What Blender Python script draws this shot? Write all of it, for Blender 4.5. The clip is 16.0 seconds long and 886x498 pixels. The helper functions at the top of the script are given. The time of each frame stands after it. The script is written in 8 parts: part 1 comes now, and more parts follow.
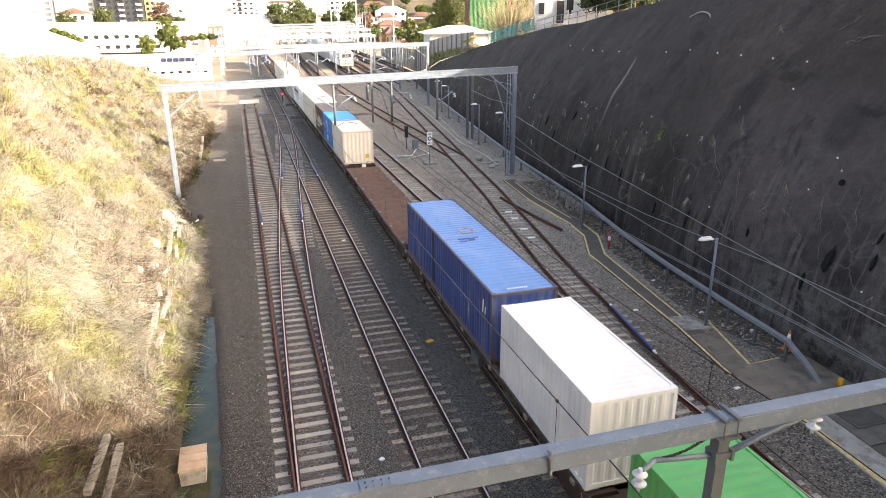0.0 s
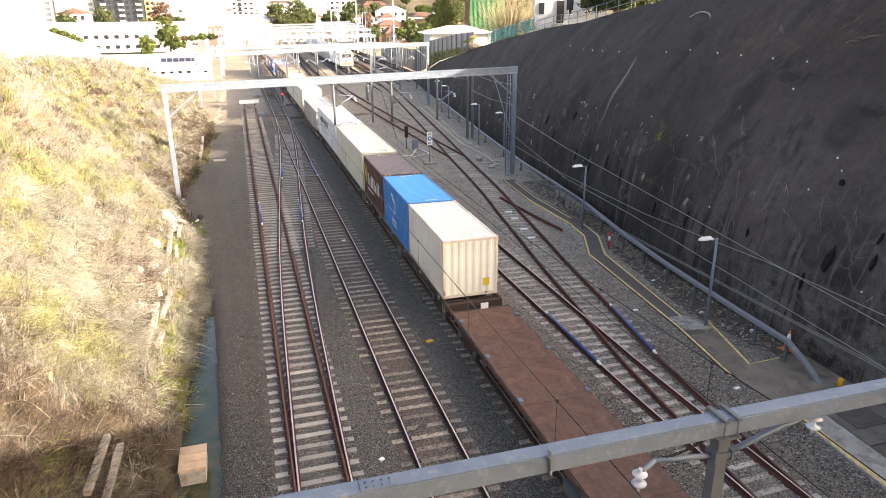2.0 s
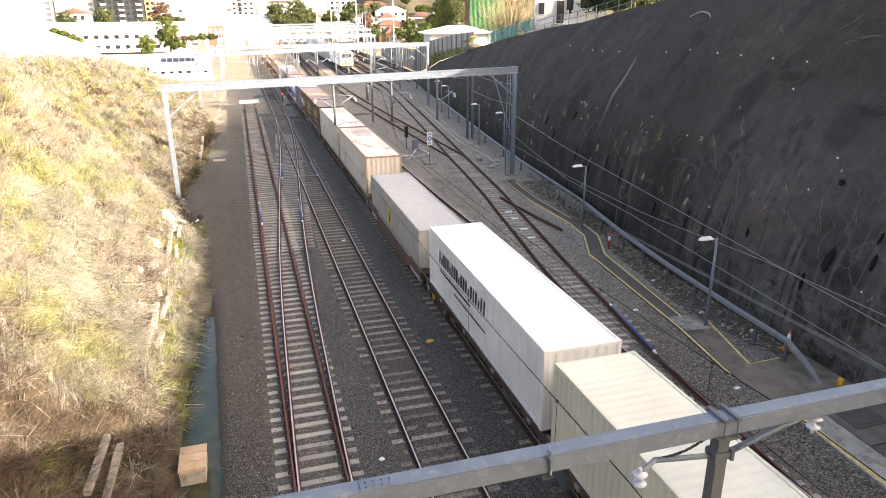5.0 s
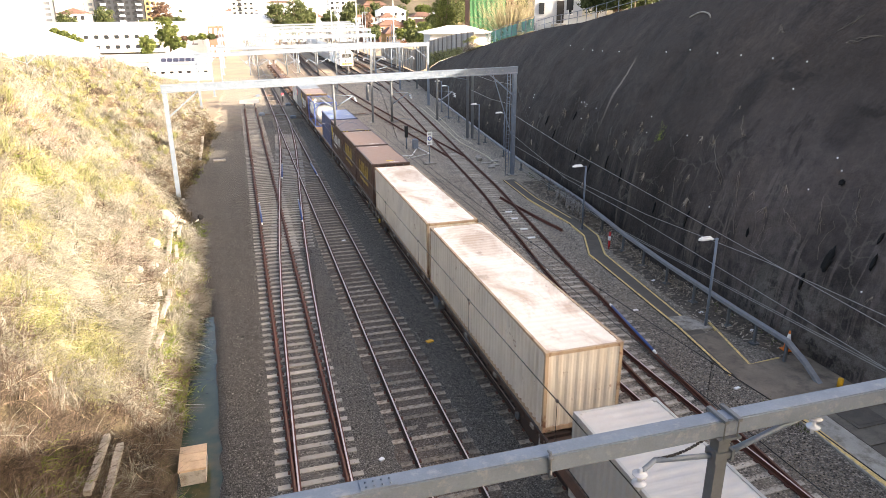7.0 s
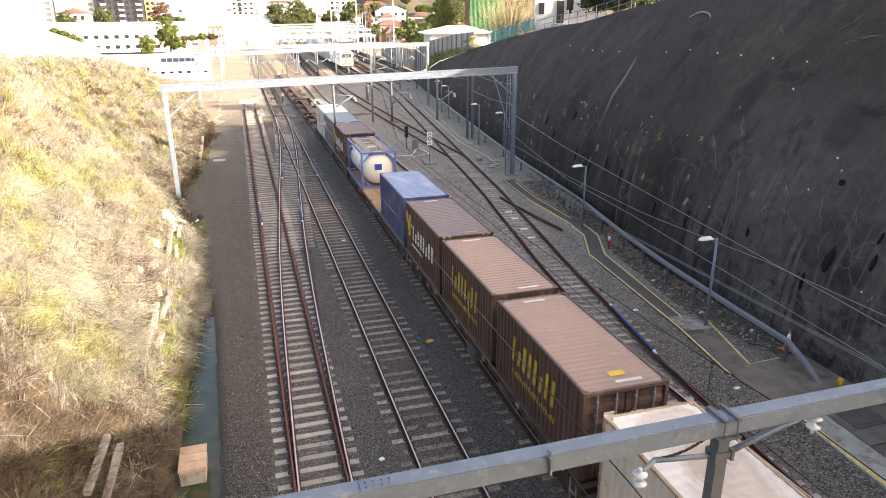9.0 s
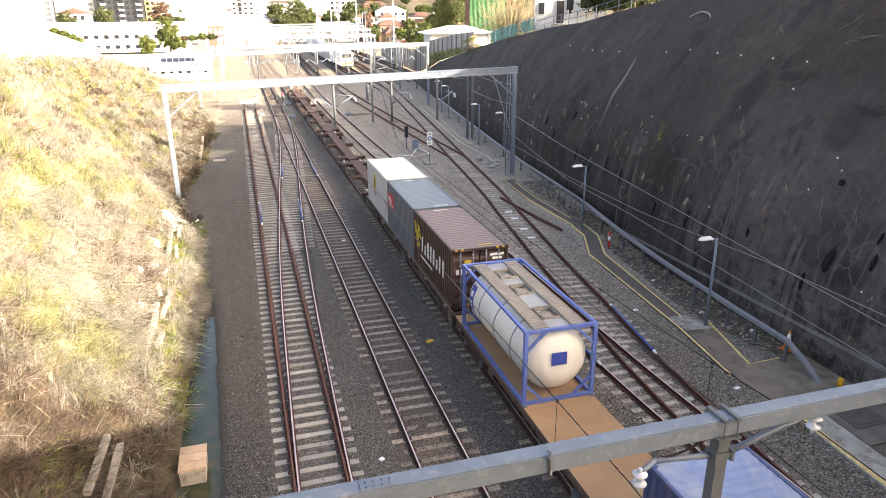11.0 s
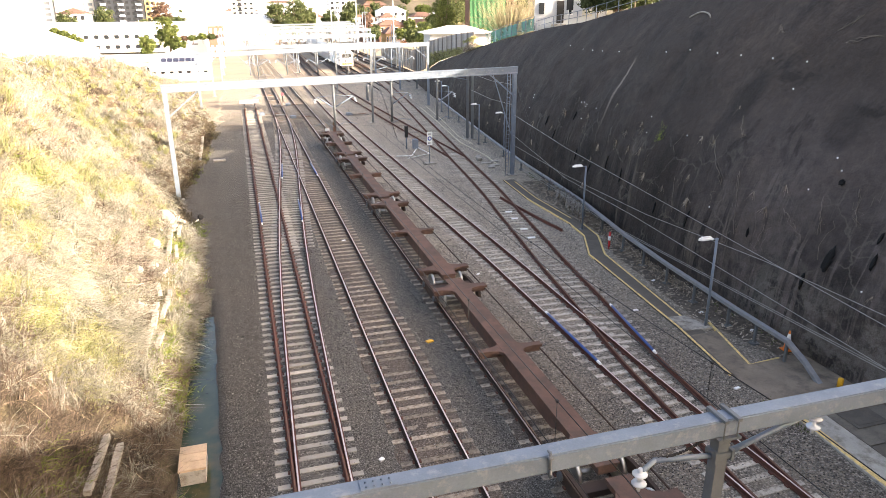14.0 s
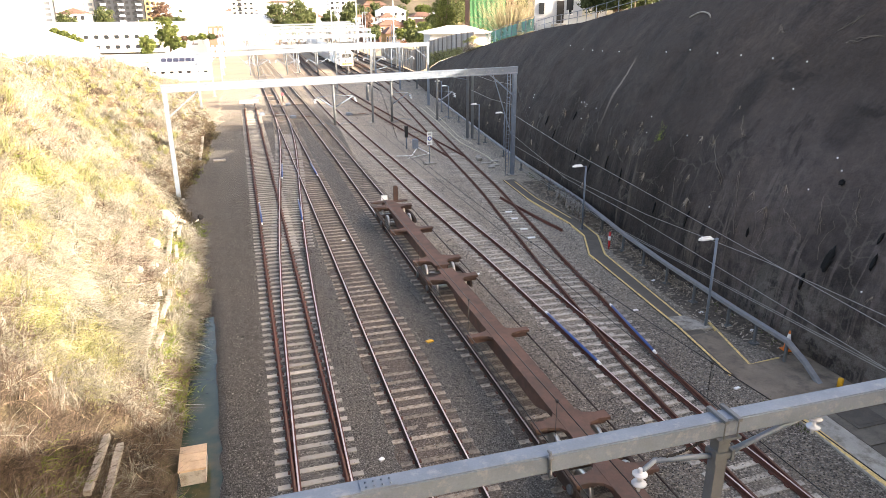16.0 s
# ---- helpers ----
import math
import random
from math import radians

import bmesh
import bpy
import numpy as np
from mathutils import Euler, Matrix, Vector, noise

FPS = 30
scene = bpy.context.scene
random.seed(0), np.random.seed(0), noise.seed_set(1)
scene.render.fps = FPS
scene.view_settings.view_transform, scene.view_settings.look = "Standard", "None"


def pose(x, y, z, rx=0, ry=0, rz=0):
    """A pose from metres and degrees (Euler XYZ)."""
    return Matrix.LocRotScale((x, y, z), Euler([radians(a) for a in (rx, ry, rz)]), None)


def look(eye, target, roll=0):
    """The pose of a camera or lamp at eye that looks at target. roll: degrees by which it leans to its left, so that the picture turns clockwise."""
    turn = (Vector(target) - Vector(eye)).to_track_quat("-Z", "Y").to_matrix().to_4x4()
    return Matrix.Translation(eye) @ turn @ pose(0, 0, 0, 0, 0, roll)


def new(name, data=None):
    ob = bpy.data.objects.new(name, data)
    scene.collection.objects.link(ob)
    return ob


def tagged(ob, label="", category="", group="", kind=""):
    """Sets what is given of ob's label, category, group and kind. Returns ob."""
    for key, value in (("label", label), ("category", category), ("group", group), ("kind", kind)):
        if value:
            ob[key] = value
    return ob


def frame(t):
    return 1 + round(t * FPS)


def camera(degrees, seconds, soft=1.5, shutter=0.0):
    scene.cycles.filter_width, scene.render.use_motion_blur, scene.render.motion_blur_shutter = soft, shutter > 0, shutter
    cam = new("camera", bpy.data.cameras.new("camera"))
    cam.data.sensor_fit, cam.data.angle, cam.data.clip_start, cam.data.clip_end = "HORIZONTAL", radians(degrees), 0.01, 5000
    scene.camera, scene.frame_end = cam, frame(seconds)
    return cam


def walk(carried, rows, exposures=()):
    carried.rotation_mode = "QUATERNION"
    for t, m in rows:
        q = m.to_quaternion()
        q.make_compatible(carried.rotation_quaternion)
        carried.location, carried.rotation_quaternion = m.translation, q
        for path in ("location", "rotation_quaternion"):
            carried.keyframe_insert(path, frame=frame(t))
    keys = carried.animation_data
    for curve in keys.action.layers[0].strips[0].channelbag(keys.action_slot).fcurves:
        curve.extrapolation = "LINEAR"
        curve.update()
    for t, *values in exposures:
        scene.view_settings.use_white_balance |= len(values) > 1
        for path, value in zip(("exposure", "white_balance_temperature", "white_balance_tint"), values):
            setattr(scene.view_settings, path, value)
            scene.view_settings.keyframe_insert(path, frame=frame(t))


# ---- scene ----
cam = camera(66.58, 16.0, soft=0.7, shutter=0.1)
EYE = (0.0, 0.0, 12.82)
_yaw, _pit = radians(16.34), radians(19.45)
AIM = (math.sin(_yaw) * math.cos(_pit), math.cos(_yaw) * math.cos(_pit), 12.82 - math.sin(_pit))
VIEW = look(EYE, AIM, -0.375)
walk(cam, [(0.0, VIEW), (16.0, VIEW)], exposures=[(0.0, 2.55, 8500, 13), (9.0, 2.55, 8500, 13), (11.3, 2.72, 8500, 13), (16.0, 2.72, 8500, 13)])

# ---- light ----
SUN_WAY = Vector((2.3, -1.73, 1.0)).normalized()
SUN_UP = math.asin(SUN_WAY.z)
world = bpy.data.worlds.new("sky")
scene.world = world
world.use_nodes = True
_wn = world.node_tree
_sky = _wn.nodes.new("ShaderNodeTexSky")
_sky.sky_type = "NISHITA"
_sky.sun_disc = False
_sky.sun_elevation = SUN_UP
_sky.sun_rotation = math.atan2(SUN_WAY.x, SUN_WAY.y)
_sky.dust_density = 3.0
_sky.air_density = 0.62
_sky.ozone_density = 0.7
_wn.links.new(_sky.outputs[0], _wn.nodes["Background"].inputs[0])
_wn.nodes["Background"].inputs[1].default_value = 0.15
_sun = new("sun", bpy.data.lights.new("sun", "SUN"))
_sun.data.energy = 3.5
_sun.data.angle = radians(0.55)
_sun.data.color = (1.0, 0.99, 0.98)
_sun.matrix_world = look(SUN_WAY * 200, (0, 0, 0))

# ---- building helpers ----


def box(bm, x, y, z, sx, sy, sz, m=None, mi=0):
    """A box centred at x, y, z."""
    vs = []
    for dx, dy, dz in ((-1, -1, -1), (1, -1, -1), (1, 1, -1), (-1, 1, -1), (-1, -1, 1), (1, -1, 1), (1, 1, 1), (-1, 1, 1)):
        p = Vector((x + dx * sx / 2, y + dy * sy / 2, z + dz * sz / 2))
        vs.append(bm.verts.new(m @ p if m else p))
    for f in ((0, 3, 2, 1), (4, 5, 6, 7), (0, 1, 5, 4), (1, 2, 6, 5), (2, 3, 7, 6), (3, 0, 4, 7)):
        bm.faces.new([vs[i] for i in f]).material_index = mi
    return bm


def span(bm, a, b, w, h, mi=0):
    """A square bar from a to b, w wide and h high."""
    a, b = Vector(a), Vector(b)
    d = b - a
    m = Matrix.Translation((a + b) / 2) @ d.to_track_quat("Y", "Z").to_matrix().to_4x4()
    return box(bm, 0, 0, 0, w, d.length, h, m, mi)


def rod(bm, a, b, r, r2=None, seg=8, mi=0):
    """A round bar from a to b."""
    a, b = Vector(a), Vector(b)
    r2 = r if r2 is None else r2
    d = (b - a).normalized()
    u = d.orthogonal().normalized()
    v = d.cross(u)
    ring = [[bm.verts.new(p + (u * math.cos(t) + v * math.sin(t)) * q) for t in [2 * math.pi * i / seg for i in range(seg)]] for p, q in ((a, r), (b, r2))]
    for i in range(seg):
        j = (i + 1) % seg
        f = bm.faces.new((ring[0][i], ring[0][j], ring[1][j], ring[1][i]))
        f.material_index, f.smooth = mi, True
    bm.faces.new(ring[0][::-1]).material_index = mi
    bm.faces.new(ring[1]).material_index = mi
    return bm


def lathe(bm, prof, seg=16, m=None, mi=0):
    """A turned solid: prof holds (radius, z)."""
    rings = []
    for r, z in prof:
        ring = []
        for i in range(seg):
            p = Vector((r * math.cos(2 * math.pi * i / seg), r * math.sin(2 * math.pi * i / seg), z))
            ring.append(bm.verts.new(m @ p if m else p))
        rings.append(ring)
    for a, b in zip(rings, rings[1:]):
        for i in range(seg):
            j = (i + 1) % seg
            f = bm.faces.new((a[i], a[j], b[j], b[i]))
            f.smooth, f.material_index = True, mi
    bm.faces.new(rings[0][::-1]).material_index = mi
    bm.faces.new(rings[-1]).material_index = mi
    return bm


def tube(bm, pts, r, seg=5):
    """A round bar bent through points."""
    rings = []
    pts = [Vector(p) for p in pts]
    for i, p in enumerate(pts):
        d = (pts[min(i + 1, len(pts) - 1)] - pts[max(i - 1, 0)]).normalized()
        u = Vector((0, 0, 1)).cross(d)
        u = u.normalized() if u.length > 1e-3 else Vector((1, 0, 0))
        v = d.cross(u)
        rings.append([bm.verts.new(p + (u * math.cos(2 * math.pi * k / seg) + v * math.sin(2 * math.pi * k / seg)) * r) for k in range(seg)])
    for a, b in zip(rings, rings[1:]):
        for k in range(seg):
            j = (k + 1) % seg
            bm.faces.new((a[k], a[j], b[j], b[k])).smooth = True
    bm.faces.new(rings[0][::-1])
    bm.faces.new(rings[-1])
    return bm


def prism(bm, outline, a, b, axis="z", mi=0):
    """A flat outline drawn out between a and b along an axis."""
    def at(p, h):
        return {"z": (p[0], p[1], h), "x": (h, p[0], p[1]), "y": (p[0], h, p[1])}[axis]
    lo = [bm.verts.new(at(p, a)) for p in outline]
    hi = [bm.verts.new(at(p, b)) for p in outline]
    n = len(outline)
    bm.faces.new(lo[::-1]).material_index = mi
    bm.faces.new(hi).material_index = mi
    for i in range(n):
        j = (i + 1) % n
        bm.faces.new((lo[i], lo[j], hi[j], hi[i])).material_index = mi
    return bm


def mesh_of(bm, mats, smooth=False):
    bmesh.ops.recalc_face_normals(bm, faces=bm.faces)
    me = bpy.data.meshes.new("mesh")
    bm.to_mesh(me)
    bm.free()
    for m in mats if isinstance(mats, (list, tuple)) else [mats]:
        me.materials.append(m)
    if smooth:
        me.shade_smooth()
    return me


def part(name, bm, material, parent=None, label="", smooth=False):
    ob = new(name, mesh_of(bm, material, smooth))
    ob.parent = parent
    return tagged(ob, label)


def share(name, me, parent, m):
    ob = new(name, me)
    ob.parent = parent
    ob.matrix_basis = m
    return ob


def thing(name, label, category, group="", m=None, kind=""):
    ob = new(name)
    ob.empty_display_size = 0.2
    if m:
        ob.matrix_basis = m
    return tagged(ob, label, category, group, kind)


def raw(name, verts, faces, material, parent=None, smooth=False):
    me = bpy.data.meshes.new("mesh")
    me.from_pydata(verts, [], faces)
    me.materials.append(material)
    if smooth:
        me.shade_smooth()
    me.update()
    ob = new(name, me)
    ob.parent = parent
    return ob


def quads(name, corners, material, parent=None):
    """Loose quads from an array (n, 4, 3)."""
    n = len(corners)
    me = bpy.data.meshes.new("mesh")
    me.vertices.add(n * 4)
    me.vertices.foreach_set("co", np.asarray(corners, np.float32).ravel())
    me.loops.add(n * 4)
    me.loops.foreach_set("vertex_index", np.arange(n * 4, dtype=np.int32))
    me.polygons.add(n)
    me.polygons.foreach_set("loop_start", np.arange(0, n * 4, 4, dtype=np.int32))
    me.materials.append(material)
    me.update(calc_edges=True)
    ob = new(name, me)
    ob.parent = parent
    return ob


def table(rows, t):
    """Value at t in a table of (t, value)."""
    return float(np.interp(t, [r[0] for r in rows], [r[1] for r in rows]))


# ---- materials ----


class Nodes:
    def __init__(self, name, rough=0.7, metal=0.0, spec=0.5):
        self.m = bpy.data.materials.new(name)
        self.m.use_nodes = True
        self.t = self.m.node_tree
        self.b = self.t.nodes["Principled BSDF"]
        self.b.inputs["Roughness"].default_value = rough
        self.b.inputs["Metallic"].default_value = metal
        self.b.inputs["Specular IOR Level"].default_value = spec
        self.co = self.n("ShaderNodeTexCoord").outputs["Object"]

    def n(self, kind, **values):
        nd = self.t.nodes.new(kind)
        for k, v in values.items():
            nd.inputs[k].default_value = v
        return nd

    def put(self, a, b):
        self.t.links.new(a, b)

    def scaled(self, s, src=None):
        mp = self.n("ShaderNodeMapping")
        mp.inputs["Scale"].default_value = s
        self.put(src or self.co, mp.inputs["Vector"])
        return mp.outputs[0]

    def noise(self, scale, detail=4.0, rough=0.6, vec=None, dist=0.0):
        nd = self.n("ShaderNodeTexNoise", Scale=scale, Detail=detail, Roughness=rough, Distortion=dist)
        self.put(vec or self.co, nd.inputs["Vector"])
        return nd.outputs["Fac"]

    def cells(self, scale, vec=None):
        nd = self.n("ShaderNodeTexVoronoi", Scale=scale)
        self.put(vec or self.co, nd.inputs["Vector"])
        return nd

    def ramp(self, fac, stops):
        nd = self.n("ShaderNodeValToRGB")
        cr = nd.color_ramp
        while len(cr.elements) < len(stops):
            cr.elements.new(0.5)
        for e, (p, col) in zip(cr.elements, stops):
            e.position = p
            e.color = (*col, 1) if len(col) == 3 else col
        self.put(fac, nd.inputs[0])
        return nd.outputs[0]

    def band(self, fac, lo, hi):
        """0 below lo, 1 above hi."""
        nd = self.n("ShaderNodeMapRange")
        nd.inputs[1].default_value, nd.inputs[2].default_value = lo, hi
        self.put(fac, nd.inputs[0])
        return nd.outputs[0]

    def mix(self, fac, a, b, how="MIX"):
        nd = self.n("ShaderNodeMix")
        nd.data_type, nd.blend_type = "RGBA", how
        for v, i in ((fac, 0), (a, 6), (b, 7)):
            if isinstance(v, (int, float)):
                nd.inputs[i].default_value = v
            elif isinstance(v, tuple):
                nd.inputs[i].default_value = (*v, 1)
            else:
                self.put(v, nd.inputs[i])
        return nd.outputs[2]

    def math(self, how, a, b):
        nd = self.n("ShaderNodeMath")
        nd.operation = how
        for v, i in ((a, 0), (b, 1)):
            if isinstance(v, (int, float)):
                nd.inputs[i].default_value = v
            else:
                self.put(v, nd.inputs[i])
        return nd.outputs[0]

    def colour(self, out):
        self.put(out, self.b.inputs["Base Color"])
        return self

    def bump(self, height, strength, dist=0.02):
        nd = self.n("ShaderNodeBump", Strength=strength, Distance=dist)
        self.put(height, nd.inputs["Height"])
        self.put(nd.outputs[0], self.b.inputs["Normal"])
        return self

    def rough(self, fac, lo, hi):
        nd = self.n("ShaderNodeMapRange")
        nd.inputs[3].default_value, nd.inputs[4].default_value = lo, hi
        self.put(fac, nd.inputs[0])
        self.put(nd.outputs[0], self.b.inputs["Roughness"])
        return self

    def random(self):
        return self.n("ShaderNodeObjectInfo").outputs["Random"]

    def island(self):
        return self.n("ShaderNodeNewGeometry").outputs["Random Per Island"]


def tone(c, k):
    return tuple(min(1.0, v * k) for v in c)


def plain(name, col, rough=0.6, metal=0.0, var=0.25, scale=3.0, fine=40.0, bump=0.15, dirt=None, amount=0.5, per_object=0.0, spec=0.3):
    """A surface with blotches, grain and, where dirt is given, stains of that colour."""
    s = Nodes(name, rough, metal, spec)
    big, small = s.noise(scale, 5.0), s.noise(fine, 3.0)
    c = s.ramp(big, [(0.3, tone(col, 1 - var)), (0.7, tone(col, 1 + var * 0.6))])
    c = s.mix(0.35, c, s.ramp(small, [(0.3, tone(col, 1 - var)), (0.7, tone(col, 1 + var * 0.5))]))
    if dirt:
        d = s.band(s.noise(scale * 1.7, 8.0, 0.7), 0.62 - amount * 0.3, 0.8 - amount * 0.2)
        c = s.mix(d, c, dirt)
    if per_object:
        c = s.mix(1.0, c, s.ramp(s.random(), [(0.0, (1 - per_object,) * 3), (1.0, (1 + per_object * 0.3,) * 3)]), "MULTIPLY")
    s.colour(c).bump(small, bump, 0.01).rough(big, max(0.05, rough - 0.12), min(1, rough + 0.12))
    return s.m


def paint(name, col, rust=0.2, rough=0.45, dust=(0.35, 0.3, 0.24), grime=0.3, patch=None):
    """Container paint: faded, streaked down the walls, rusty in places."""
    s = Nodes(name, rough)
    geo = s.co
    fade = s.noise(0.6, 5.0)
    c = s.ramp(fade, [(0.25, tone(col, 0.82)), (0.75, tone(col, 1.08))])
    run = s.noise(1.0, 6.0, 0.65, s.scaled((3.5, 3.5, 0.35)))
    c = s.mix(s.math("MULTIPLY", s.band(run, 0.48, 0.75), grime), c, dust)
    if patch:
        soft = s.noise(0.55, 7.0, 0.68, s.scaled((1.0, 0.6, 1.0)), 0.6)
        c = s.mix(s.math("MULTIPLY", s.band(soft, 0.5, 0.66), 0.75), c, patch)
        c = s.mix(s.math("MULTIPLY", s.band(s.noise(0.9, 8.0, 0.75), 0.58, 0.66), 0.55), c, tone(patch, 0.6))
    spot = s.noise(2.3, 9.0, 0.72)
    c = s.mix(s.band(spot, 0.74 - 0.2 * rust, 0.79 - 0.16 * rust), c, (0.17, 0.075, 0.035))
    s.colour(c).bump(s.noise(9.0, 3.0), 0.08, 0.02).rough(fade, rough - 0.1, rough + 0.15)
    return s.m


def ballast(name, lo, hi, tint, amount, scale=15.0, near_tone=None, cinder=None, fade=(44.0, 26.0)):
    """Crushed stone, each piece with its own tone; stones nearer the bridge can be multiplied by a darker one, easing
    out along fade.
    """
    s = Nodes(name, 0.95, spec=0.25)
    v = s.cells(scale)
    v2 = s.cells(scale * 1.9)
    sep = s.n("ShaderNodeSeparateColor")
    s.put(v.outputs["Color"], sep.inputs[0])
    c = s.ramp(sep.outputs[0], [(0.0, lo), (0.55, tuple((a + b) / 2 for a, b in zip(lo, hi))), (0.9, hi), (1.0, tone(hi, 1.5))])
    sep2 = s.n("ShaderNodeSeparateColor")
    s.put(v2.outputs["Color"], sep2.inputs[0])
    c = s.mix(0.4, c, s.ramp(sep2.outputs[1], [(0.0, lo), (1.0, hi)]))
    edge = s.band(v.outputs["Distance"], 0.25, 0.75)
    c = s.mix(s.math("MULTIPLY", edge, 0.7), c, tone(lo, 0.4))
    c = s.mix(s.math("MULTIPLY", s.band(s.noise(0.5, 6.0, 0.65), 0.4, 0.7), amount), c, tint)
    if near_tone:
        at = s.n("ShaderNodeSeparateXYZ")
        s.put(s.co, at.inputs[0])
        c = s.mix(s.band(s.math("ADD", at.outputs[1], s.math("MULTIPLY", s.noise(0.3, 6.0, 0.65), 14.0)), fade[0], fade[1]), c, s.mix(1.0, c, near_tone, "MULTIPLY"))
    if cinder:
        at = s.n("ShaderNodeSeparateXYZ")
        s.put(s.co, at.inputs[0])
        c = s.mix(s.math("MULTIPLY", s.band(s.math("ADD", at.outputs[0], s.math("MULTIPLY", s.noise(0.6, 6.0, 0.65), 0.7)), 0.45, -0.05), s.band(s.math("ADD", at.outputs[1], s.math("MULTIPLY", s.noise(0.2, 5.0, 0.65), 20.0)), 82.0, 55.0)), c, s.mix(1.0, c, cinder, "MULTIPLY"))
    inv = s.math("SUBTRACT", 1.0, v.outputs["Distance"])
    s.colour(c).bump(s.math("ADD", inv, s.math("MULTIPLY", sep.outputs[2], 0.6)), 0.9, 0.04)
    return s.m


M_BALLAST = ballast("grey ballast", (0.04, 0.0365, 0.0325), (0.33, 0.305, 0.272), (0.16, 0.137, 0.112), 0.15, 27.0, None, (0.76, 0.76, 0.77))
M_BALLAST_BROWN = ballast("rust-dusted ballast", (0.055, 0.045, 0.038), (0.25, 0.21, 0.178), (0.165, 0.124, 0.094), 0.5, 20.0)
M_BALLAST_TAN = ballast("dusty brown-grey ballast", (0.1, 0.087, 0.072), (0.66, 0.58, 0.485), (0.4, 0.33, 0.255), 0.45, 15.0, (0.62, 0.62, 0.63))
# sunlight put into the colour: pale in the yard, greyer in the shaded cutting
M_BALLAST_SUNLIT = ballast("sandy brown ballast", (0.16, 0.135, 0.108), (0.52, 0.455, 0.375), (0.36, 0.29, 0.21), 0.55, 12.0, (0.42, 0.43, 0.45), None, (112.0, 92.0))
M_SOIL = plain("dry soil", (0.1, 0.085, 0.055), 0.95, var=0.4, scale=0.8, fine=14, bump=0.6, dirt=(0.06, 0.055, 0.03))
M_FAR = plain("dry yard ground", (0.27, 0.215, 0.155), 0.95, var=0.35, scale=0.12, fine=4, bump=0.4, dirt=(0.2, 0.17, 0.14))
M_CONC = plain("weathered concrete", (0.37, 0.345, 0.305), 0.85, var=0.28, scale=1.5, fine=30, dirt=(0.15, 0.13, 0.1), amount=0.45)
M_SLEEPER = plain("concrete sleeper", (0.37, 0.343, 0.3), 0.9, var=0.2, scale=4, fine=40, dirt=(0.24, 0.195, 0.145), amount=0.25, per_object=0.3)
M_SLEEPER_BROWN = plain("rust-stained concrete sleeper", (0.36, 0.305, 0.245), 0.9, var=0.35, scale=4, fine=40, dirt=(0.12, 0.087, 0.06), amount=0.6, per_object=0.4)
M_SLEEPER_MID = plain("grey-brown concrete sleeper", (0.48, 0.432, 0.37), 0.9, var=0.3, scale=4, fine=40, dirt=(0.15, 0.12, 0.09), amount=0.5, per_object=0.35)
M_RUST = plain("rusty rail steel", (0.138, 0.053, 0.038), 0.85, 0.0, var=0.35, scale=5, fine=60, dirt=(0.07, 0.035, 0.025))
M_RAILSIDE = plain("brown rail flank", (0.055, 0.034, 0.026), 0.8, 0.2, var=0.35, scale=5, fine=60)
M_BRIGHT = plain("polished rail head", (0.6, 0.5, 0.46), 0.42, 0.5, var=0.15, scale=2, fine=80, bump=0.02)
M_DULLHEAD = plain("dull rail head", (0.145, 0.075, 0.052), 0.7, 0.2, var=0.25, scale=3, fine=60)
M_GALV = plain("galvanised steel", (0.15, 0.186, 0.232), 0.55, 0.15, var=0.22, scale=2.5, fine=35, bump=0.06, dirt=(0.25, 0.265, 0.28), amount=0.3)
M_GALV_DARK = plain("weathered grey steel", (0.12, 0.13, 0.138), 0.6, 0.15, var=0.2, scale=2.5, fine=35, bump=0.06)
M_WHITE = plain("white paint", (0.78, 0.78, 0.76), 0.55, var=0.08, scale=1, fine=20, bump=0.04)
M_CREAMWALL = plain("pale rendered wall", (0.72, 0.7, 0.65), 0.8, var=0.1, scale=0.3, fine=6, bump=0.05)
M_BOARDS = plain("white weatherboards", (0.44, 0.45, 0.46), 0.6, var=0.12, scale=1, fine=20, bump=0.05)
M_DARK = plain("dark iron", (0.035, 0.032, 0.03), 0.7, 0.3, var=0.3)
M_HOLE_SHADE = plain("near-black of a hole's shade", (0.004, 0.0038, 0.0036), 0.9, var=0.3)
M_BLACK = plain("black rubber", (0.02, 0.02, 0.02), 0.7, var=0.3)
M_PORCELAIN = plain("grey-white porcelain", (0.5, 0.53, 0.57), 0.2, var=0.12)
# feeder wires: zinc grey, with the sunlight they catch put into the colour
M_WIRE_PALE = plain("pale stranded wire", (0.34, 0.34, 0.33), 0.6, 0.2, var=0.2)
M_WIRE = plain("stranded wire", (0.03, 0.028, 0.027), 0.5, 0.4, var=0.2)
M_CREAMLINE = plain("faded cream line paint", (0.55, 0.49, 0.36), 0.8, var=0.25, scale=4, fine=30, dirt=(0.25, 0.21, 0.17), amount=0.5)
M_YELLOW = plain("worn yellow line paint", (0.7, 0.5, 0.2), 0.8, var=0.25, scale=4, fine=30, dirt=(0.2, 0.17, 0.14), amount=0.5)
M_ASPHALT = plain("worn asphalt", (0.092, 0.082, 0.07), 0.9, var=0.3, scale=1.5, fine=60, bump=0.3, dirt=(0.12, 0.1, 0.08))
M_ORANGE = plain("orange plastic", (0.75, 0.2, 0.04), 0.5, var=0.15)
M_RED = plain("red paint", (0.55, 0.04, 0.04), 0.5, var=0.2)
M_BLUEPIPE = plain("blue plastic sleeve", (0.045, 0.095, 0.26), 0.4, var=0.25)
M_TIMBER = plain("grey weathered timber", (0.22, 0.2, 0.175), 0.9, var=0.3, scale=3, fine=30, bump=0.3)
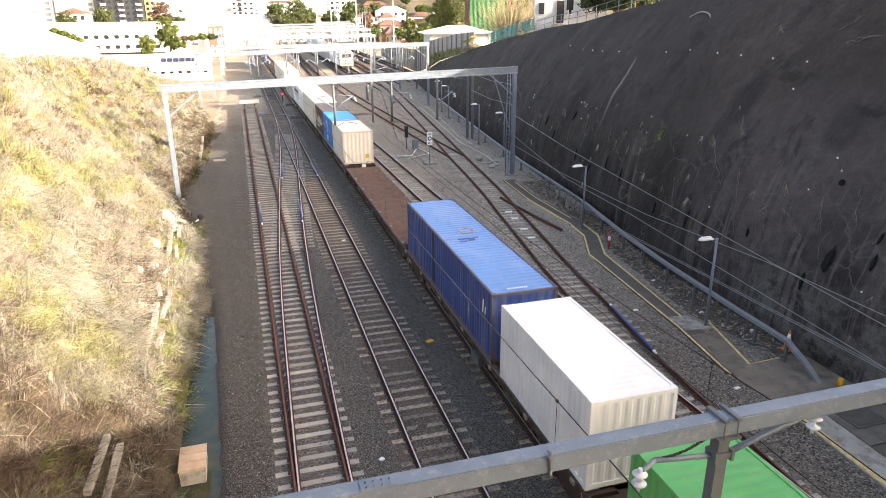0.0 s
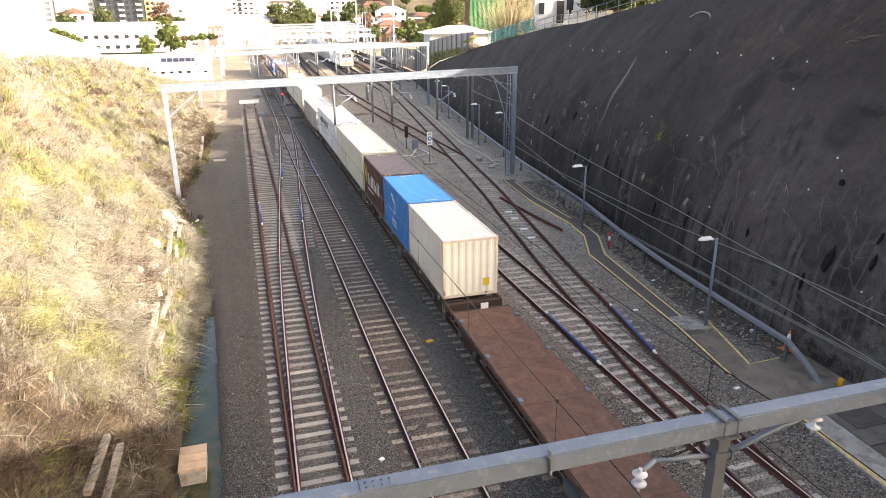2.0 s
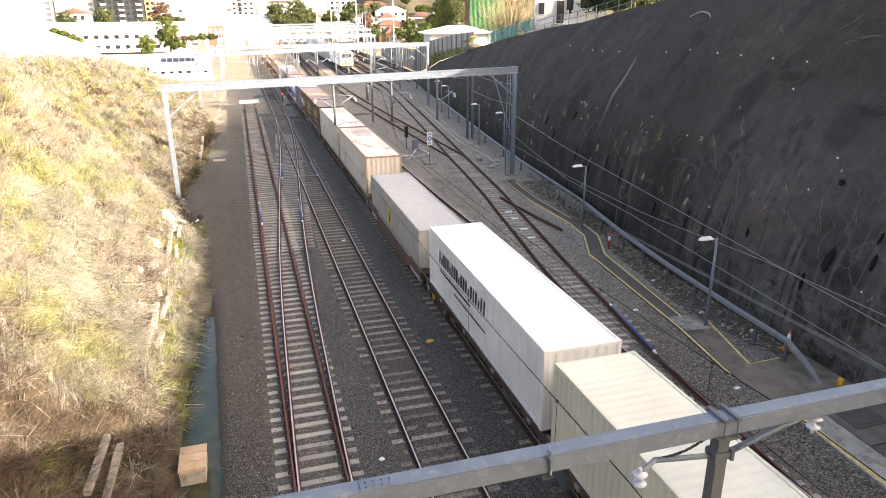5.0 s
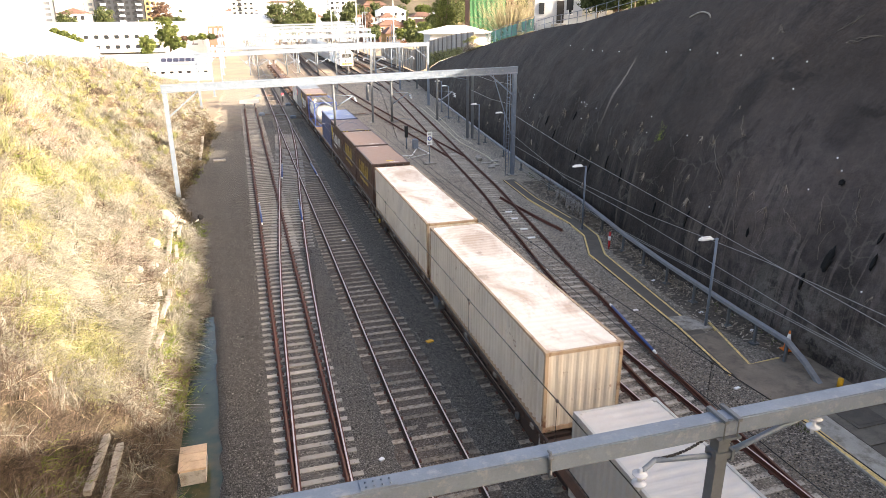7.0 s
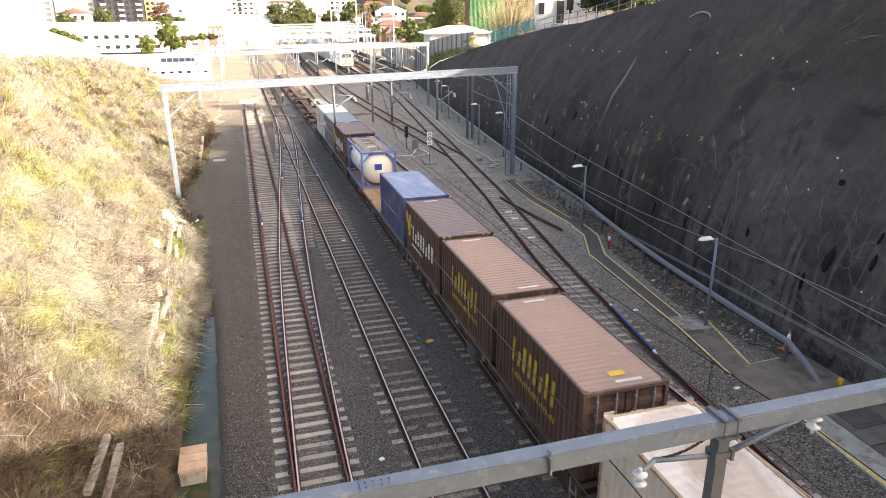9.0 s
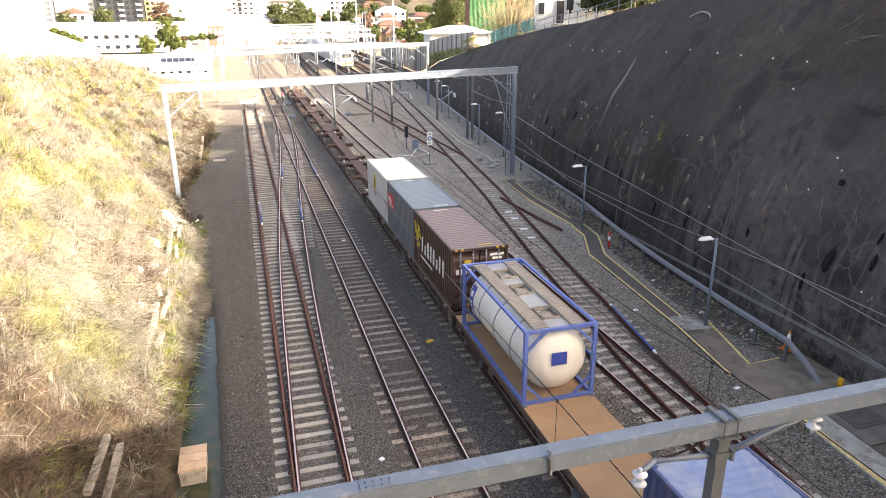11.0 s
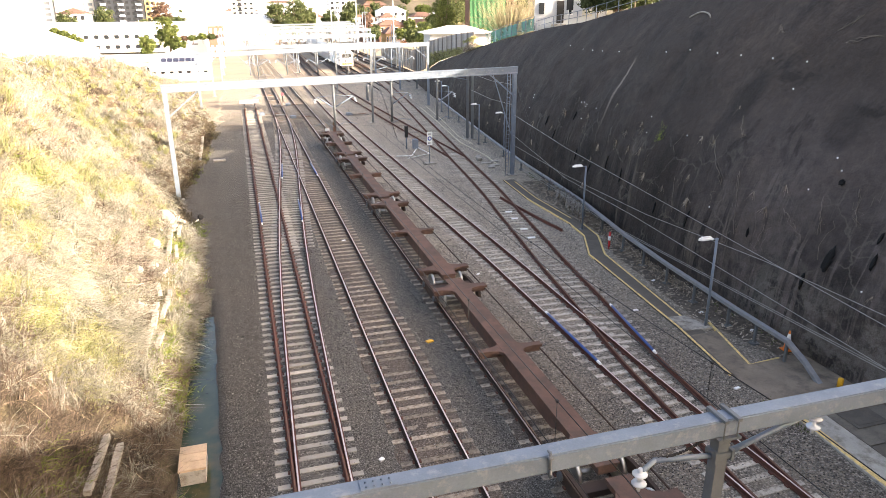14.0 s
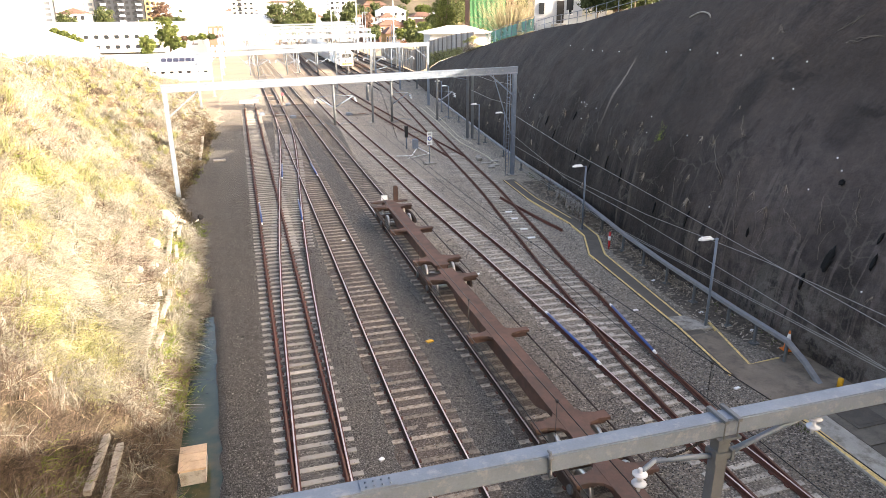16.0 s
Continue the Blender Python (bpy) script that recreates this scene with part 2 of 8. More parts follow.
M_GLASS = plain("dark window glass", (0.02, 0.023, 0.027), 0.12, var=0.2)
M_WAGON = plain("rust-brown wagon steel", (0.14, 0.079, 0.06), 0.85, 0.0, var=0.35, scale=0.9, fine=25, dirt=(0.075, 0.052, 0.043), amount=0.7)
M_WAGON_DARK = plain("dirty brown underframe", (0.06, 0.04, 0.032), 0.85, 0.1, var=0.3, scale=2, fine=25)
M_WHEEL = plain("worn wheel steel", (0.6, 0.58, 0.55), 0.35, 0.9, var=0.2)
M_ROOFTILE = plain("terracotta roof tiles", (0.13, 0.074, 0.058), 0.8, var=0.25, scale=2, fine=10)
M_BRICK = plain("red-brown brickwork", (0.17, 0.095, 0.07), 0.9, var=0.25, scale=2, fine=12)
M_ORANGEWALL = plain("orange render", (0.4, 0.26, 0.13), 0.8, var=0.12)
M_DARKWALL = plain("charcoal cladding", (0.03, 0.034, 0.042), 0.7, var=0.2, spec=0.1)


def leafy(name, a, b, c, patches=0.42):
    """Thin leaves and stalks that let some light through."""
    s = Nodes(name, 0.75, spec=0.2)
    col = s.mix(patches, s.ramp(s.island(), [(0.0, a), (0.5, b), (1.0, c)]), s.ramp(s.noise(0.55, 6.0, 0.7), [(0.36, a), (0.64, c)]))
    s.colour(col)
    thin = s.n("ShaderNodeBsdfTranslucent")
    s.put(col, thin.inputs["Color"])
    both = s.n("ShaderNodeMixShader")
    both.inputs[0].default_value = 0.22
    s.put(s.b.outputs[0], both.inputs[1])
    s.put(thin.outputs[0], both.inputs[2])
    s.put(both.outputs[0], s.t.nodes["Material Output"].inputs["Surface"])
    return s.m


M_STRAW = leafy("dry straw grass", (0.096, 0.088, 0.068), (0.236, 0.218, 0.176), (0.42, 0.404, 0.345), 0.6)
M_STRAW_GREEN = leafy("yellow-green grass", (0.13, 0.126, 0.038), (0.26, 0.252, 0.105), (0.42, 0.412, 0.22), 0.6)
M_BRUSH = leafy("brown dead brush", (0.034, 0.023, 0.018), (0.1, 0.07, 0.054), (0.235, 0.178, 0.138))
M_WEED = leafy("green weeds", (0.07, 0.1, 0.02), (0.14, 0.18, 0.04), (0.25, 0.28, 0.07))
M_LEAF = leafy("green leaves", (0.02, 0.03, 0.011), (0.05, 0.068, 0.026), (0.105, 0.125, 0.052))
M_LEAF_LIGHT = leafy("light green leaves", (0.03, 0.045, 0.01), (0.08, 0.108, 0.028), (0.16, 0.185, 0.06))
M_LEAF_RED = leafy("russet leaves", (0.06, 0.035, 0.028), (0.11, 0.068, 0.052), (0.17, 0.11, 0.085))
M_BARK = plain("bark", (0.16, 0.12, 0.09), 0.95, var=0.35, scale=3, fine=20, bump=0.5)
M_ROOT = plain("pale dead roots", (0.17, 0.145, 0.12), 0.9, var=0.35, scale=3, fine=20)
M_BARE = plain("olive-grey bare branches", (0.22, 0.19, 0.115), 0.9, var=0.4, scale=1.2, fine=20)
M_DUCT = plain("pale weathered duct", (0.3, 0.275, 0.24), 0.9, var=0.4, scale=3, fine=30, bump=0.3, dirt=(0.15, 0.12, 0.09))
M_ROCK = plain("rough grey rock", (0.27, 0.245, 0.215), 0.95, var=0.4, scale=3, fine=16, bump=0.6)
M_TWIG = plain("pale bare twigs", (0.42, 0.34, 0.24), 0.9, var=0.3, scale=3, fine=20)


def wall_cover():
    """Sprayed black lining, blotched, with pale and black runs down the slope."""
    s = Nodes("black sprayed lining", 0.85, spec=0.25)
    big = s.noise(0.13, 7.0, 0.62)
    c = s.ramp(big, [(0.3, (0.029, 0.0226, 0.0196)), (0.5, (0.0425, 0.0337, 0.0295)), (0.72, (0.066, 0.053, 0.0465))])
    mid = s.noise(1.1, 9.0, 0.75)
    c = s.mix(1.0, c, s.ramp(mid, [(0.3, (0.62, 0.62, 0.62)), (0.7, (1.35, 1.32, 1.28))]), "MULTIPLY")
    grit = s.noise(5.0, 10.0, 0.85)
    c = s.mix(1.0, c, s.ramp(grit, [(0.35, (0.68, 0.68, 0.68)), (0.65, (1.3, 1.29, 1.27))]), "MULTIPLY")
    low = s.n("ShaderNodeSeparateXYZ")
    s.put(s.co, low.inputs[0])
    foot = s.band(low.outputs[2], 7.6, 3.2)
    # the low part nearest the bridge is mixed greyer and paler
    near_low = s.math("MULTIPLY", s.band(s.math("ADD", low.outputs[1], s.math("MULTIPLY", mid, 6.0)), 34.0, 26.0), s.band(low.outputs[2], 11.0, 5.0))
    c = s.mix(s.math("MULTIPLY", near_low, 0.75), c, s.ramp(s.noise(1.7, 9.0, 0.75), [(0.3, (0.066, 0.057, 0.053)), (0.55, (0.132, 0.113, 0.106)), (0.75, (0.19, 0.165, 0.157))]))
    # a long pale scrape down the slope
    away = s.math("ABSOLUTE", s.math("ADD", s.math("SUBTRACT", low.outputs[1], 41.55), s.math("MULTIPLY", s.math("SUBTRACT", s.noise(0.9, 6.0, 0.7), 0.5), 0.7)), 0.0)
    scrape = s.math("MULTIPLY", s.band(away, 0.2, 0.06), s.math("MULTIPLY", s.band(low.outputs[2], 9.9, 9.2), s.band(low.outputs[2], 4.5, 8.0)))
    c = s.mix(s.math("MULTIPLY", scrape, s.band(grit, 0.25, 0.5)), c, (0.22, 0.19, 0.165))
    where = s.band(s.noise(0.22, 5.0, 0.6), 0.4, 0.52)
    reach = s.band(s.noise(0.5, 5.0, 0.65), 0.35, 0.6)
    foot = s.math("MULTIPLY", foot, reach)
    run = s.noise(1.0, 5.0, 0.65, s.scaled((0.15, 1.7, 0.11)), 0.5)
    c = s.mix(s.math("MULTIPLY", s.math("MULTIPLY", s.band(run, 0.54, 0.62), where), s.math("MULTIPLY", foot, 0.6)), c, (0.155, 0.135, 0.112))
    # black runs, made heavier toward the foot, darken the low slope
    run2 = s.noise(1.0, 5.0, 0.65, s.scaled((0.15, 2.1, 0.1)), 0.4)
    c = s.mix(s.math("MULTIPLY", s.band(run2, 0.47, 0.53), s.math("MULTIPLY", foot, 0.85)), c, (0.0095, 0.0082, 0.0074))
    run3 = s.noise(1.0, 6.0, 0.65, s.scaled((0.06, 0.4, 0.06)), 0.8)
    c = s.mix(s.math("MULTIPLY", s.band(run3, 0.57, 0.74), 0.12), c, (0.1, 0.09, 0.08))
    dark = s.noise(0.28, 6.0, 0.7, None, 0.5)
    c = s.mix(s.math("MULTIPLY", s.band(dark, 0.57, 0.64), 0.7), c, (0.016, 0.0138, 0.0125))
    speck = s.noise(7.0, 10.0, 0.8)
    c = s.mix(s.math("MULTIPLY", s.band(speck, 0.58, 0.68), 0.4), c, (0.13, 0.112, 0.09))
    crack = s.n("ShaderNodeTexVoronoi", Scale=0.45)
    crack.feature = "DISTANCE_TO_EDGE"
    warp = s.n("ShaderNodeTexNoise", Scale=1.6, Detail=5.0)
    s.put(s.co, warp.inputs["Vector"])
    add = s.n("ShaderNodeMix")
    add.data_type, add.blend_type = "RGBA", "ADD"
    add.inputs[0].default_value = 0.9
    s.put(s.co, add.inputs[6])
    s.put(warp.outputs["Color"], add.inputs[7])
    s.put(add.outputs[2], crack.inputs["Vector"])
    thin = s.math("MULTIPLY", s.band(crack.outputs["Distance"], 0.026, 0.004), s.band(s.noise(0.5, 3.0), 0.46, 0.56))
    c = s.mix(s.math("MULTIPLY", thin, s.math("ADD", s.math("MULTIPLY", s.band(low.outputs[2], 8.0, 5.0), 0.55), 0.05)), c, (0.13, 0.12, 0.105))
    moss = s.math("MULTIPLY", s.math("MULTIPLY", s.band(low.outputs[2], 3.4, 1.8), s.band(low.outputs[1], 25.0, 21.0)), s.band(s.noise(1.3, 9.0, 0.75), 0.46, 0.56))
    c = s.mix(s.math("MULTIPLY", moss, 0.7), c, (0.17, 0.165, 0.145))
    # damp black stains
    wob = s.math("MULTIPLY", s.math("SUBTRACT", s.noise(0.7, 7.0, 0.7), 0.5), 2.6)
    for y0, z0, ry, rz, lean, k in ((27.5, 8.6, 0.95, 1.9, 0.12, 0.68), (21.2, 8.4, 1.0, 0.9, 0.0, 0.4), (35.3, 9.9, 0.45, 1.0, 0.3, 0.55), (47.0, 6.0, 1.2, 1.6, 0.2, 0.45), (31.0, 5.2, 0.8, 1.3, 0.2, 0.4)):
        dz = s.math("DIVIDE", s.math("SUBTRACT", low.outputs[2], z0), rz)
        dy = s.math("DIVIDE", s.math("SUBTRACT", s.math("SUBTRACT", low.outputs[1], y0), s.math("MULTIPLY", s.math("SUBTRACT", low.outputs[2], z0), -lean)), ry)
        r2 = s.math("ADD", s.math("ADD", s.math("MULTIPLY", dy, dy), s.math("MULTIPLY", dz, dz)), wob)
        c = s.mix(s.math("MULTIPLY", s.band(r2, 1.2, 0.3), k), c, (0.0125, 0.0108, 0.0096))
    c = s.mix(1.0, c, (0.85, 0.81, 0.795), "MULTIPLY")
    s.colour(c).bump(s.math("ADD", s.noise(0.8, 9.0, 0.72), s.math("MULTIPLY", s.noise(11.0, 6.0, 0.7), 0.3)), 0.6, 0.3).rough(big, 0.75, 0.98)
    return s.m


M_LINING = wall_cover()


def pond():
    s = Nodes("murky green water", 0.08, spec=0.3)
    s.colour(s.ramp(s.noise(0.7, 6.0, 0.6), [(0.35, (0.017, 0.028, 0.019)), (0.52, (0.03, 0.043, 0.026)), (0.68, (0.075, 0.062, 0.03))]))
    s.bump(s.noise(4.0, 3.0), 0.05, 0.02)
    return s.m


M_WATER = pond()


def thatch():
    """Flattened dry grass and litter over soil."""
    s = Nodes("matted dry grass", 0.95, spec=0.15)
    f = s.noise(1.0, 6.0, 0.7, s.scaled((3.0, 14.0, 6.0)), 0.8)
    c = s.ramp(f, [(0.3, (0.035, 0.028, 0.018)), (0.5, (0.095, 0.076, 0.05)), (0.7, (0.17, 0.138, 0.09))])
    g = s.band(s.noise(0.22, 4.0), 0.48, 0.62)
    c = s.mix(s.math("MULTIPLY", g, 0.5), c, (0.09, 0.085, 0.03))
    s.colour(c).bump(f, 0.8, 0.1)
    return s.m


M_THATCH = thatch()


def loose(name, stops, rough=0.9):
    s = Nodes(name, rough, spec=0.25)
    s.colour(s.ramp(s.island(), stops))
    return s.m


M_STONES = loose("loose ballast stones", [(0.0, (0.04, 0.0375, 0.034)), (0.5, (0.13, 0.121, 0.109)), (0.85, (0.225, 0.21, 0.19)), (1.0, (0.32, 0.3, 0.273))])
M_FROND_GREY = loose("grey dead fronds", [(0.0, (0.16, 0.145, 0.13)), (0.6, (0.38, 0.35, 0.325)), (1.0, (0.6, 0.57, 0.53))])
M_FROND = loose("dry palm fronds", [(0.0, (0.1, 0.078, 0.06)), (0.6, (0.28, 0.23, 0.18)), (1.0, (0.5, 0.43, 0.35))])

# ---- ground, cutting and tracks ----
TOE = [(-20, -2.75), (26, -2.8), (34, -2.65), (41, -3.0), (45, -4.3), (48.5, -5.35), (53.5, -5.4), (57, -5.0), (66, -4.4), (82, -4.1), (95, -4.2), (110, -5.4), (160, -9)]
BANK_TOP = [(-20, 11.2), (36, 10.8), (45, 10.55), (48, 10.0), (53, 9.4), (60, 8.95), (68.5, 8.5), (76, 7.9), (81, 7.0), (86, 5.3), (97, 3.8), (115, 2.0), (130, 0.5)]
WALL_FOOT = [(-20, 20.4), (27, 20.4), (31.5, 20.9), (44, 22.7), (51, 23.3), (58, 24.1), (79, 26.5), (110, 30.2), (140, 34)]
# crest raised from about y 22 to 37, out of view, to shade the left floor
WALL_TOP = [(-20, 13.9), (12, 13.7), (22, 14.8), (37, 14.8), (45, 13.45), (58, 11.75), (67, 11.07), (88, 8.6), (116, 4.45), (128, 1.5), (140, 0.2)]


def relief(x, y, z=0.0, s=1.0, octaves=4):
    return noise.fractal(Vector((x * s, y * s, z)), 1.0, 2.0, octaves)


def smooth_line(pts, step=1.0):
    """Points along a smooth line through (x, y) pairs that run up the y axis."""
    ys = np.array([p[1] for p in pts], float)
    xs = np.array([p[0] for p in pts], float)
    d = np.gradient(xs, ys)
    out = []
    for y in np.arange(ys[0], ys[-1] + 1e-6, step):
        i = int(np.clip(np.searchsorted(ys, y) - 1, 0, len(ys) - 2))
        h = ys[i + 1] - ys[i]
        t = (y - ys[i]) / h
        x = (2 * t**3 - 3 * t**2 + 1) * xs[i] + (t**3 - 2 * t**2 + t) * h * d[i] + (3 * t**2 - 2 * t**3) * xs[i + 1] + (t**3 - t**2) * h * d[i + 1]
        out.append((float(x), float(y)))
    return out


def sheet(name, rows, material, label, kind="structure", category="ground", smooth=True):
    """A grid of points, row by row."""
    n = len(rows[0])
    verts = [p for r in rows for p in r]
    faces = [(i * n + j, i * n + j + 1, (i + 1) * n + j + 1, (i + 1) * n + j) for i in range(len(rows) - 1) for j in range(n - 1)]
    return tagged(raw(name, verts, faces, material, None, smooth), label, category, kind=kind)


# ground out to the horizon, lower than the track bed
sheet("ground", [[(x, y, -0.75) for x in (-3000, -60, 0, 60, 3000)] for y in (-3000, -30, 130, 300, 3000)], M_FAR, "dry pale ground of the rail yard and suburb")

# ballast over the floor of the cutting, with the ditch along its left edge
rows = []
for y in np.arange(-14, 150.1, 0.5):
    edge = -1.55 if y < 18 else table([(18, -1.55), (28, -1.95), (34, -2.3), (41, -3.0), (45, -4.2), (48.5, -5.2), (56, -5.2), (66, -4.6), (90, -4.2), (150, -3)], y)
    edge += 0.12 * relief(0, y, 3, 1.3)
    right = table(WALL_FOOT, y) + 1.0
    xs = [edge - 1.3, edge - 0.35, edge] + list(np.linspace(edge + 0.5, right, 46))
    row = []
    for i, x in enumerate(xs):
        z = -0.2 + 0.035 * relief(x, y, 0, 0.9)
        z = min(z, -0.185)
        if i == 0:
            z = -0.95
        elif i == 1:
            z = -0.62 if y < 33 else -0.3
        row.append((x, y, z))
    rows.append(row)
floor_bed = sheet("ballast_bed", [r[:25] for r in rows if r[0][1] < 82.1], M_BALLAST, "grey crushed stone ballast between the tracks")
sheet("ballast_bed", [r[:25] for r in rows if r[0][1] > 81.9], M_BALLAST_SUNLIT, "sandy brown ballast toward the yard, paled as sunlit")

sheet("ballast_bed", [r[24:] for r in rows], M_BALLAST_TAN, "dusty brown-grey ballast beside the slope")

# standing water in the ditch
rows = [[(x, y, -0.36) for x in (-3.6, -2.3, -1.2)] for y in np.arange(8, 31, 1.0)]
sheet("water", rows, M_WATER, "shallow murky green ditch water", category="water")


def bank_z(x, y):
    """Height of the grassy bank."""
    d = table(TOE, y) - x
    top = table(BANK_TOP, y)
    if d < -0.8:
        return -1.0
    run = top / 1.12
    if d < 0:
        return -0.55 + 0.9 * d
    if d < run:
        u = max(0.0, d / run)
        z = -0.55 + (top + 0.55) * (u * 0.85 + 0.15 * math.sin(u * math.pi / 2))
        z += 0.45 * relief(x, y, 1.0, 0.45) * min(1, d / 1.5) + 0.12 * relief(x, y, 5.0, 1.2) * min(1, d)
    else:
        z = top + 0.02 * (d - run) + 0.15 * relief(x, y, 1.0, 0.35)
    return z


rows = []
for y in np.arange(-12, 135, 0.8):
    t = table(TOE, y)
    rows.append([(t - d, y, bank_z(t - d, y)) for d in np.concatenate([np.arange(-0.6, 15.0, 0.6), np.array([18, 24, 34, 60])])])
bank = sheet("bank", rows, M_THATCH, "steep cutting bank of dry soil under grass")


def wall_point(y, u):
    """A point of the lined slope: u runs from its foot to its crest."""
    top = table(WALL_TOP, y)
    x = table(WALL_FOOT, y) + 0.5 * top * u**2.1 + 0.2 * u
    z = -0.5 + (top + 0.5) * u
    bulge = 0.22 * relief(0, y, z * 0.25, 0.22) + 0.07 * relief(1, y, z, 0.9)
    return Vector((x + bulge, y, z))


rows = []
for y in np.arange(-14, 140, 0.6):
    rows.append([tuple(wall_point(y, u)) for u in np.linspace(0, 1, 40)])
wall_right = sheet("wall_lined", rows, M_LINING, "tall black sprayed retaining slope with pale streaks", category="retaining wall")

# land behind the crest of the lined slope
rows = []
for y in np.arange(-14, 140, 4.0):
    p = wall_point(y, 1)
    rows.append([(p.x + d - 0.02, y, max(-0.7, p.z - 0.05 + 0.03 * d + 0.1 * relief(d, y, 2, 0.3) * (d > 0))) for d in (0, 1, 3, 6, 12, 25, 50, 90)])
sheet("hilltop", rows, M_SOIL, "dry ground behind the crest of the slope")

# bridge on which the camera stands
bm = bmesh.new()
box(bm, 8, -6.2, 10.6, 90, 12, 0.9)
box(bm, 8, -0.35, 11.3, 90, 0.5, 1.9)
# block on the left, out of view, added to keep skylight off the near bank
box(bm, -19, -6.2, 4.6, 26, 11.8, 11.4)
part("bridge_deck", bm, M_CONC)
tagged(bpy.data.objects["bridge_deck"], "concrete road bridge deck with a solid parapet, shade block added", "bridge", kind="structure")

# tracks
GAUGE = 1.505


def rail_mesh(line, off, z0, z1, w, y_lo=None, y_hi=None):
    """A bar along a line, off metres to its right, between heights z0 and z1."""
    bm = bmesh.new()
    last = None
    pts = [p for p in line if (y_lo is None or p[1] >= y_lo) and (y_hi is None or p[1] <= y_hi)]
    for i, (x, y) in enumerate(pts):
        a, b = pts[max(0, i - 1)], pts[min(len(pts) - 1, i + 1)]
        t = Vector((b[0] - a[0], b[1] - a[1], 0)).normalized()
        s = Vector((t.y, -t.x, 0))
        c = Vector((x, y, 0)) + s * off
        ring = [bm.verts.new(c + s * k + Vector((0, 0, z))) for k, z in ((-w / 2, z0), (w / 2, z0), (w / 2, z1), (-w / 2, z1))]
        if last:
            for k in range(4):
                j = (k + 1) % 4
                bm.faces.new((last[k], last[j], ring[j], ring[k]))
        else:
            bm.faces.new(ring)
        last = ring
    bm.faces.new(last[::-1])
    return bm


def rail_bm(line, off, y_lo=None, y_hi=None):
    """Foot, web and head of one rail."""
    bm = rail_mesh(line, off, -0.165, -0.145, 0.15, y_lo, y_hi)
    for z0, z1, w in ((-0.146, -0.04, 0.025), (-0.041, -0.004, 0.07)):
        b2 = rail_mesh(line, off, z0, z1, w, y_lo, y_hi)
        me = bpy.data.meshes.new("tmp")
        b2.to_mesh(me)
        b2.free()
        bm.from_mesh(me)
        bpy.data.meshes.remove(me)
    return bm


def sleeper_mesh(material, length=2.5):
    bm = bmesh.new()
    h = length / 2
    prism(bm, [(-0.125, -0.36), (0.125, -0.36), (0.105, -0.172), (-0.105, -0.172)], -h, h, "x")
    for v in bm.verts:
        if abs(v.co.x) < 0.3:
            v.co.z -= 0.02
    for sx in (-GAUGE / 2, GAUGE / 2):
        for k in (-0.105, 0.105):
            box(bm, sx + k, 0, -0.155, 0.06, 0.13, 0.05, None, 1)
    return mesh_of(bm, [material, M_RUST])


def track(label, line, flank, head, material, spacing=0.6, y0=-6.0, y1=110.0, skip=None, length=2.5):
    root = thing("railway_track", label, "railway track", "tracks of the cutting")
    for off in (-GAUGE / 2, GAUGE / 2):
        r = part("rail", rail_bm(line, off), flank, root)
        part("running_surface", rail_mesh(line, off, -0.005, 0.001, 0.046), head, r)
    me = sleeper_mesh(material, length)
    ys = np.array([p[1] for p in line])
    xs = np.array([p[0] for p in line])
    y = max(y0, ys[0])
    n = 0
    while y < min(y1, ys[-1]) and n < 300:
        if not (skip and skip[0] < y < skip[1]):
            x = float(np.interp(y, ys, xs))
            g = float(np.interp(y + 0.5, ys, xs) - np.interp(y - 0.5, ys, xs))
            share("sleeper", me, root, pose(x + random.uniform(-0.02, 0.02), y, random.uniform(-0.012, 0.004), 0, 0, -math.degrees(math.atan(g)) + random.uniform(-0.5, 0.5)))
            n += 1
        y += spacing
    return root


L1 = [(1.14, float(y)) for y in np.arange(-10, 103, 2.0)]
LC = smooth_line([(1.16, 12), (1.25, 17), (1.42, 23), (1.62, 29), (2.02, 37.5), (2.87, 51), (3.5, 60), (4.32, 74), (4.72, 86), (4.79, 94)])
L2 = [(4.79, float(y)) for y in np.arange(-10, 330, 2.0)]


def freight_x(y):
    """Centre of the line on which the goods train runs."""
    d = max(0.0, y - 48)
    return 8.66 - (0.0075 * d - 0.0075 * 12 * (1 - math.exp(-d / 12)))


L3 = [(freight_x(y), float(y)) for y in np.arange(-40, 330, 2.0)]
L4 = smooth_line([(13.5, -10), (13.45, 6), (13.34, 12), (13.05, 18), (12.95, 24), (12.85, 33), (12.47, 47), (12.3, 59), (12.1, 70), (11.9, 93), (12.2, 122), (13.0, 170), (13.5, 240), (13.5, 320)])
L5 = smooth_line([(13.4, 9), (13.4, 12), (13.68, 16.6), (13.98, 20.5), (14.6, 25.1), (15.32, 31.1), (15.95, 35.5), (16.7, 41), (17.35, 45.4), (18.85, 58.7), (20.4, 72), (22.8, 93.6), (26, 125), (29, 160), (32, 220)])
L6 = smooth_line([(18.9, 60), (18.6, 68), (18.0, 84), (17.4, 105), (17.2, 130), (18.0, 170), (19, 240), (19.5, 320)])
track("straight track with brown rusty rails on pale concrete sleepers", L1, M_RUST, M_DULLHEAD, M_SLEEPER, y1=101)
track("crossover track with polished rails on concrete sleepers", LC, M_RUST, M_BRIGHT, M_SLEEPER, y0=38.2, y1=78)
track("straight main track with polished rails on rust-stained sleepers", L2, M_RAILSIDE, M_BRIGHT, M_SLEEPER_BROWN)
track("goods track with polished rails on rust-stained concrete sleepers", L3, M_RAILSIDE, M_BRIGHT, M_SLEEPER_BROWN, y0=-6)
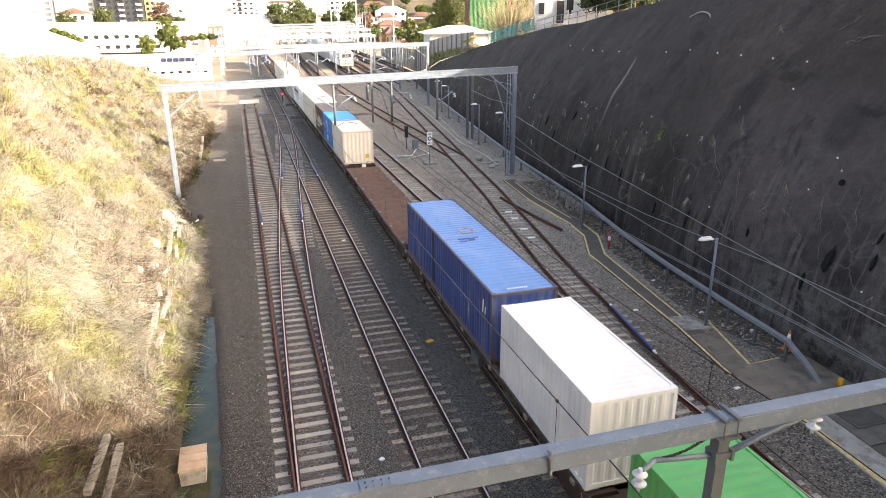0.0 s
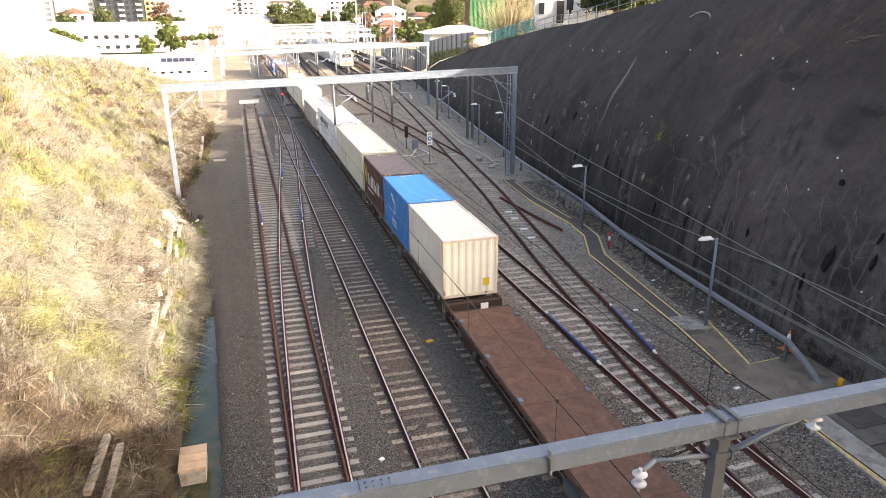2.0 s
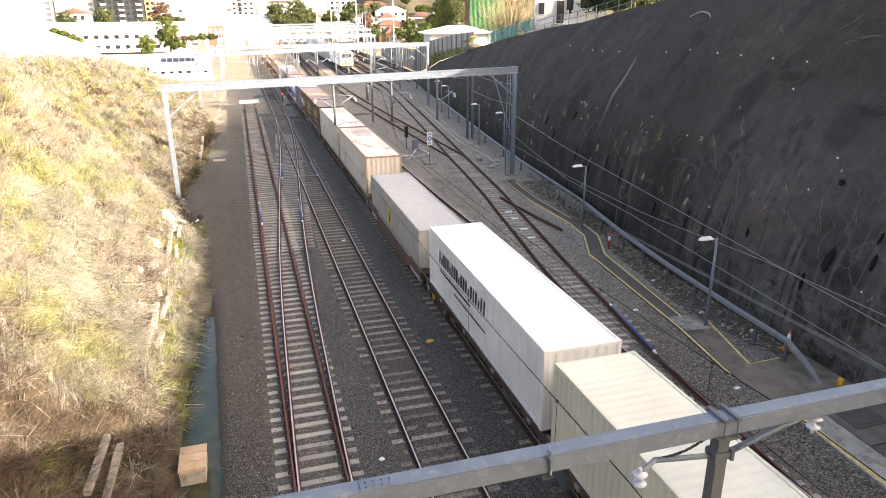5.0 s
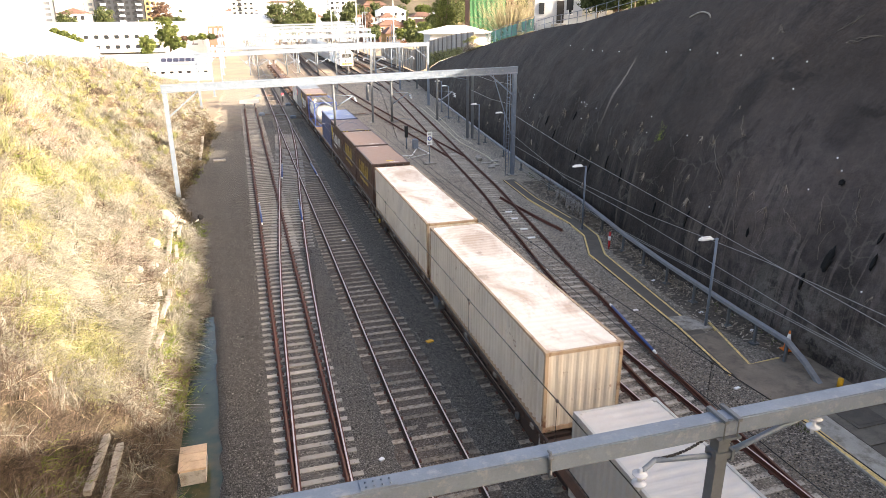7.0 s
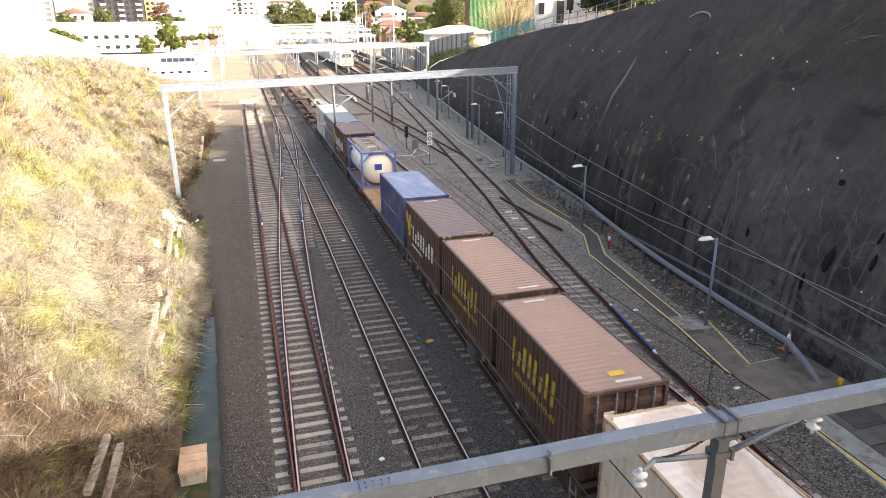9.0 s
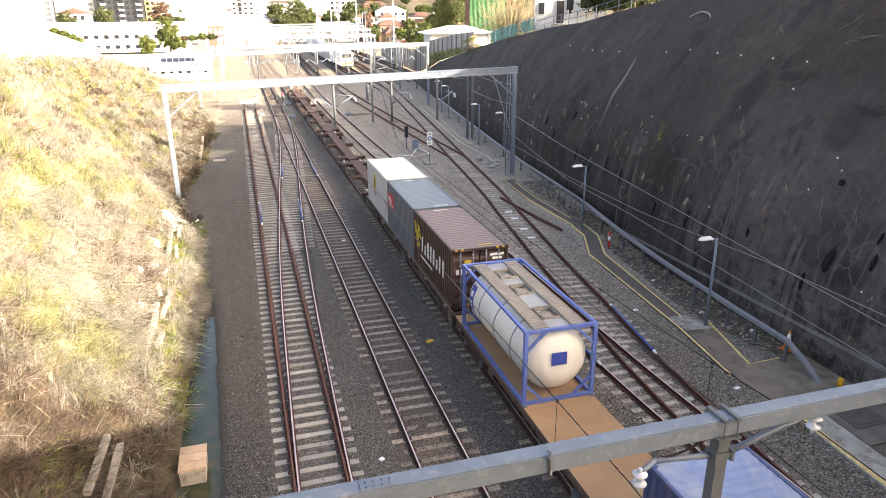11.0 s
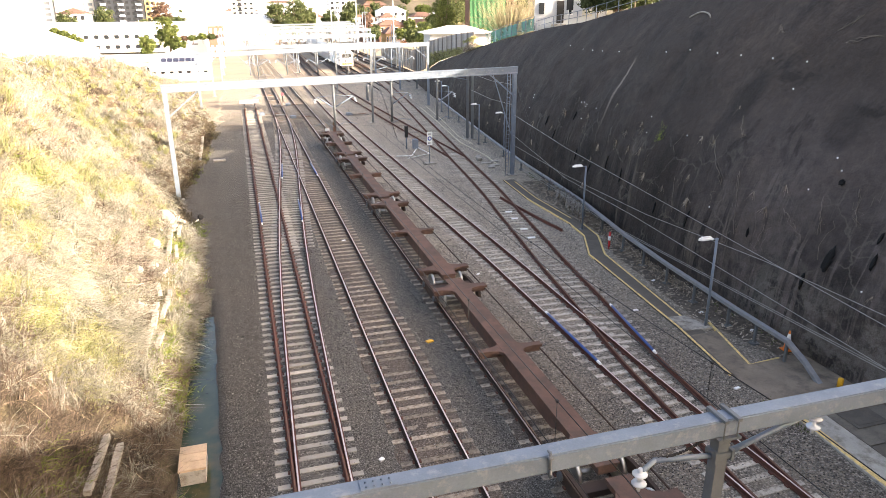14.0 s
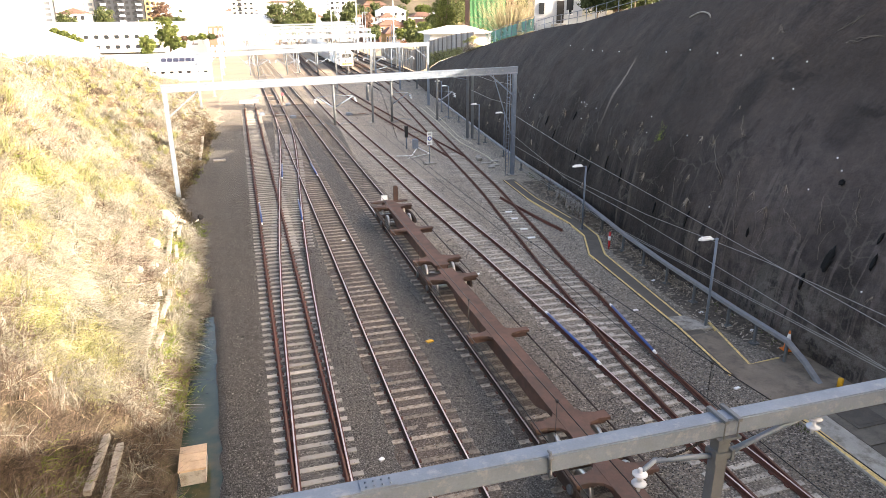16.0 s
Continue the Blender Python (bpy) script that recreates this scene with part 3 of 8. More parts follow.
track("curving track with dull rails on concrete sleepers", L4, M_RUST, M_BRIGHT, M_SLEEPER_MID)
track("diverging siding with rusty rails on concrete sleepers", L5, M_RUST, M_DULLHEAD, M_SLEEPER_MID, y0=22)
spur = smooth_line([(18.35, 36.2), (18.0, 39), (17.72, 42), (17.45, 45.1)], 0.5)
tagged(part("spur_rail", rail_bm(spur, 0), M_RUST), "short rusty catch rail beside the siding", "rail")
track("siding with rusty rails joining from the yard", L6, M_RUST, M_DULLHEAD, M_SLEEPER_BROWN, y0=66)


def bed_strip(line, y0, y1, label):
    """Brown-dusted ballast packed between and beside the rails."""
    rows = []
    ys = np.array([p[1] for p in line])
    xs = np.array([p[0] for p in line])
    for y in np.arange(y0, y1, 0.35):
        x = float(np.interp(y, ys, xs))
        w = 1.32 + 0.12 * relief(x, y, 4, 0.8)
        rows.append([(x + k * w, y, -0.186 - 0.05 * (abs(k) == 1) + (0.016 if 0.65 < abs(k) < 0.95 else 0.014) * relief(x + k, y, 8, 1.6)) for k in (-1, -0.9, -0.75, -0.5, -0.25, 0, 0.25, 0.5, 0.75, 0.9, 1)])
    sheet("track_bed", rows, M_BALLAST_BROWN, label)


bed_strip(L2, -8, 140, "rust-dusted ballast packed round the main track")
bed_strip(L3, -8, 140, "rust-dusted ballast packed round the goods track")

# ---- the goods train ----
MOVERS = []   # (object, place along the train, height, length)
WHEELS = []   # (wheelset, place in its wagon)
HW = 1.219


def corrugated(bm, along, z0, z1, depth, pitch, place, inward):
    """A corrugated sheet: place(a, h, d) gives a point at a along, h up and d inwards."""
    n = max(4, int(round(along / pitch)))
    p = along / n
    pts = []
    for i in range(n):
        a = i * p
        pts += [(a, 0.0), (a + p * 0.28, 0.0), (a + p * 0.5, depth), (a + p * 0.78, depth)]
    pts.append((along, 0.0))
    lo = [bm.verts.new(place(a, z0, d)) for a, d in pts]
    hi = [bm.verts.new(place(a, z1, d)) for a, d in pts]
    for i in range(len(pts) - 1):
        bm.faces.new((lo[i], lo[i + 1], hi[i + 1], hi[i]))
    return bm


def mark(parent, name, outline, material, x=-HW - 0.012, label=""):
    """A flat painted shape on the side of a container: outline of (y, z)."""
    bm = bmesh.new()
    prism(bm, outline, x, x + 0.008, "x")
    return part(name, bm, material, parent, label)


def bar(y0, y1, z0, z1, lean=0.0):
    return [(y0, z0), (y1, z0), (y1 + lean, z1), (y0 + lean, z1)]


def container(s, length, label, side, top=None, near="wall", edge=None, height=2.6, base=1.2, pitch=0.278, group="containers of the goods train", ribs=0.045, roof_ribs=0.016):
    root = thing("shipping_container", label, "shipping container", group, pose(8.66, s, base))
    top = top or side
    h, q = height, 0.1
    bm = bmesh.new()
    for x in (-HW + q / 2, HW - q / 2):
        for y in (q / 2, length - q / 2):
            box(bm, x, y, h / 2, q, q, h - 0.02)
        box(bm, x, length / 2, h - 0.034, q * 0.8, length - 0.2, 0.08)
        box(bm, x, length / 2, 0.08, q * 0.7, length - 0.2, 0.14)
    for y in (q / 2, length - q / 2):
        box(bm, 0, y, h - 0.06, 2 * HW - 0.2, q * 0.8, 0.1)
        box(bm, 0, y, 0.08, 2 * HW - 0.2, q * 0.8, 0.14)
    part("frame", bm, edge or side, root)
    for sx in (-1, 1):
        bm = corrugated(bmesh.new(), length - 0.2, 0.14, h - 0.08, ribs, pitch, lambda a, z, d: (sx * (HW - 0.008 - d), 0.1 + a, z), -sx)
        part("side_wall", bm, side, root)
    bm = corrugated(bmesh.new(), length - 0.2, -HW + 0.06, HW - 0.06, roof_ribs, 0.23 if length < 7 else 0.3, lambda a, x, d: (x, 0.1 + a, h - 0.012 - d), -1)
    part("roof", bm, top, root)
    bm = bmesh.new()
    box(bm, 0, length / 2, 0.12, 2 * HW - 0.2, length - 0.2, 0.06)
    part("floor_panel", bm, M_WAGON_DARK, root)
    for end, y, out in (("near", 0.03, -1), ("far", length - 0.03, 1)):
        if end == "near" and near == "door":
            for sx in (-1, 1):
                bm = corrugated(bmesh.new(), h - 0.34, min(sx * 0.02, sx * 1.1), max(sx * 0.02, sx * 1.1), 0.035, 0.45, lambda a, x, d: (x, y + 0.015 + d, 0.18 + a), 1)
                d = part("door", bm, side, root)
                for xo in (0.28, 0.82):
                    bm = rod(bmesh.new(), (sx * xo, y - 0.02, 0.12), (sx * xo, y - 0.02, h - 0.1), 0.02, seg=6)
                    for zz in (0.5, 1.2, 1.9, 2.3):
                        box(bm, sx * xo, y, zz, 0.1, 0.05, 0.05)
                    part("lock_rod", bm, M_GALV, d, "grey steel lock rod")
        else:
            bm = corrugated(bmesh.new(), 2 * HW - 0.2, 0.14, h - 0.1, 0.028, 0.3, lambda a, z, d: (-HW + 0.1 + a, y - out * d, z), out)
            part("end_wall", bm, side, root)
    bm = bmesh.new()
    box(bm, 0, 0, 0, 0.17, 0.17, 0.12)
    me = mesh_of(bm, edge or side)
    for sx in (-1, 1):
        for y in (0.085, length - 0.085):
            for z in (0.062, h - 0.058):
                share("corner_casting", me, root, pose(sx * (HW - 0.082), y, z))
    MOVERS.append((root, s, base, length))
    return root


# most roof paints are set lighter than the walls of the same container
P_RUSTEDGE = paint("rusty cream edge paint", (0.45, 0.33, 0.22), 1.0, 0.7, grime=0.8, dust=(0.26, 0.16, 0.1))
P_BLUEEDGE = paint("rust-worn blue edge paint", (0.09, 0.09, 0.14), 1.0, 0.6, grime=0.8, dust=(0.2, 0.13, 0.1))
P_GREEN = paint("green container paint", (0.09, 0.42, 0.12), 0.05)
P_WHITE = paint("white container paint", (0.8, 0.8, 0.78), 0.12, grime=0.15)
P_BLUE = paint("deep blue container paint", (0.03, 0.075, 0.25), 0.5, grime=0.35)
P_BLUE_TOP = paint("lighter deep-blue roof paint", (0.1, 0.245, 0.54), 0.45, grime=0.25, patch=(0.17, 0.27, 0.52))
P_CREAM = paint("cream container paint", (0.79, 0.755, 0.66), 0.25, grime=0.12)
P_CREAMEDGE = paint("rust-touched cream edge paint", (0.68, 0.6, 0.5), 0.8, grime=0.4, dust=(0.4, 0.28, 0.2))
P_SKY_TOP = paint("lighter bright-blue roof", (0.04, 0.34, 0.7), 0.4, grime=0.2)
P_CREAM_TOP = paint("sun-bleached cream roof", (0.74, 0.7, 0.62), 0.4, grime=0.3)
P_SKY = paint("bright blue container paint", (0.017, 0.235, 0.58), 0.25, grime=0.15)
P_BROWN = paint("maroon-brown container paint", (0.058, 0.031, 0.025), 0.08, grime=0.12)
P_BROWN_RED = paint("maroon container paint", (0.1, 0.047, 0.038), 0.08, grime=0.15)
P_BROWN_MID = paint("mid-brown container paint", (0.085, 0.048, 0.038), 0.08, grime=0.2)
P_BROWN_TOP = paint("lighter grey-brown roof", (0.17, 0.128, 0.122), 0.05, grime=0.25)
P_SAND = paint("pale yellow container paint", (0.7, 0.67, 0.53), 0.08, grime=0.15)
P_SAND_TOP = paint("pale cream roof", (0.78, 0.74, 0.6), 0.08, grime=0.1)
P_GREY = paint("light grey container paint", (0.42, 0.41, 0.38), 0.1, grime=0.3)
P_GREY_TOP = paint("dusty pale grey roof", (0.5, 0.48, 0.45), 0.08, grime=0.3, dust=(0.42, 0.34, 0.28))
P_OLDCREAM = paint("rust-stained cream paint", (0.68, 0.62, 0.53), 0.65, grime=0.5, dust=(0.42, 0.33, 0.23))
P_OLDCREAM_TOP = paint("rust-stained cream roof", (0.78, 0.73, 0.65), 0.35, grime=0.3, dust=(0.5, 0.38, 0.28), patch=(0.4, 0.27, 0.18))
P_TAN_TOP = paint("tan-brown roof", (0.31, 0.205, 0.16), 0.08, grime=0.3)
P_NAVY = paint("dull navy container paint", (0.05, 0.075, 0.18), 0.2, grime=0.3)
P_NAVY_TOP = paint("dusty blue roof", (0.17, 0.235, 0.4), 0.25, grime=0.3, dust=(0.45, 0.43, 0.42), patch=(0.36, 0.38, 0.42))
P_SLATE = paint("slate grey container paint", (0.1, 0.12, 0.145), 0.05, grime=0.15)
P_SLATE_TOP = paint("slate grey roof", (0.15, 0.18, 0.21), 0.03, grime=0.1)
P_PALE = paint("pale grey-white container paint", (0.5, 0.5, 0.49), 0.1, grime=0.25)
P_FRAME = paint("blue frame paint", (0.08, 0.14, 0.42), 0.15)
M_MARK_WHITE = plain("white lettering paint", (0.75, 0.74, 0.7), 0.6, var=0.08)
M_MARK_YELLOW = plain("yellow lettering paint", (0.6, 0.42, 0.05), 0.6, var=0.1)
M_MARK_DARK = plain("dark lettering paint", (0.03, 0.03, 0.035), 0.6, var=0.1)
M_MARK_RED = plain("red sign paint", (0.5, 0.03, 0.04), 0.6, var=0.1)
M_MARK_BLUE = plain("blue sign paint", (0.03, 0.06, 0.3), 0.6, var=0.1)


def word(root, y_far, y_near, z0, z1, n, material, lean=-0.06):
    """n plain upright bars in place of a painted word, read from the far end to the near one."""
    step = (y_far - y_near) / n
    for i in range(n):
        a = y_far - i * step
        k = 0.2 + 0.1 * ((i * 37) % 10) / 10
        mark(root, "letter_bar", bar(a - step * (0.06 + k), a - step * 0.06, z0, z1, lean), material)
        mark(root, "letter_bar", bar(a - step * 0.8, a - step * 0.58, z0, z0 + (z1 - z0) * (1.0 if i % 2 else 0.62), lean), material)


def emblem(root, y, z, size, material):
    for dy, dz, w, h, l in ((0.0, 0.0, 0.5, 0.55, 0.15), (0.35, 0.35, 0.3, 0.6, 0.1), (-0.3, 0.45, 0.35, 0.3, 0.2), (0.1, -0.4, 0.25, 0.45, -0.1), (-0.25, -0.3, 0.2, 0.35, 0.15), (-0.5, 0.1, 0.3, 0.2, 0.1)):
        mark(root, "emblem_patch", bar(y + (dy - w / 2) * size, y + (dy + w / 2) * size, z + (dz - h / 2) * size, z + (dz + h / 2) * size, l * size), material)


def roof_code(root, y, h, material, n=8, x0=-0.3, step=0.085):
    """A row of small unreadable characters as bars on a roof."""
    for i in range(n):
        bm = box(bmesh.new(), x0 + i * step, y, h + 0.002, step * 0.62, 0.12, 0.006)
        part("code_bar", bm, material, root)


container(-1.4, 12.19, "bright green corrugated forty-foot container", P_GREEN)
c = container(12.62, 6.06, "white twenty-foot container with rust-touched corners", P_WHITE)
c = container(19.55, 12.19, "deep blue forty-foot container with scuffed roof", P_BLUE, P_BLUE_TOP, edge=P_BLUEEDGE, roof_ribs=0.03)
roof_code(c, 0.35, 2.6, M_MARK_WHITE, 9, -0.5)
bm = bmesh.new()
for dx, dy, wx, wy in ((-0.28, 0, 0.07, 0.7), (0.28, 0, 0.07, 0.7), (0, -0.32, 0.5, 0.07), (0, 0.32, 0.5, 0.07)):
    box(bm, 0.2 + dx, 7.0 + dy, 2.6, wx, wy, 0.012)
part("roof_patch", bm, P_RUSTEDGE, c, "square rusty weld line of a roof patch")
P_SCUFF = paint("dark blue scuffed paint", (0.02, 0.045, 0.2), 0.3)
for dx, dy, wx, wy in ((-0.25, 5.95, 0.5, 0.16), (0.02, 5.8, 0.3, 0.3), (0.25, 6.0, 0.2, 0.14), (-0.4, 5.6, 0.3, 0.1)):
    part("scuff", box(bmesh.new(), dx, dy, 2.595, wx, wy, 0.012), P_SCUFF, c, "dark blue scuff")
mark(c, "door_seal", bar(7.25, 7.5, 0.2, 2.5), plain("dark blue-grey strip", (0.035, 0.035, 0.045), 0.8, var=0.4, scale=2), -HW - 0.006, "dark vertical strip on the side")
mark(c, "repaint_patch", bar(11.3, 11.75, 1.7, 2.2), P_SCUFF)
mark(c, "repaint_patch", bar(1.2, 1.7, 1.75, 2.2), P_SCUFF)
word(c, 0.95, 0.5, 1.6, 2.1, 1, M_MARK_WHITE)
c = container(53.45, 6.06, "cream twenty-foot container with a yellow end label", P_CREAM, P_CREAM_TOP, edge=P_CREAMEDGE)
part("end_label", box(bmesh.new(), 0.7, -0.016, 0.62, 0.28, 0.012, 0.34), M_MARK_YELLOW, c, "yellow label")
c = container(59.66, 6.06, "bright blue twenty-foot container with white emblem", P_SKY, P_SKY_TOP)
for k in range(3):
    mark(c, "emblem_arc", [(3.7 - 0.2 * k + 0.5 * math.cos(a), 1.55 + (0.65 - 0.12 * k) * math.sin(a)) for a in np.linspace(0.9, 4.2, 9)] + [(3.62 - 0.2 * k + 0.42 * math.cos(a), 1.55 + (0.5 - 0.12 * k) * math.sin(a)) for a in np.linspace(4.0, 1.1, 9)], M_MARK_WHITE)
word(c, 3.9, 2.7, 0.62, 0.86, 5, M_MARK_WHITE)
word(c, 3.9, 2.7, 0.42, 0.54, 8, M_MARK_WHITE)
roof_code(c, 0.3, 2.6, M_MARK_WHITE, 8, -0.2)
roof_code(c, 5.75, 2.6, M_MARK_WHITE, 8, -0.2)


def brown_box(s, label, near, side):
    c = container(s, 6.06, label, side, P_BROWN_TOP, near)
    emblem(c, 5.35, 1.55, 0.95, M_MARK_YELLOW)
    word(c, 4.75, 0.9, 1.0, 1.75, 4, M_MARK_WHITE, -0.08)
    mark(c, "slogan_bar", bar(2.9, 4.9, 0.68, 0.76), M_MARK_WHITE)
    roof_code(c, 0.35, 2.6, M_MARK_YELLOW, 7, 0.1)
    roof_code(c, 5.7, 2.6, M_MARK_WHITE, 8, -0.3)
    for i in (0, 1, 7, 8):
        part("edge_stripe", box(bmesh.new(), -1.0 + i * 0.25, 0.02, 2.56, 0.1, 0.06, 0.06), M_MARK_YELLOW, c)
    return c


brown_box(66.02, "maroon-brown twenty-foot container with white lettering", "wall", P_BROWN_RED)
c = container(72.75, 12.19, "pale yellow forty-foot container", P_SAND, P_SAND_TOP)
roof_code(c, 0.5, 2.6, M_MARK_DARK, 8, 0.0)
c = container(85.6, 12.19, "white forty-foot container with dark lettering", P_WHITE)
word(c, 10.6, 4.8, 1.5, 2.05, 10, M_MARK_DARK, -0.05)
mark(c, "slogan_bar", bar(6.5, 10.5, 1.15, 1.24), M_MARK_DARK)
mark(c, "slogan_bar", bar(4.8, 8.5, 0.85, 0.92), M_MARK_DARK)
c = container(99.65, 12.19, "light grey forty-foot container low in a well wagon", P_GREY, P_GREY_TOP, base=0.42)
mark(c, "sign_panel", bar(6.4, 7.0, 0.9, 1.95), M_MARK_YELLOW)
mark(c, "sign_figure", [(6.55, 1.1), (6.85, 1.1), (6.8, 1.5), (6.72, 1.8), (6.6, 1.6)], M_MARK_DARK, -HW - 0.02)
c = container(113.6, 12.19, "rust-stained cream forty-foot container with rusty roof edges", P_OLDCREAM, P_OLDCREAM_TOP, edge=P_RUSTEDGE)
c = container(126.3, 12.19, "faded cream forty-foot container with rusty seams", P_OLDCREAM, P_OLDCREAM_TOP, edge=P_RUSTEDGE)
P_OCHRE = paint("worn ochre lettering paint", (0.5, 0.34, 0.05), 0.3, grime=0.5, dust=(0.12, 0.07, 0.05))
for s0 in (139.45, 145.95):
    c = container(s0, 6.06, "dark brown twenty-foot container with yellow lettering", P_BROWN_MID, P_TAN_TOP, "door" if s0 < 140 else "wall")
    word(c, 4.7, 1.5, 1.2, 2.05, 4, P_OCHRE, -0.1)
    word(c, 4.6, 1.5, 0.75, 0.95, 10, P_OCHRE, -0.03)
    roof_code(c, 0.35, 2.6, M_MARK_WHITE, 9, -0.1)
    roof_code(c, 5.7, 2.6, M_MARK_WHITE, 9, -0.4)
    if s0 < 140:
        part("roof_label", box(bmesh.new(), 0.1, 0.75, 2.602, 0.45, 0.22, 0.006), M_MARK_YELLOW, c, "yellow roof label")
        for xx, zz, w in ((-0.45, 1.9, 0.3), (0.35, 1.8, 0.35), (0.75, 1.75, 0.3), (0.35, 1.55, 0.3), (0.75, 1.5, 0.28)):
            part("door_label", box(bmesh.new(), xx, 0.028, zz, w, 0.012, 0.13), M_MARK_WHITE, c)
brown_box(152.4, "maroon-brown twenty-foot container with white lettering", "wall", P_BROWN_MID)
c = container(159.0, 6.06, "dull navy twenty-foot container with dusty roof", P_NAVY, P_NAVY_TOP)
c = brown_box(179.05, "dark brown twenty-foot container with white lettering and doors", "door", P_BROWN)
for i, xx in enumerate((-0.95, -0.78, -0.6, -0.42)):
    part("letter_bar", box(bmesh.new(), xx, 0.024, 1.62, 0.12, 0.012, 0.22), M_MARK_WHITE, c)
part("emblem_patch", box(bmesh.new(), -0.5, 0.024, 1.95, 0.3, 0.012, 0.3), M_MARK_YELLOW, c)
for k in range(2):
    part("code_bar", box(bmesh.new(), 0.75, 0.024, 2.25 - k * 0.16, 0.6 - 0.2 * k, 0.012, 0.1), M_MARK_WHITE, c)
c = container(185.3, 6.06, "slate grey twenty-foot container with a red sign", P_SLATE, P_SLATE_TOP, ribs=0.02, roof_ribs=0.008)
mark(c, "sign_panel", bar(4.3, 5.85, 1.35, 2.05), M_MARK_RED)
for i in range(3):
    mark(c, "letter_bar", bar(5.5 - 0.3 * i, 5.66 - 0.3 * i, 1.55, 1.85, 0.1), M_MARK_WHITE, -HW - 0.02)
mark(c, "slogan_bar", bar(4.5, 5.6, 1.42, 1.47), M_MARK_WHITE, -HW - 0.02)
roof_code(c, 5.75, 2.6, M_MARK_WHITE, 8, -0.4)
roof_code(c, 0.3, 2.6, M_MARK_WHITE, 8, 0.0)
c = container(191.5, 6.06, "pale grey-white twenty-foot container with a yellow oval", P_PALE, P_WHITE, ribs=0.02, roof_ribs=0.008)
mark(c, "oval_sign", [(3.6 + 0.42 * math.cos(a), 1.65 + 0.52 * math.sin(a)) for a in np.linspace(0, 6.28, 19)[:-1]], M_MARK_YELLOW)
mark(c, "sign_figure", [(3.4, 1.35), (3.75, 1.35), (3.78, 1.7), (3.62, 2.05), (3.5, 1.8)], M_MARK_DARK, -HW - 0.02)
mark(c, "slogan_bar", bar(3.2, 4.0, 0.95, 1.06), M_MARK_BLUE)
mark(c, "slogan_bar", bar(3.3, 3.9, 0.82, 0.88), M_MARK_BLUE)
for i in range(8):
    part("edge_stripe", box(bmesh.new(), -1.0 + i * 0.27, 0.02, 2.56, 0.1, 0.06, 0.06), M_MARK_YELLOW, c)

# tank container
tank = thing("tank_container", "cream tank in a blue open frame with top walkway", "tank container", "containers of the goods train", pose(8.66, 171.55, 1.2))
bm = bmesh.new()
LT, HT = 6.06, 2.55
for x in (-HW + 0.06, HW - 0.06):
    for y in (0.06, LT - 0.06):
        box(bm, x, y, HT / 2, 0.12, 0.12, HT)
    box(bm, x, LT / 2, HT - 0.05, 0.09, LT - 0.2, 0.09)
    box(bm, x, LT / 2, 0.06, 0.1, LT - 0.2, 0.12)
for y in (0.06, LT - 0.06):
    for z in (0.06, HT - 0.06):
        box(bm, 0, y, z, 2 * HW - 0.2, 0.1, 0.11)
    for sx in (-1, 1):
        span(bm, (sx * (HW - 0.1), y, HT - 0.7), (sx * (HW - 0.7), y, HT - 0.1), 0.08, 0.08)
        span(bm, (sx * (HW - 0.1), y, 0.7), (sx * (HW - 0.7), y, 0.1), 0.08, 0.08)
part("frame", bm, P_FRAME, tank, "blue painted frame")
P_TANK = paint("cream tank cladding", (0.7, 0.68, 0.62), 0.05, 0.35, grime=0.2)
bm = lathe(bmesh.new(), [(0.0, -0.02), (0.5, 0.02), (0.85, 0.14), (1.05, 0.34), (1.09, 0.6), (1.09, 5.4), (1.05, 5.66), (0.85, 5.86), (0.5, 5.98), (0.01, 6.02)], 28, Matrix.Translation((0, 0.02, 1.3)) @ Matrix.Rotation(-math.pi / 2, 4, "X"))
part("tank_shell", bm, P_TANK, tank, "cream rounded tank shell")
for yy in (1.5, 3.0, 4.5):
    bm = lathe(bmesh.new(), [(1.095, -0.03), (1.1, -0.03), (1.1, 0.03), (1.095, 0.03)], 28, Matrix.Translation((0, yy, 1.3)) @ Matrix.Rotation(-math.pi / 2, 4, "X"))
    part("tank_band", bm, M_GALV, tank)
part("end_label", box(bmesh.new(), -0.05, -0.02, 1.5, 0.5, 0.02, 0.42), M_MARK_BLUE, tank, "blue label")
M_GRATE = plain("dusty steel grating", (0.28, 0.245, 0.21), 0.8)
for x in (-0.62, 0.62):
    bm = bmesh.new()
    for i in range(30):
        box(bm, x, 0.25 + i * 0.19, HT - 0.02, 0.5, 0.16, 0.03)
    for dx in (-0.24, 0.24):
        box(bm, x + dx, 3.0, HT - 0.03, 0.03, 5.7, 0.05)
    part("walkway_grating", bm, M_GRATE, tank, "dusty grey-brown slatted walkway")
for yy in (1.2, 3.2, 4.7):
    bm = bmesh.new()
    for dx in (-0.3, 0.3):
        box(bm, dx, yy, HT - 0.06, 0.03, 0.8, 0.14)
    for dy in (-0.4, 0.4):
        box(bm, 0, yy + dy, HT - 0.06, 0.57, 0.03, 0.14)
    lathe(bm, [(0.22, 0.0), (0.22, 0.07), (0.18, 0.1), (0.05, 0.11)], 14, Matrix.Translation((0, yy, HT - 0.17)))
    part("spill_box", bm, M_DUCT, tank, "open grey spill box over a valve")
for y0, y1 in ((0.2, 0.78), (1.62, 2.78), (3.62, 4.28), (5.12, 5.85)):
    part("cover_sheet", box(bmesh.new(), 0, (y0 + y1) / 2, HT - 0.07, 0.72, y1 - y0, 0.02), plain("dusty zinc sheet", (0.36, 0.36, 0.35), 0.5, 0.3, var=0.25), tank, "dusty grey cover sheet")
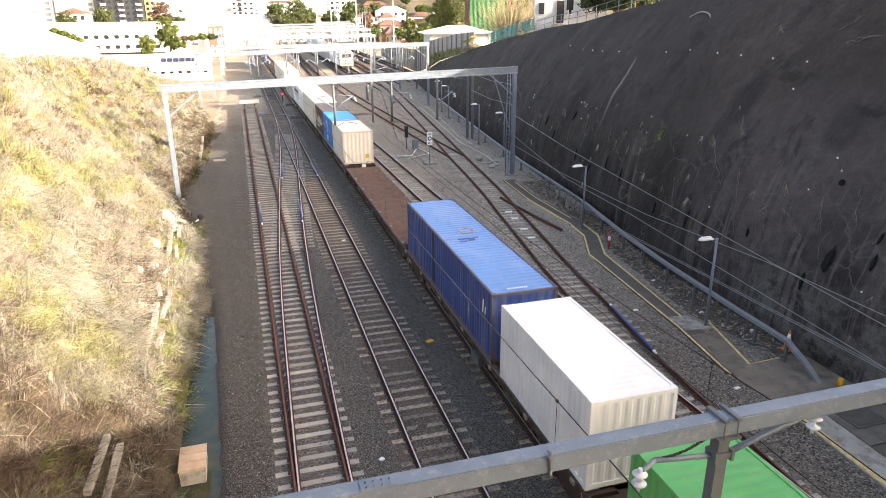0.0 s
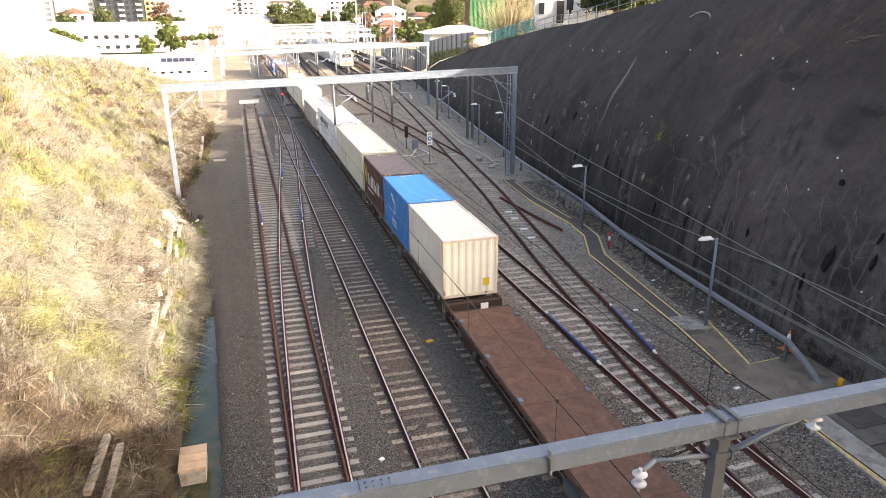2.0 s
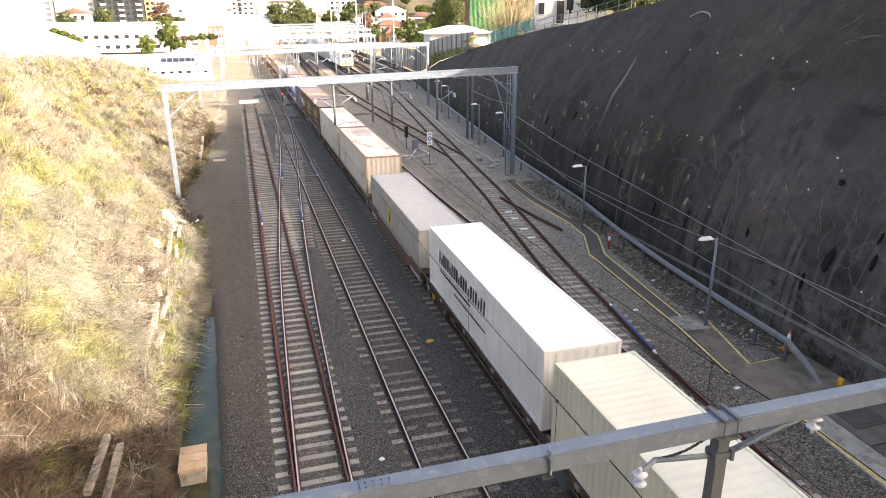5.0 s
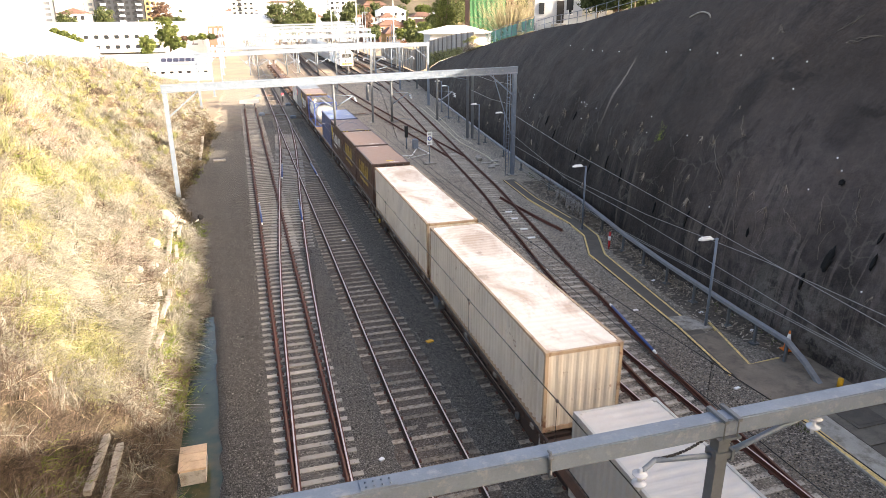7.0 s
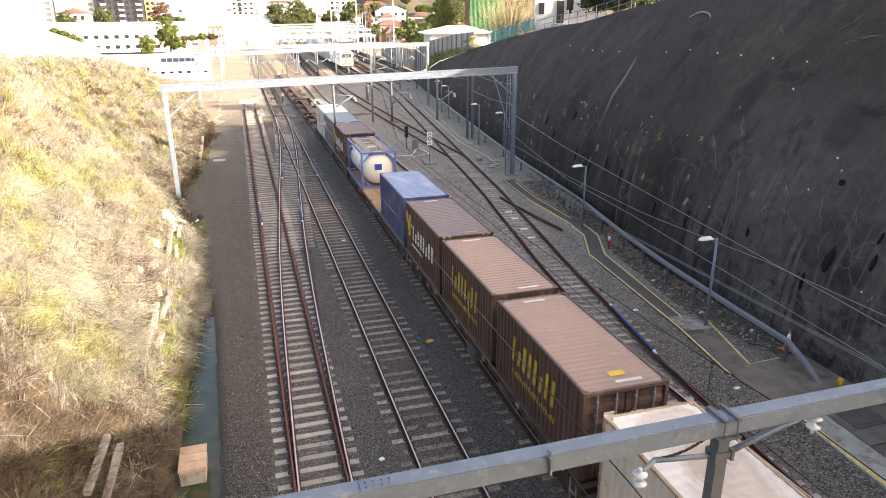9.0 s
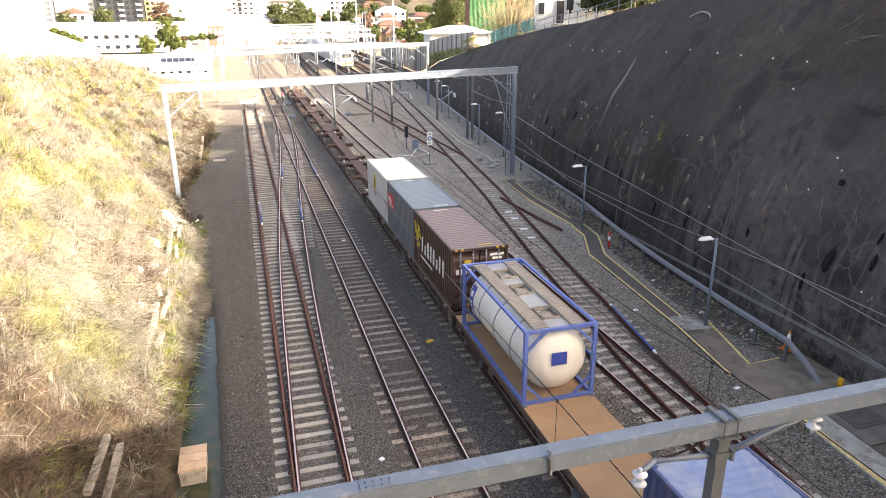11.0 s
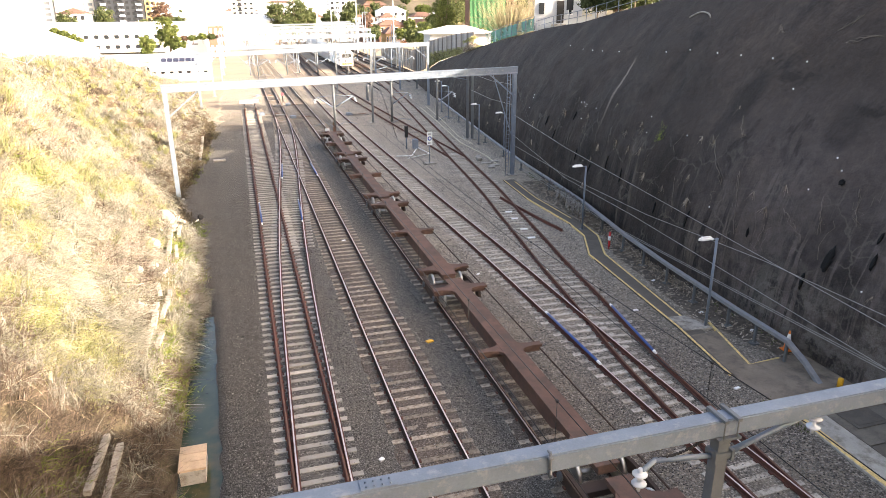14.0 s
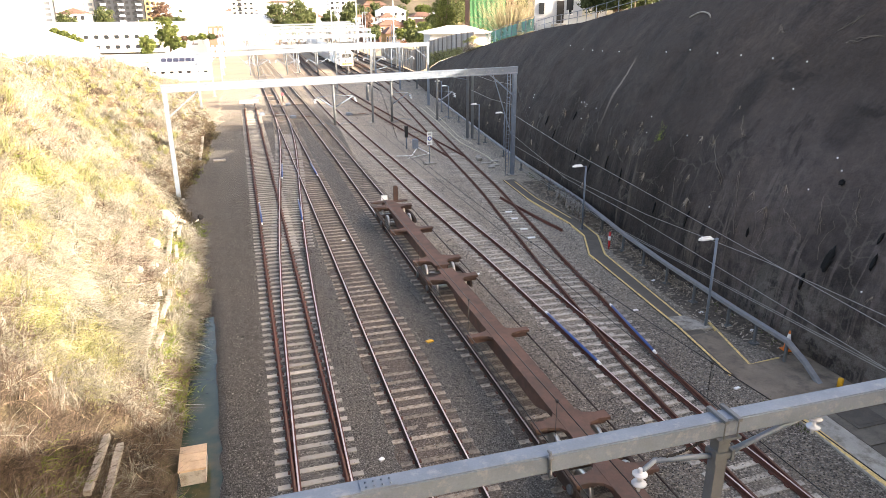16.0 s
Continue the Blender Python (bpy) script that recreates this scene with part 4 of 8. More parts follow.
for y0, y1, k0, k1, mm, nm in ((5.15, 5.5, 2.55, 3.9, M_MARK_BLUE, "side_band"), (5.26, 5.4, 2.75, 2.95, M_MARK_WHITE, "letter_bar"), (5.26, 5.4, 3.1, 3.3, M_MARK_WHITE, "letter_bar"), (5.26, 5.4, 3.45, 3.65, M_MARK_WHITE, "letter_bar")):
    bm = bmesh.new()
    rr = 1.112 if nm == "letter_bar" else 1.104
    prism(bm, [(r * math.cos(k), 1.3 + r * math.sin(k)) for r, ks in ((rr, np.linspace(k0, k1, 9)), (rr - 0.012, np.linspace(k1, k0, 9))) for k in ks], y0, y1, "y")
    part(nm, bm, mm, tank)
MOVERS.append((tank, 171.55, 1.2, LT))


def wheelset(parent, y, z=0.46):
    bm = rod(bmesh.new(), (-0.8, 0, 0), (0.8, 0, 0), 0.08, seg=10)
    for sx in (-1, 1):
        m = Matrix.Translation((sx * 0.69, 0, 0)) @ Matrix.Rotation(math.pi / 2, 4, "Y")
        lathe(bm, [(0.1, -0.06), (0.38, -0.03), (0.46, -0.065), (0.47, 0.0), (0.455, 0.065), (0.38, 0.03), (0.1, 0.06)], 20, m)
    ob = part("wheelset", bm, M_WHEEL, parent, "worn steel wheels on an axle")
    ob.matrix_basis = pose(0, y, z)
    WHEELS.append((ob, y, z))
    return ob


def bogie(parent, y):
    bm = bmesh.new()
    for sx in (-1, 1):
        x = sx * 1.0
        prism(bm, [(y - 1.25, 0.4), (y - 1.15, 0.66), (y - 0.5, 0.74), (y + 0.5, 0.74), (y + 1.15, 0.66), (y + 1.25, 0.4), (y + 0.9, 0.36), (y + 0.4, 0.24), (y - 0.4, 0.24), (y - 0.9, 0.36)], x - 0.06, x + 0.06, "x")
    box(bm, 0, y, 0.58, 2.1, 0.4, 0.2)
    b = part("bogie", bm, M_WAGON_DARK, parent, "cast steel bogie frame")
    for dy in (-0.9, 0.9):
        for sx in (-1, 1):
            bm = rod(bmesh.new(), (sx * 1.04, y + dy, 0.46), (sx * 1.14, y + dy, 0.46), 0.13, seg=12)
            part("axle_box", bm, M_MARK_YELLOW if (int(y) + (dy > 0)) % 5 == 0 else M_GALV_DARK, b)
        wheelset(parent, y + dy)


M_SILL = plain("grimy brown wagon sill", (0.068, 0.04, 0.03), 0.88, 0.0, var=0.4, scale=0.9, fine=25, dirt=(0.13, 0.1, 0.08), amount=0.4)


def wagon(s0, s1, label, deck=None, well=False):
    n = s1 - s0
    root = thing("container_wagon", label, "wagon", "wagons of the goods train", pose(8.66, s0, 0))
    bm = bmesh.new()
    zt = 1.17
    for sx in (-1, 1):
        if well:
            prism(bm, [(0.2, zt), (2.4, zt), (2.9, 1.0), (n - 2.9, 1.0), (n - 2.4, zt), (n - 0.2, zt), (n - 0.2, 0.8), (n - 2.5, 0.78), (n - 3.2, 0.32), (3.2, 0.32), (2.5, 0.78), (0.2, 0.8)], sx * 1.27 - 0.03, sx * 1.27 + 0.03, "x")
        else:
            prism(bm, [(0.2, zt), (n - 0.2, zt), (n - 0.2, 0.98), (0.2, 0.98)], sx * 1.2 - 0.05, sx * 1.2 + 0.05, "x")
            prism(bm, [(2.9, 0.99), (n - 2.9, 0.99), (n * 0.66, 0.56), (n * 0.34, 0.56)], sx * 0.62 - 0.03, sx * 0.62 + 0.03, "x")
    part("side_sill", bm, M_WAGON if well or deck else M_SILL, root)
    bm = bmesh.new()
    if well:
        box(bm, 0, n / 2, 0.34, 2.48, n - 6.2, 0.12)
        for y in (1.5, n - 1.5):
            box(bm, 0, y, 1.0, 2.4, 2.4, 0.2)
    else:
        box(bm, 0, n / 2, 0.86, 0.7, n - 0.5, 0.5)
        for y in np.arange(0.5, n, 1.6):
            box(bm, 0, y, 1.0, 2.3, 0.16, 0.22)
    for y in (0.12, n - 0.12):
        box(bm, 0, y, 1.0, 2.5, 0.22, 0.3)
    part("underframe", bm, M_WAGON_DARK, root)
    if deck:
        me = mesh_of(box(bmesh.new(), 0, 0, 0, 2.42, 2.385, 0.03), deck)
        for i in range(int(n // 2.4)):
            share("deck_plate", me, root, pose(0, 0.35 + 2.4 * i + 1.2, zt + 0.012))
        me = mesh_of(box(bmesh.new(), 0, 0, 0, 0.03, 0.22, 0.16), M_WAGON)
        lock = mesh_of(box(bmesh.new(), 0, 0, 0, 0.14, 0.2, 0.09), M_GALV)
        for k, y in enumerate(np.arange(0.6, n, 1.0)):
            for sx in (-1, 1):
                share("stake_pocket", me, root, pose(sx * 1.262, y, 1.1))
                if k % 3 == 0:
                    share("twist_lock", lock, root, pose(sx * 1.17, y, 1.23))
    for y in (0.05, n - 0.05):
        d = -1 if y < 1 else 1
        bm = rod(bmesh.new(), (0, y, 0.9), (0, y + d * 0.45, 0.9), 0.07, seg=8)
        box(bm, 0, y + d * 0.42, 0.9, 0.26, 0.2, 0.24)
        part("coupler", bm, M_DARK, root)
    for y in (1.7, n - 1.7):
        bogie(root, y)
    if not deck and not well:
        part("brake_pipe", rod(bmesh.new(), (-1.1, 0.5, 0.82), (-1.1, n - 0.5, 0.82), 0.03, seg=6), M_DUCT, root, "pale dusty brake pipe")
        for y in (0.45, n - 0.45):
            bm = bmesh.new()
            for dy in (-0.17, 0.17):
                rod(bm, (-1.24, y + dy, 1.1), (-1.24, y + dy, 0.42), 0.02, seg=6)
            for zz in (0.44, 0.72):
                rod(bm, (-1.24, y - 0.17, zz), (-1.24, y + 0.17, zz), 0.02, seg=6)
            part("foot_step", bm, M_DUCT, root, "pale steel foot step")
        for y in (n * 0.28, n * 0.6):
            part("air_tank", rod(bmesh.new(), (-0.95, y, 0.66), (-0.95, y + 0.9, 0.66), 0.15, seg=12), M_GALV_DARK, root, "dull grey air tank")
        lock = mesh_of(box(bmesh.new(), 0, 0, 0, 0.05, 0.22, 0.12), M_DUCT)
        rib = mesh_of(box(bmesh.new(), 0, 0, 0, 0.04, 0.05, 0.2), M_SILL)
        for k, y in enumerate(np.arange(0.7, n - 0.3, 1.05)):
            share("sill_rib", rib, root, pose(-1.27, y, 1.07))
            if k % 3 == 0:
                share("lashing_lug", lock, root, pose(-1.275, y + 0.4, 1.08))
    bm = bmesh.new()
    box(bm, -1.1, n * 0.45, 0.62, 0.35, 0.8, 0.35)
    part("brake_gear", bm, M_GALV_DARK, root, "grey brake equipment box")
    MOVERS.append((root, s0, 0.0, n))
    return root


M_DECK = plain("worn brown steel deck", (0.195, 0.113, 0.082), 0.9, 0.0, var=0.45, scale=1.6, fine=18, dirt=(0.1, 0.064, 0.052), amount=0.6, per_object=0.25, spec=0.15)
M_DECK_TAN = plain("tan timber deck", (0.36, 0.22, 0.12), 0.8, var=0.25, scale=0.8, fine=20)
wagon(-1.9, 11.3, "brown flat wagon under a green container")
wagon(12.1, 32.2, "brown flat wagon under white and blue containers")
w = wagon(32.5, 52.3, "empty flat wagon with bare rust-brown steel deck", M_DECK)
part("marker_plate", box(bmesh.new(), 0.15, 19.6, 1.32, 0.32, 0.05, 0.24), M_WHITE, w, "white plate")
wagon(52.9, 72.5, "brown flat wagon under three short containers")
wagon(72.65, 98.4, "long brown flat wagon under two long containers")
wagon(98.9, 112.6, "brown well wagon with deep side sills", well=True)
wagon(113.1, 139.0, "long brown flat wagon under cream containers")
wagon(139.2, 158.8, "brown flat wagon under three brown containers")
wagon(158.95, 178.3, "flat wagon with a tan deck between loads", M_DECK_TAN)
wagon(178.7, 198.2, "brown flat wagon under brown and grey containers")

# articulated spine wagon, empty
spine = thing("spine_wagon", "empty articulated spine wagon of rust-brown steel", "wagon", "wagons of the goods train", pose(8.66, 198.4, 0))
JOINTS = [0.0, 12.3, 27.1, 41.9, 56.8, 69.6]
for i, (a, b) in enumerate(zip(JOINTS, JOINTS[1:])):
    bm = bmesh.new()
    lo, hi = a + 0.25, b - 0.25
    prism(bm, [(lo, 1.05), (hi, 1.05), (hi, 0.8), (hi - 2.2, 0.72), (hi - 3.0, 0.4), (lo + 3.0, 0.4), (lo + 2.2, 0.72), (lo, 0.8)], -0.29, 0.29, "x")
    box(bm, 0, (lo + hi) / 2, 1.06, 0.74, hi - lo, 0.05)
    u = part("spine_beam", bm, M_WAGON, spine)
    arms = [lo + 1.05, (a + b) / 2 + 0.05, hi - 1.05]
    for k, y in enumerate(arms):
        for sx in (-1, 1):
            bm = bmesh.new()
            w = 0.5 if k != 1 else 0.35
            out = [(sx * 0.28, y - w * 1.3), (sx * 0.5, y - w * 0.62), (sx * 0.85, y - w * 0.36), (sx * 1.24, y - w * 0.42), (sx * 1.24, y + w * 0.42), (sx * 0.85, y + w * 0.36), (sx * 0.5, y + w * 0.62), (sx * 0.28, y + w * 1.3)]
            prism(bm, out if sx > 0 else out[::-1], 0.97, 1.07)
            box(bm, sx * 0.75, y, 0.86, 0.9, 0.05, 0.22)
            arm = part("outrigger", bm, M_WAGON, u)
for sx in (-1, 1):
    bm = rod(bmesh.new(), (sx * 1.2, 0.6, 0.86), (sx * 1.2, 69.2, 0.86), 0.028, seg=6)
    part("side_pipe", bm, M_WAGON_DARK, spine)
for y in [1.7] + JOINTS[1:-1] + [67.6]:
    bogie(spine, y)
bm = bmesh.new()
for y in (0.15, 69.45):
    box(bm, 0, y, 1.03, 2.4, 0.32, 0.08)
    box(bm, 0, y, 0.88, 0.9, 0.4, 0.3)
part("headstock", bm, M_WAGON, spine)
bm = bmesh.new()
prism(bm, [(0.28, 1.1), (0.6, 1.1), (0.6, 1.95), (0.54, 2.08), (0.34, 2.08), (0.28, 1.95)], 69.3, 69.42, "y")
part("hand_brake_shield", bm, M_WAGON, spine)
part("tail_marker", box(bmesh.new(), -0.3, 69.5, 1.3, 0.42, 0.1, 0.3), M_WHITE, spine, "white tail marker box")
MOVERS.append((spine, 198.4, 0.0, 69.6))

# ---- overhead line ----


def insulator(bm, p, way, n=2, r=0.11, gap=0.16):
    """Porcelain discs on a short stem from p along way."""
    p, way = Vector(p), Vector(way).normalized()
    m = Matrix.Translation(p) @ way.to_track_quat("Z", "Y").to_matrix().to_4x4()
    prof = [(0.03, 0.0)]
    for i in range(n):
        z = 0.06 + i * gap
        prof += [(0.035, z), (0.05, z + 0.01), (r * 0.95, z + 0.02), (r * 1.08, z + 0.03), (r * 1.08, z + 0.046), (r * 0.95, z + 0.056), (0.055, z + 0.064), (0.035, z + 0.098)]
    prof.append((0.03, 0.06 + n * gap))
    return lathe(bm, prof, 14 if p.y < 60 else 8, m)


def arm_set(parent, x, y, z_top, z_low, side, reach):
    """A drop post's bracket on one side: stay, tube, insulator."""
    bm = bmesh.new()
    up = z_low + 1.15
    rod(bm, (x + side * 0.1, y, up + 0.2), (x + side * reach, y, up + 0.95), 0.045)
    rod(bm, (x + side * 0.1, y, up + 1.05), (x + side * reach, y, up + 0.98), 0.018, seg=6)
    rod(bm, (x + side * reach, y, up + 0.95), (x + side * (reach + 0.18), y, up + 0.82), 0.03)
    part("bracket_tube", bm, M_GALV, parent)
    bm = insulator(bmesh.new(), (x + side * (reach + 0.15), y, up + 0.86), (side * 0.35, 0, -1))
    part("insulator", bm, M_PORCELAIN, parent, "white porcelain insulator discs")
    bm = bmesh.new()
    rod(bm, (x + side * 0.1, y, z_low - 0.1), (x + side * reach * 0.55, y, z_low + 0.22), 0.022, seg=6)
    rod(bm, (x + side * reach * 0.55, y, z_low + 0.22), (x + side * (reach + 0.25), y, z_low + 0.05), 0.018, seg=6)
    part("registration_arm", bm, M_GALV, parent)


def gantry(y, x0, x1, zl, zr, label, drops=(), wide=0.42, high=0.5, steel=None, low=4.7, lattice=True):
    steel = steel or M_GALV
    root = thing("overhead_gantry", label, "gantry", "overhead line gantries")
    for dz, h in ((0, 0.09), (-high + 0.05, 0.09)):
        part("flange", span(bmesh.new(), (x0 - 0.2, y, zl - 0.05 + dz), (x1 + 0.2, y, zr - 0.05 + dz), wide, h), steel, root)
    part("beam", span(bmesh.new(), (x0 - 0.2, y, zl - high / 2), (x1 + 0.2, y, zr - high / 2), wide * 0.75, high - 0.12), steel, root)
    for x, z in ((x0, zl), (x1, zr)):
        bm = bmesh.new()
        for k in (-0.14, 0.14):
            box(bm, x, y + k, (z - high) / 2 - 0.2, 0.28, 0.06, z - high + 0.4)
        n = int(z / 0.75)
        for i in range(n):
            for k in (-0.12, 0.12):
                span(bm, (x + k, y - 0.13, i * 0.75), (x + k, y + 0.13, i * 0.75 + 0.6), 0.03, 0.03)
        p = part("post", bm, steel, root)
        part("base_plate", box(bmesh.new(), x, y, -0.16, 0.7, 0.7, 0.12), M_CONC, p, "concrete post footing")
        s = 1 if x == x0 else -1
        bm = span(bmesh.new(), (x, y, z - 2.3), (x + s * 2.2, y, z - high), 0.1, 0.1)
        part("knee_brace", bm, steel, root)
    if y > 90:
        for x in np.arange(x0 + 5.2, x1 - 3, 6.4):
            z = zl + (zr - zl) * (x - x0) / (x1 - x0)
            part("stay", span(bmesh.new(), (x, y, z - high), (x + 1.5, y, z - high - 1.5), 0.07, 0.07), steel, root)
            part("hanger", rod(bmesh.new(), (x + 1.5, y, z - high), (x + 1.5, y, z - high - 2.6), 0.06, seg=8), steel, root)
    for x, l, sides in drops:
        z = zl + (zr - zl) * (x - x0) / (x1 - x0)
        bm = bmesh.new()
        rod(bm, (x, y, z - high), (x, y, l), 0.09, seg=10)
        box(bm, x, y, z - high - 0.03, 0.36, 0.36, 0.05)
        d = part("drop_post", bm, M_GALV_DARK if steel == M_GALV else steel, root)
        for s, reach in sides:
            arm_set(d, x, y, z, l, s, reach)
    return root


G1 = gantry(51.4, -5.05, 21.12, 8.1, 8.62, "grey steel gantry spanning all tracks of the cutting", ((6.66, 4.72, ((1, 1.4), (-1, 1.2))), (11.05, 4.78, ((1, 1.3),)), (14.68, 4.75, ((1, 1.2),))))
gantry(96, -5.1, 26.1, 7.8, 8.7, "grey steel gantry over the yard throat", tuple((x, 4.7, ((1, 1.4), (-1, 1.2))) for x in (2.6, 6.4, 10.5, 14.4, 18.3, 22.4)))
for gy, gx0, gx1, gz in ((118, -4, 27, 7.6), (140, -3, 27, 8.2), (160, -3, 30, 7.8), (203, -4, 37, 8.0), (247, -4, 42, 8.0), (182, -3, 34, 8.3), (225, -4, 40, 8.3), (270, -4, 44, 8.4), (315, -4, 50, 8.4)):
    gantry(gy, gx0, gx1, gz, gz + 0.3, "pale steel gantry far along the yard", tuple((x, 4.9, ((1, 1.4), (-1, 1.2))) for x in np.arange(2.4, gx1 - 2.5, 5.1)))

bm = bmesh.new()
for x in (20.45, 20.7):
    rod(bm, (x, 51.25, -0.2), (x, 51.25, 8.3), 0.03, seg=6)
for i in range(24):
    rod(bm, (20.45, 51.25, 0.3 + i * 0.33), (20.7, 51.25, 0.3 + i * 0.33), 0.015, seg=5)
part("ladder", bm, M_GALV, G1, "slim steel ladder on the gantry post")
part("brace", span(bmesh.new(), (20.95, 51.4, 3.2), (19.3, 51.4, 8.0), 0.06, 0.06), M_GALV, G1)

# near gantry, just under the camera
near = thing("overhead_gantry", "near galvanised box-beam gantry with drop post and insulators", "gantry", "overhead line gantries")
bm = span(bmesh.new(), (-6, 7.43, 6.7), (21, 7.5, 6.7), 0.3, 0.3)
bmesh.ops.bevel(bm, geom=list(bm.edges), offset=0.02, segments=2, affect="EDGES")
part("beam", bm, M_GALV, near)
bm = bmesh.new()
box(bm, 1.25, 7.42, 6.86, 0.5, 0.2, 0.02)
for i in range(4):
    for k in (-0.05, 0.05):
        rod(bm, (1.08 + i * 0.11, 7.42 + k, 6.86), (1.08 + i * 0.11, 7.42 + k, 6.9), 0.016, seg=6)
part("splice_plate", bm, M_GALV, near, "bolted splice plate")
for x in (6.62, 6.86):
    bm = bmesh.new()
    box(bm, x, 7.46, 6.87, 0.07, 0.46, 0.05)
    rod(bm, (x, 7.26, 6.5), (x, 7.26, 6.9), 0.014, seg=6)
    rod(bm, (x, 7.66, 6.5), (x, 7.66, 6.9), 0.014, seg=6)
    part("clamp", bm, M_GALV_DARK, near)
bm = bmesh.new()
box(bm, 6.74, 7.46, 6.53, 0.42, 0.42, 0.04)
box(bm, 6.74, 7.46, 5.6, 0.2, 0.2, 1.85)
drop = part("drop_post", bm, M_GALV_DARK, near, "square steel drop post")
bm = bmesh.new()
box(bm, 6.74, 7.46, 6.16, 0.3, 0.26, 0.12)
box(bm, 6.6, 7.36, 6.16, 0.05, 0.1, 0.2)
box(bm, 6.9, 7.36, 6.16, 0.05, 0.1, 0.2)
part("bracket_clamp", bm, M_GALV_DARK, drop)
bm = bmesh.new()
rod(bm, (6.86, 7.46, 6.1), (8.55, 7.5, 6.55), 0.05, seg=12)
rod(bm, (6.62, 7.46, 6.12), (5.45, 7.3, 6.4), 0.045, seg=12)
rod(bm, (5.45, 7.3, 6.4), (5.1, 7.1, 6.42), 0.04, seg=12)
part("bracket_tube", bm, M_GALV, drop, "galvanised bracket tubes")
bm = bmesh.new()
for i in range(22):
    f = i / 21
    a = Vector((5.45, 7.3, 6.42)).lerp(Vector((6.62, 7.46, 6.56)), f)
    a.z -= 0.1 * math.sin(math.pi * f)
    box(bm, a.x, a.y, a.z, 0.045, 0.02 if i % 2 else 0.04, 0.04 if i % 2 else 0.02)
part("chain", bm, M_DARK, drop, "sagging stay chain")
bm = insulator(bmesh.new(), (5.06, 7.08, 6.5), (0, 0, -1), 2, 0.105, 0.165)
part("insulator", bm, M_PORCELAIN, near, "white porcelain insulator discs")
bm = insulator(bmesh.new(), (8.62, 7.5, 6.5), (0, 0, -1), 2, 0.105, 0.165)
part("insulator", bm, M_PORCELAIN, near, "white porcelain insulator discs")
bm = bmesh.new()
rod(bm, (3.7, 7.27, 6.62), (3.7, 7.29, 6.93), 0.022, seg=10)
rod(bm, (3.7, 7.27, 6.9), (3.7, 7.36, 6.9), 0.02)
rod(bm, (3.66, 7.26, 6.84), (3.74, 7.26, 6.84), 0.03)
rod(bm, (3.7, 7.25, 6.52), (3.7, 7.27, 6.64), 0.028)
part("clamp", bm, M_GALV_DARK, near, "dull steel eye clamp")


def catenary(x_at, y0, y1, z_mess, z_cont, label, droppers, sag=0.35, r=0.011):
    root = thing("overhead_wire", label, "overhead wire", "overhead wires")
    n = 14

    def point(y, z, drop_by):
        f = (y - y0) / (y1 - y0)
        return Vector((x_at(y), y, z - 4 * drop_by * f * (1 - f)))
    for nm, z, sg in (("messenger_wire", z_mess, sag), ("contact_wire", z_cont, 0.0)):
        part(nm, tube(bmesh.new(), [point(a, z, sg) for a in np.linspace(y0, y1, n)], r), M_WIRE, root)
    for y in droppers:
        bm = rod(bmesh.new(), point(y, z_mess, sag), point(y, z_cont, 0), 0.006, seg=4)
        box(bm, x_at(y), y, point(y, z_mess, sag).z, 0.04, 0.06, 0.05)
        part("dropper", bm, M_WIRE, root)


catenary(lambda y: 4.9, 7.1, 51.4, 6.28, 5.15, "wires over the main track with droppers", np.arange(9.5, 50, 5.0))
catenary(lambda y: 8.72, 7.5, 51.4, 6.15, 5.15, "wires over the goods track with droppers", np.arange(10.2, 50, 4.6), 0.7)
catenary(lambda y: 4.9, -12, 7.1, 6.28, 5.15, "wires over the main track toward the bridge", (), 0.1)
catenary(lambda y: 8.72, -12, 7.5, 6.15, 5.15, "wires over the goods track toward the bridge", (), 0.1)
for xx in (4.85, 8.4, 12.0):
    catenary(lambda y: xx, 51.4, 96, 6.2, 5.1, "wires over a yard track", np.arange(56, 95, 6.0), 0.5)
    catenary(lambda y: xx, 96, 140, 6.2, 5.1, "wires over a yard track", (), 0.5)
# wires strung along the lined slope
for pts in (((21.1, 51.4, 4.85), (20, 39.7, 4.36), (20, 23.65, 3.29), (20, 15.45, 2.74), (20, -6, 1.9)), ((21.1, 51.4, 2.4), (20, 39.5, 2.56), (20, 29.9, 2.57), (20, 21.15, 3.03), (20, 15.5, 3.08), (20, -6, 3.4)), ((21.1, 51.4, 3.2), (20, 39.5, 2.37), (20, 31.3, 2.16), (20, 15.1, 1.33), (20, -6, 0.6)), ((21.1, 51.4, 0.8), (20, 32, 0.93), (20, 15, 1.22), (20, -6, 1.6)), ((21.1, 51.4, 1.0), (20, 32, 1.02), (20, 15, 1.3), (20, -6, 1.7)), ((21.1, 51.4, 7.2), (21.6, 58, 6.9), (22.0, 64.9, 7.0)), ((21.1, 51.4, 5.6), (21.6, 58, 5.3), (22.0, 64.9, 5.4))):
    tagged(part("feeder_wire", tube(bmesh.new(), pts, 0.012), M_WIRE_PALE), "pale feeder wire strung along the slope", "cable", "feeder wires")

# guy wires at the big gantry
for gx in (21.0, 21.6):
    bm = rod(bmesh.new(), (21.25, 51.3, 7.2), (gx, 43.8, -0.2), 0.014, seg=5)
    tagged(part("guy_wire", bm, M_WIRE), "steel guy wire from gantry post to ground", "cable", "guy wires")


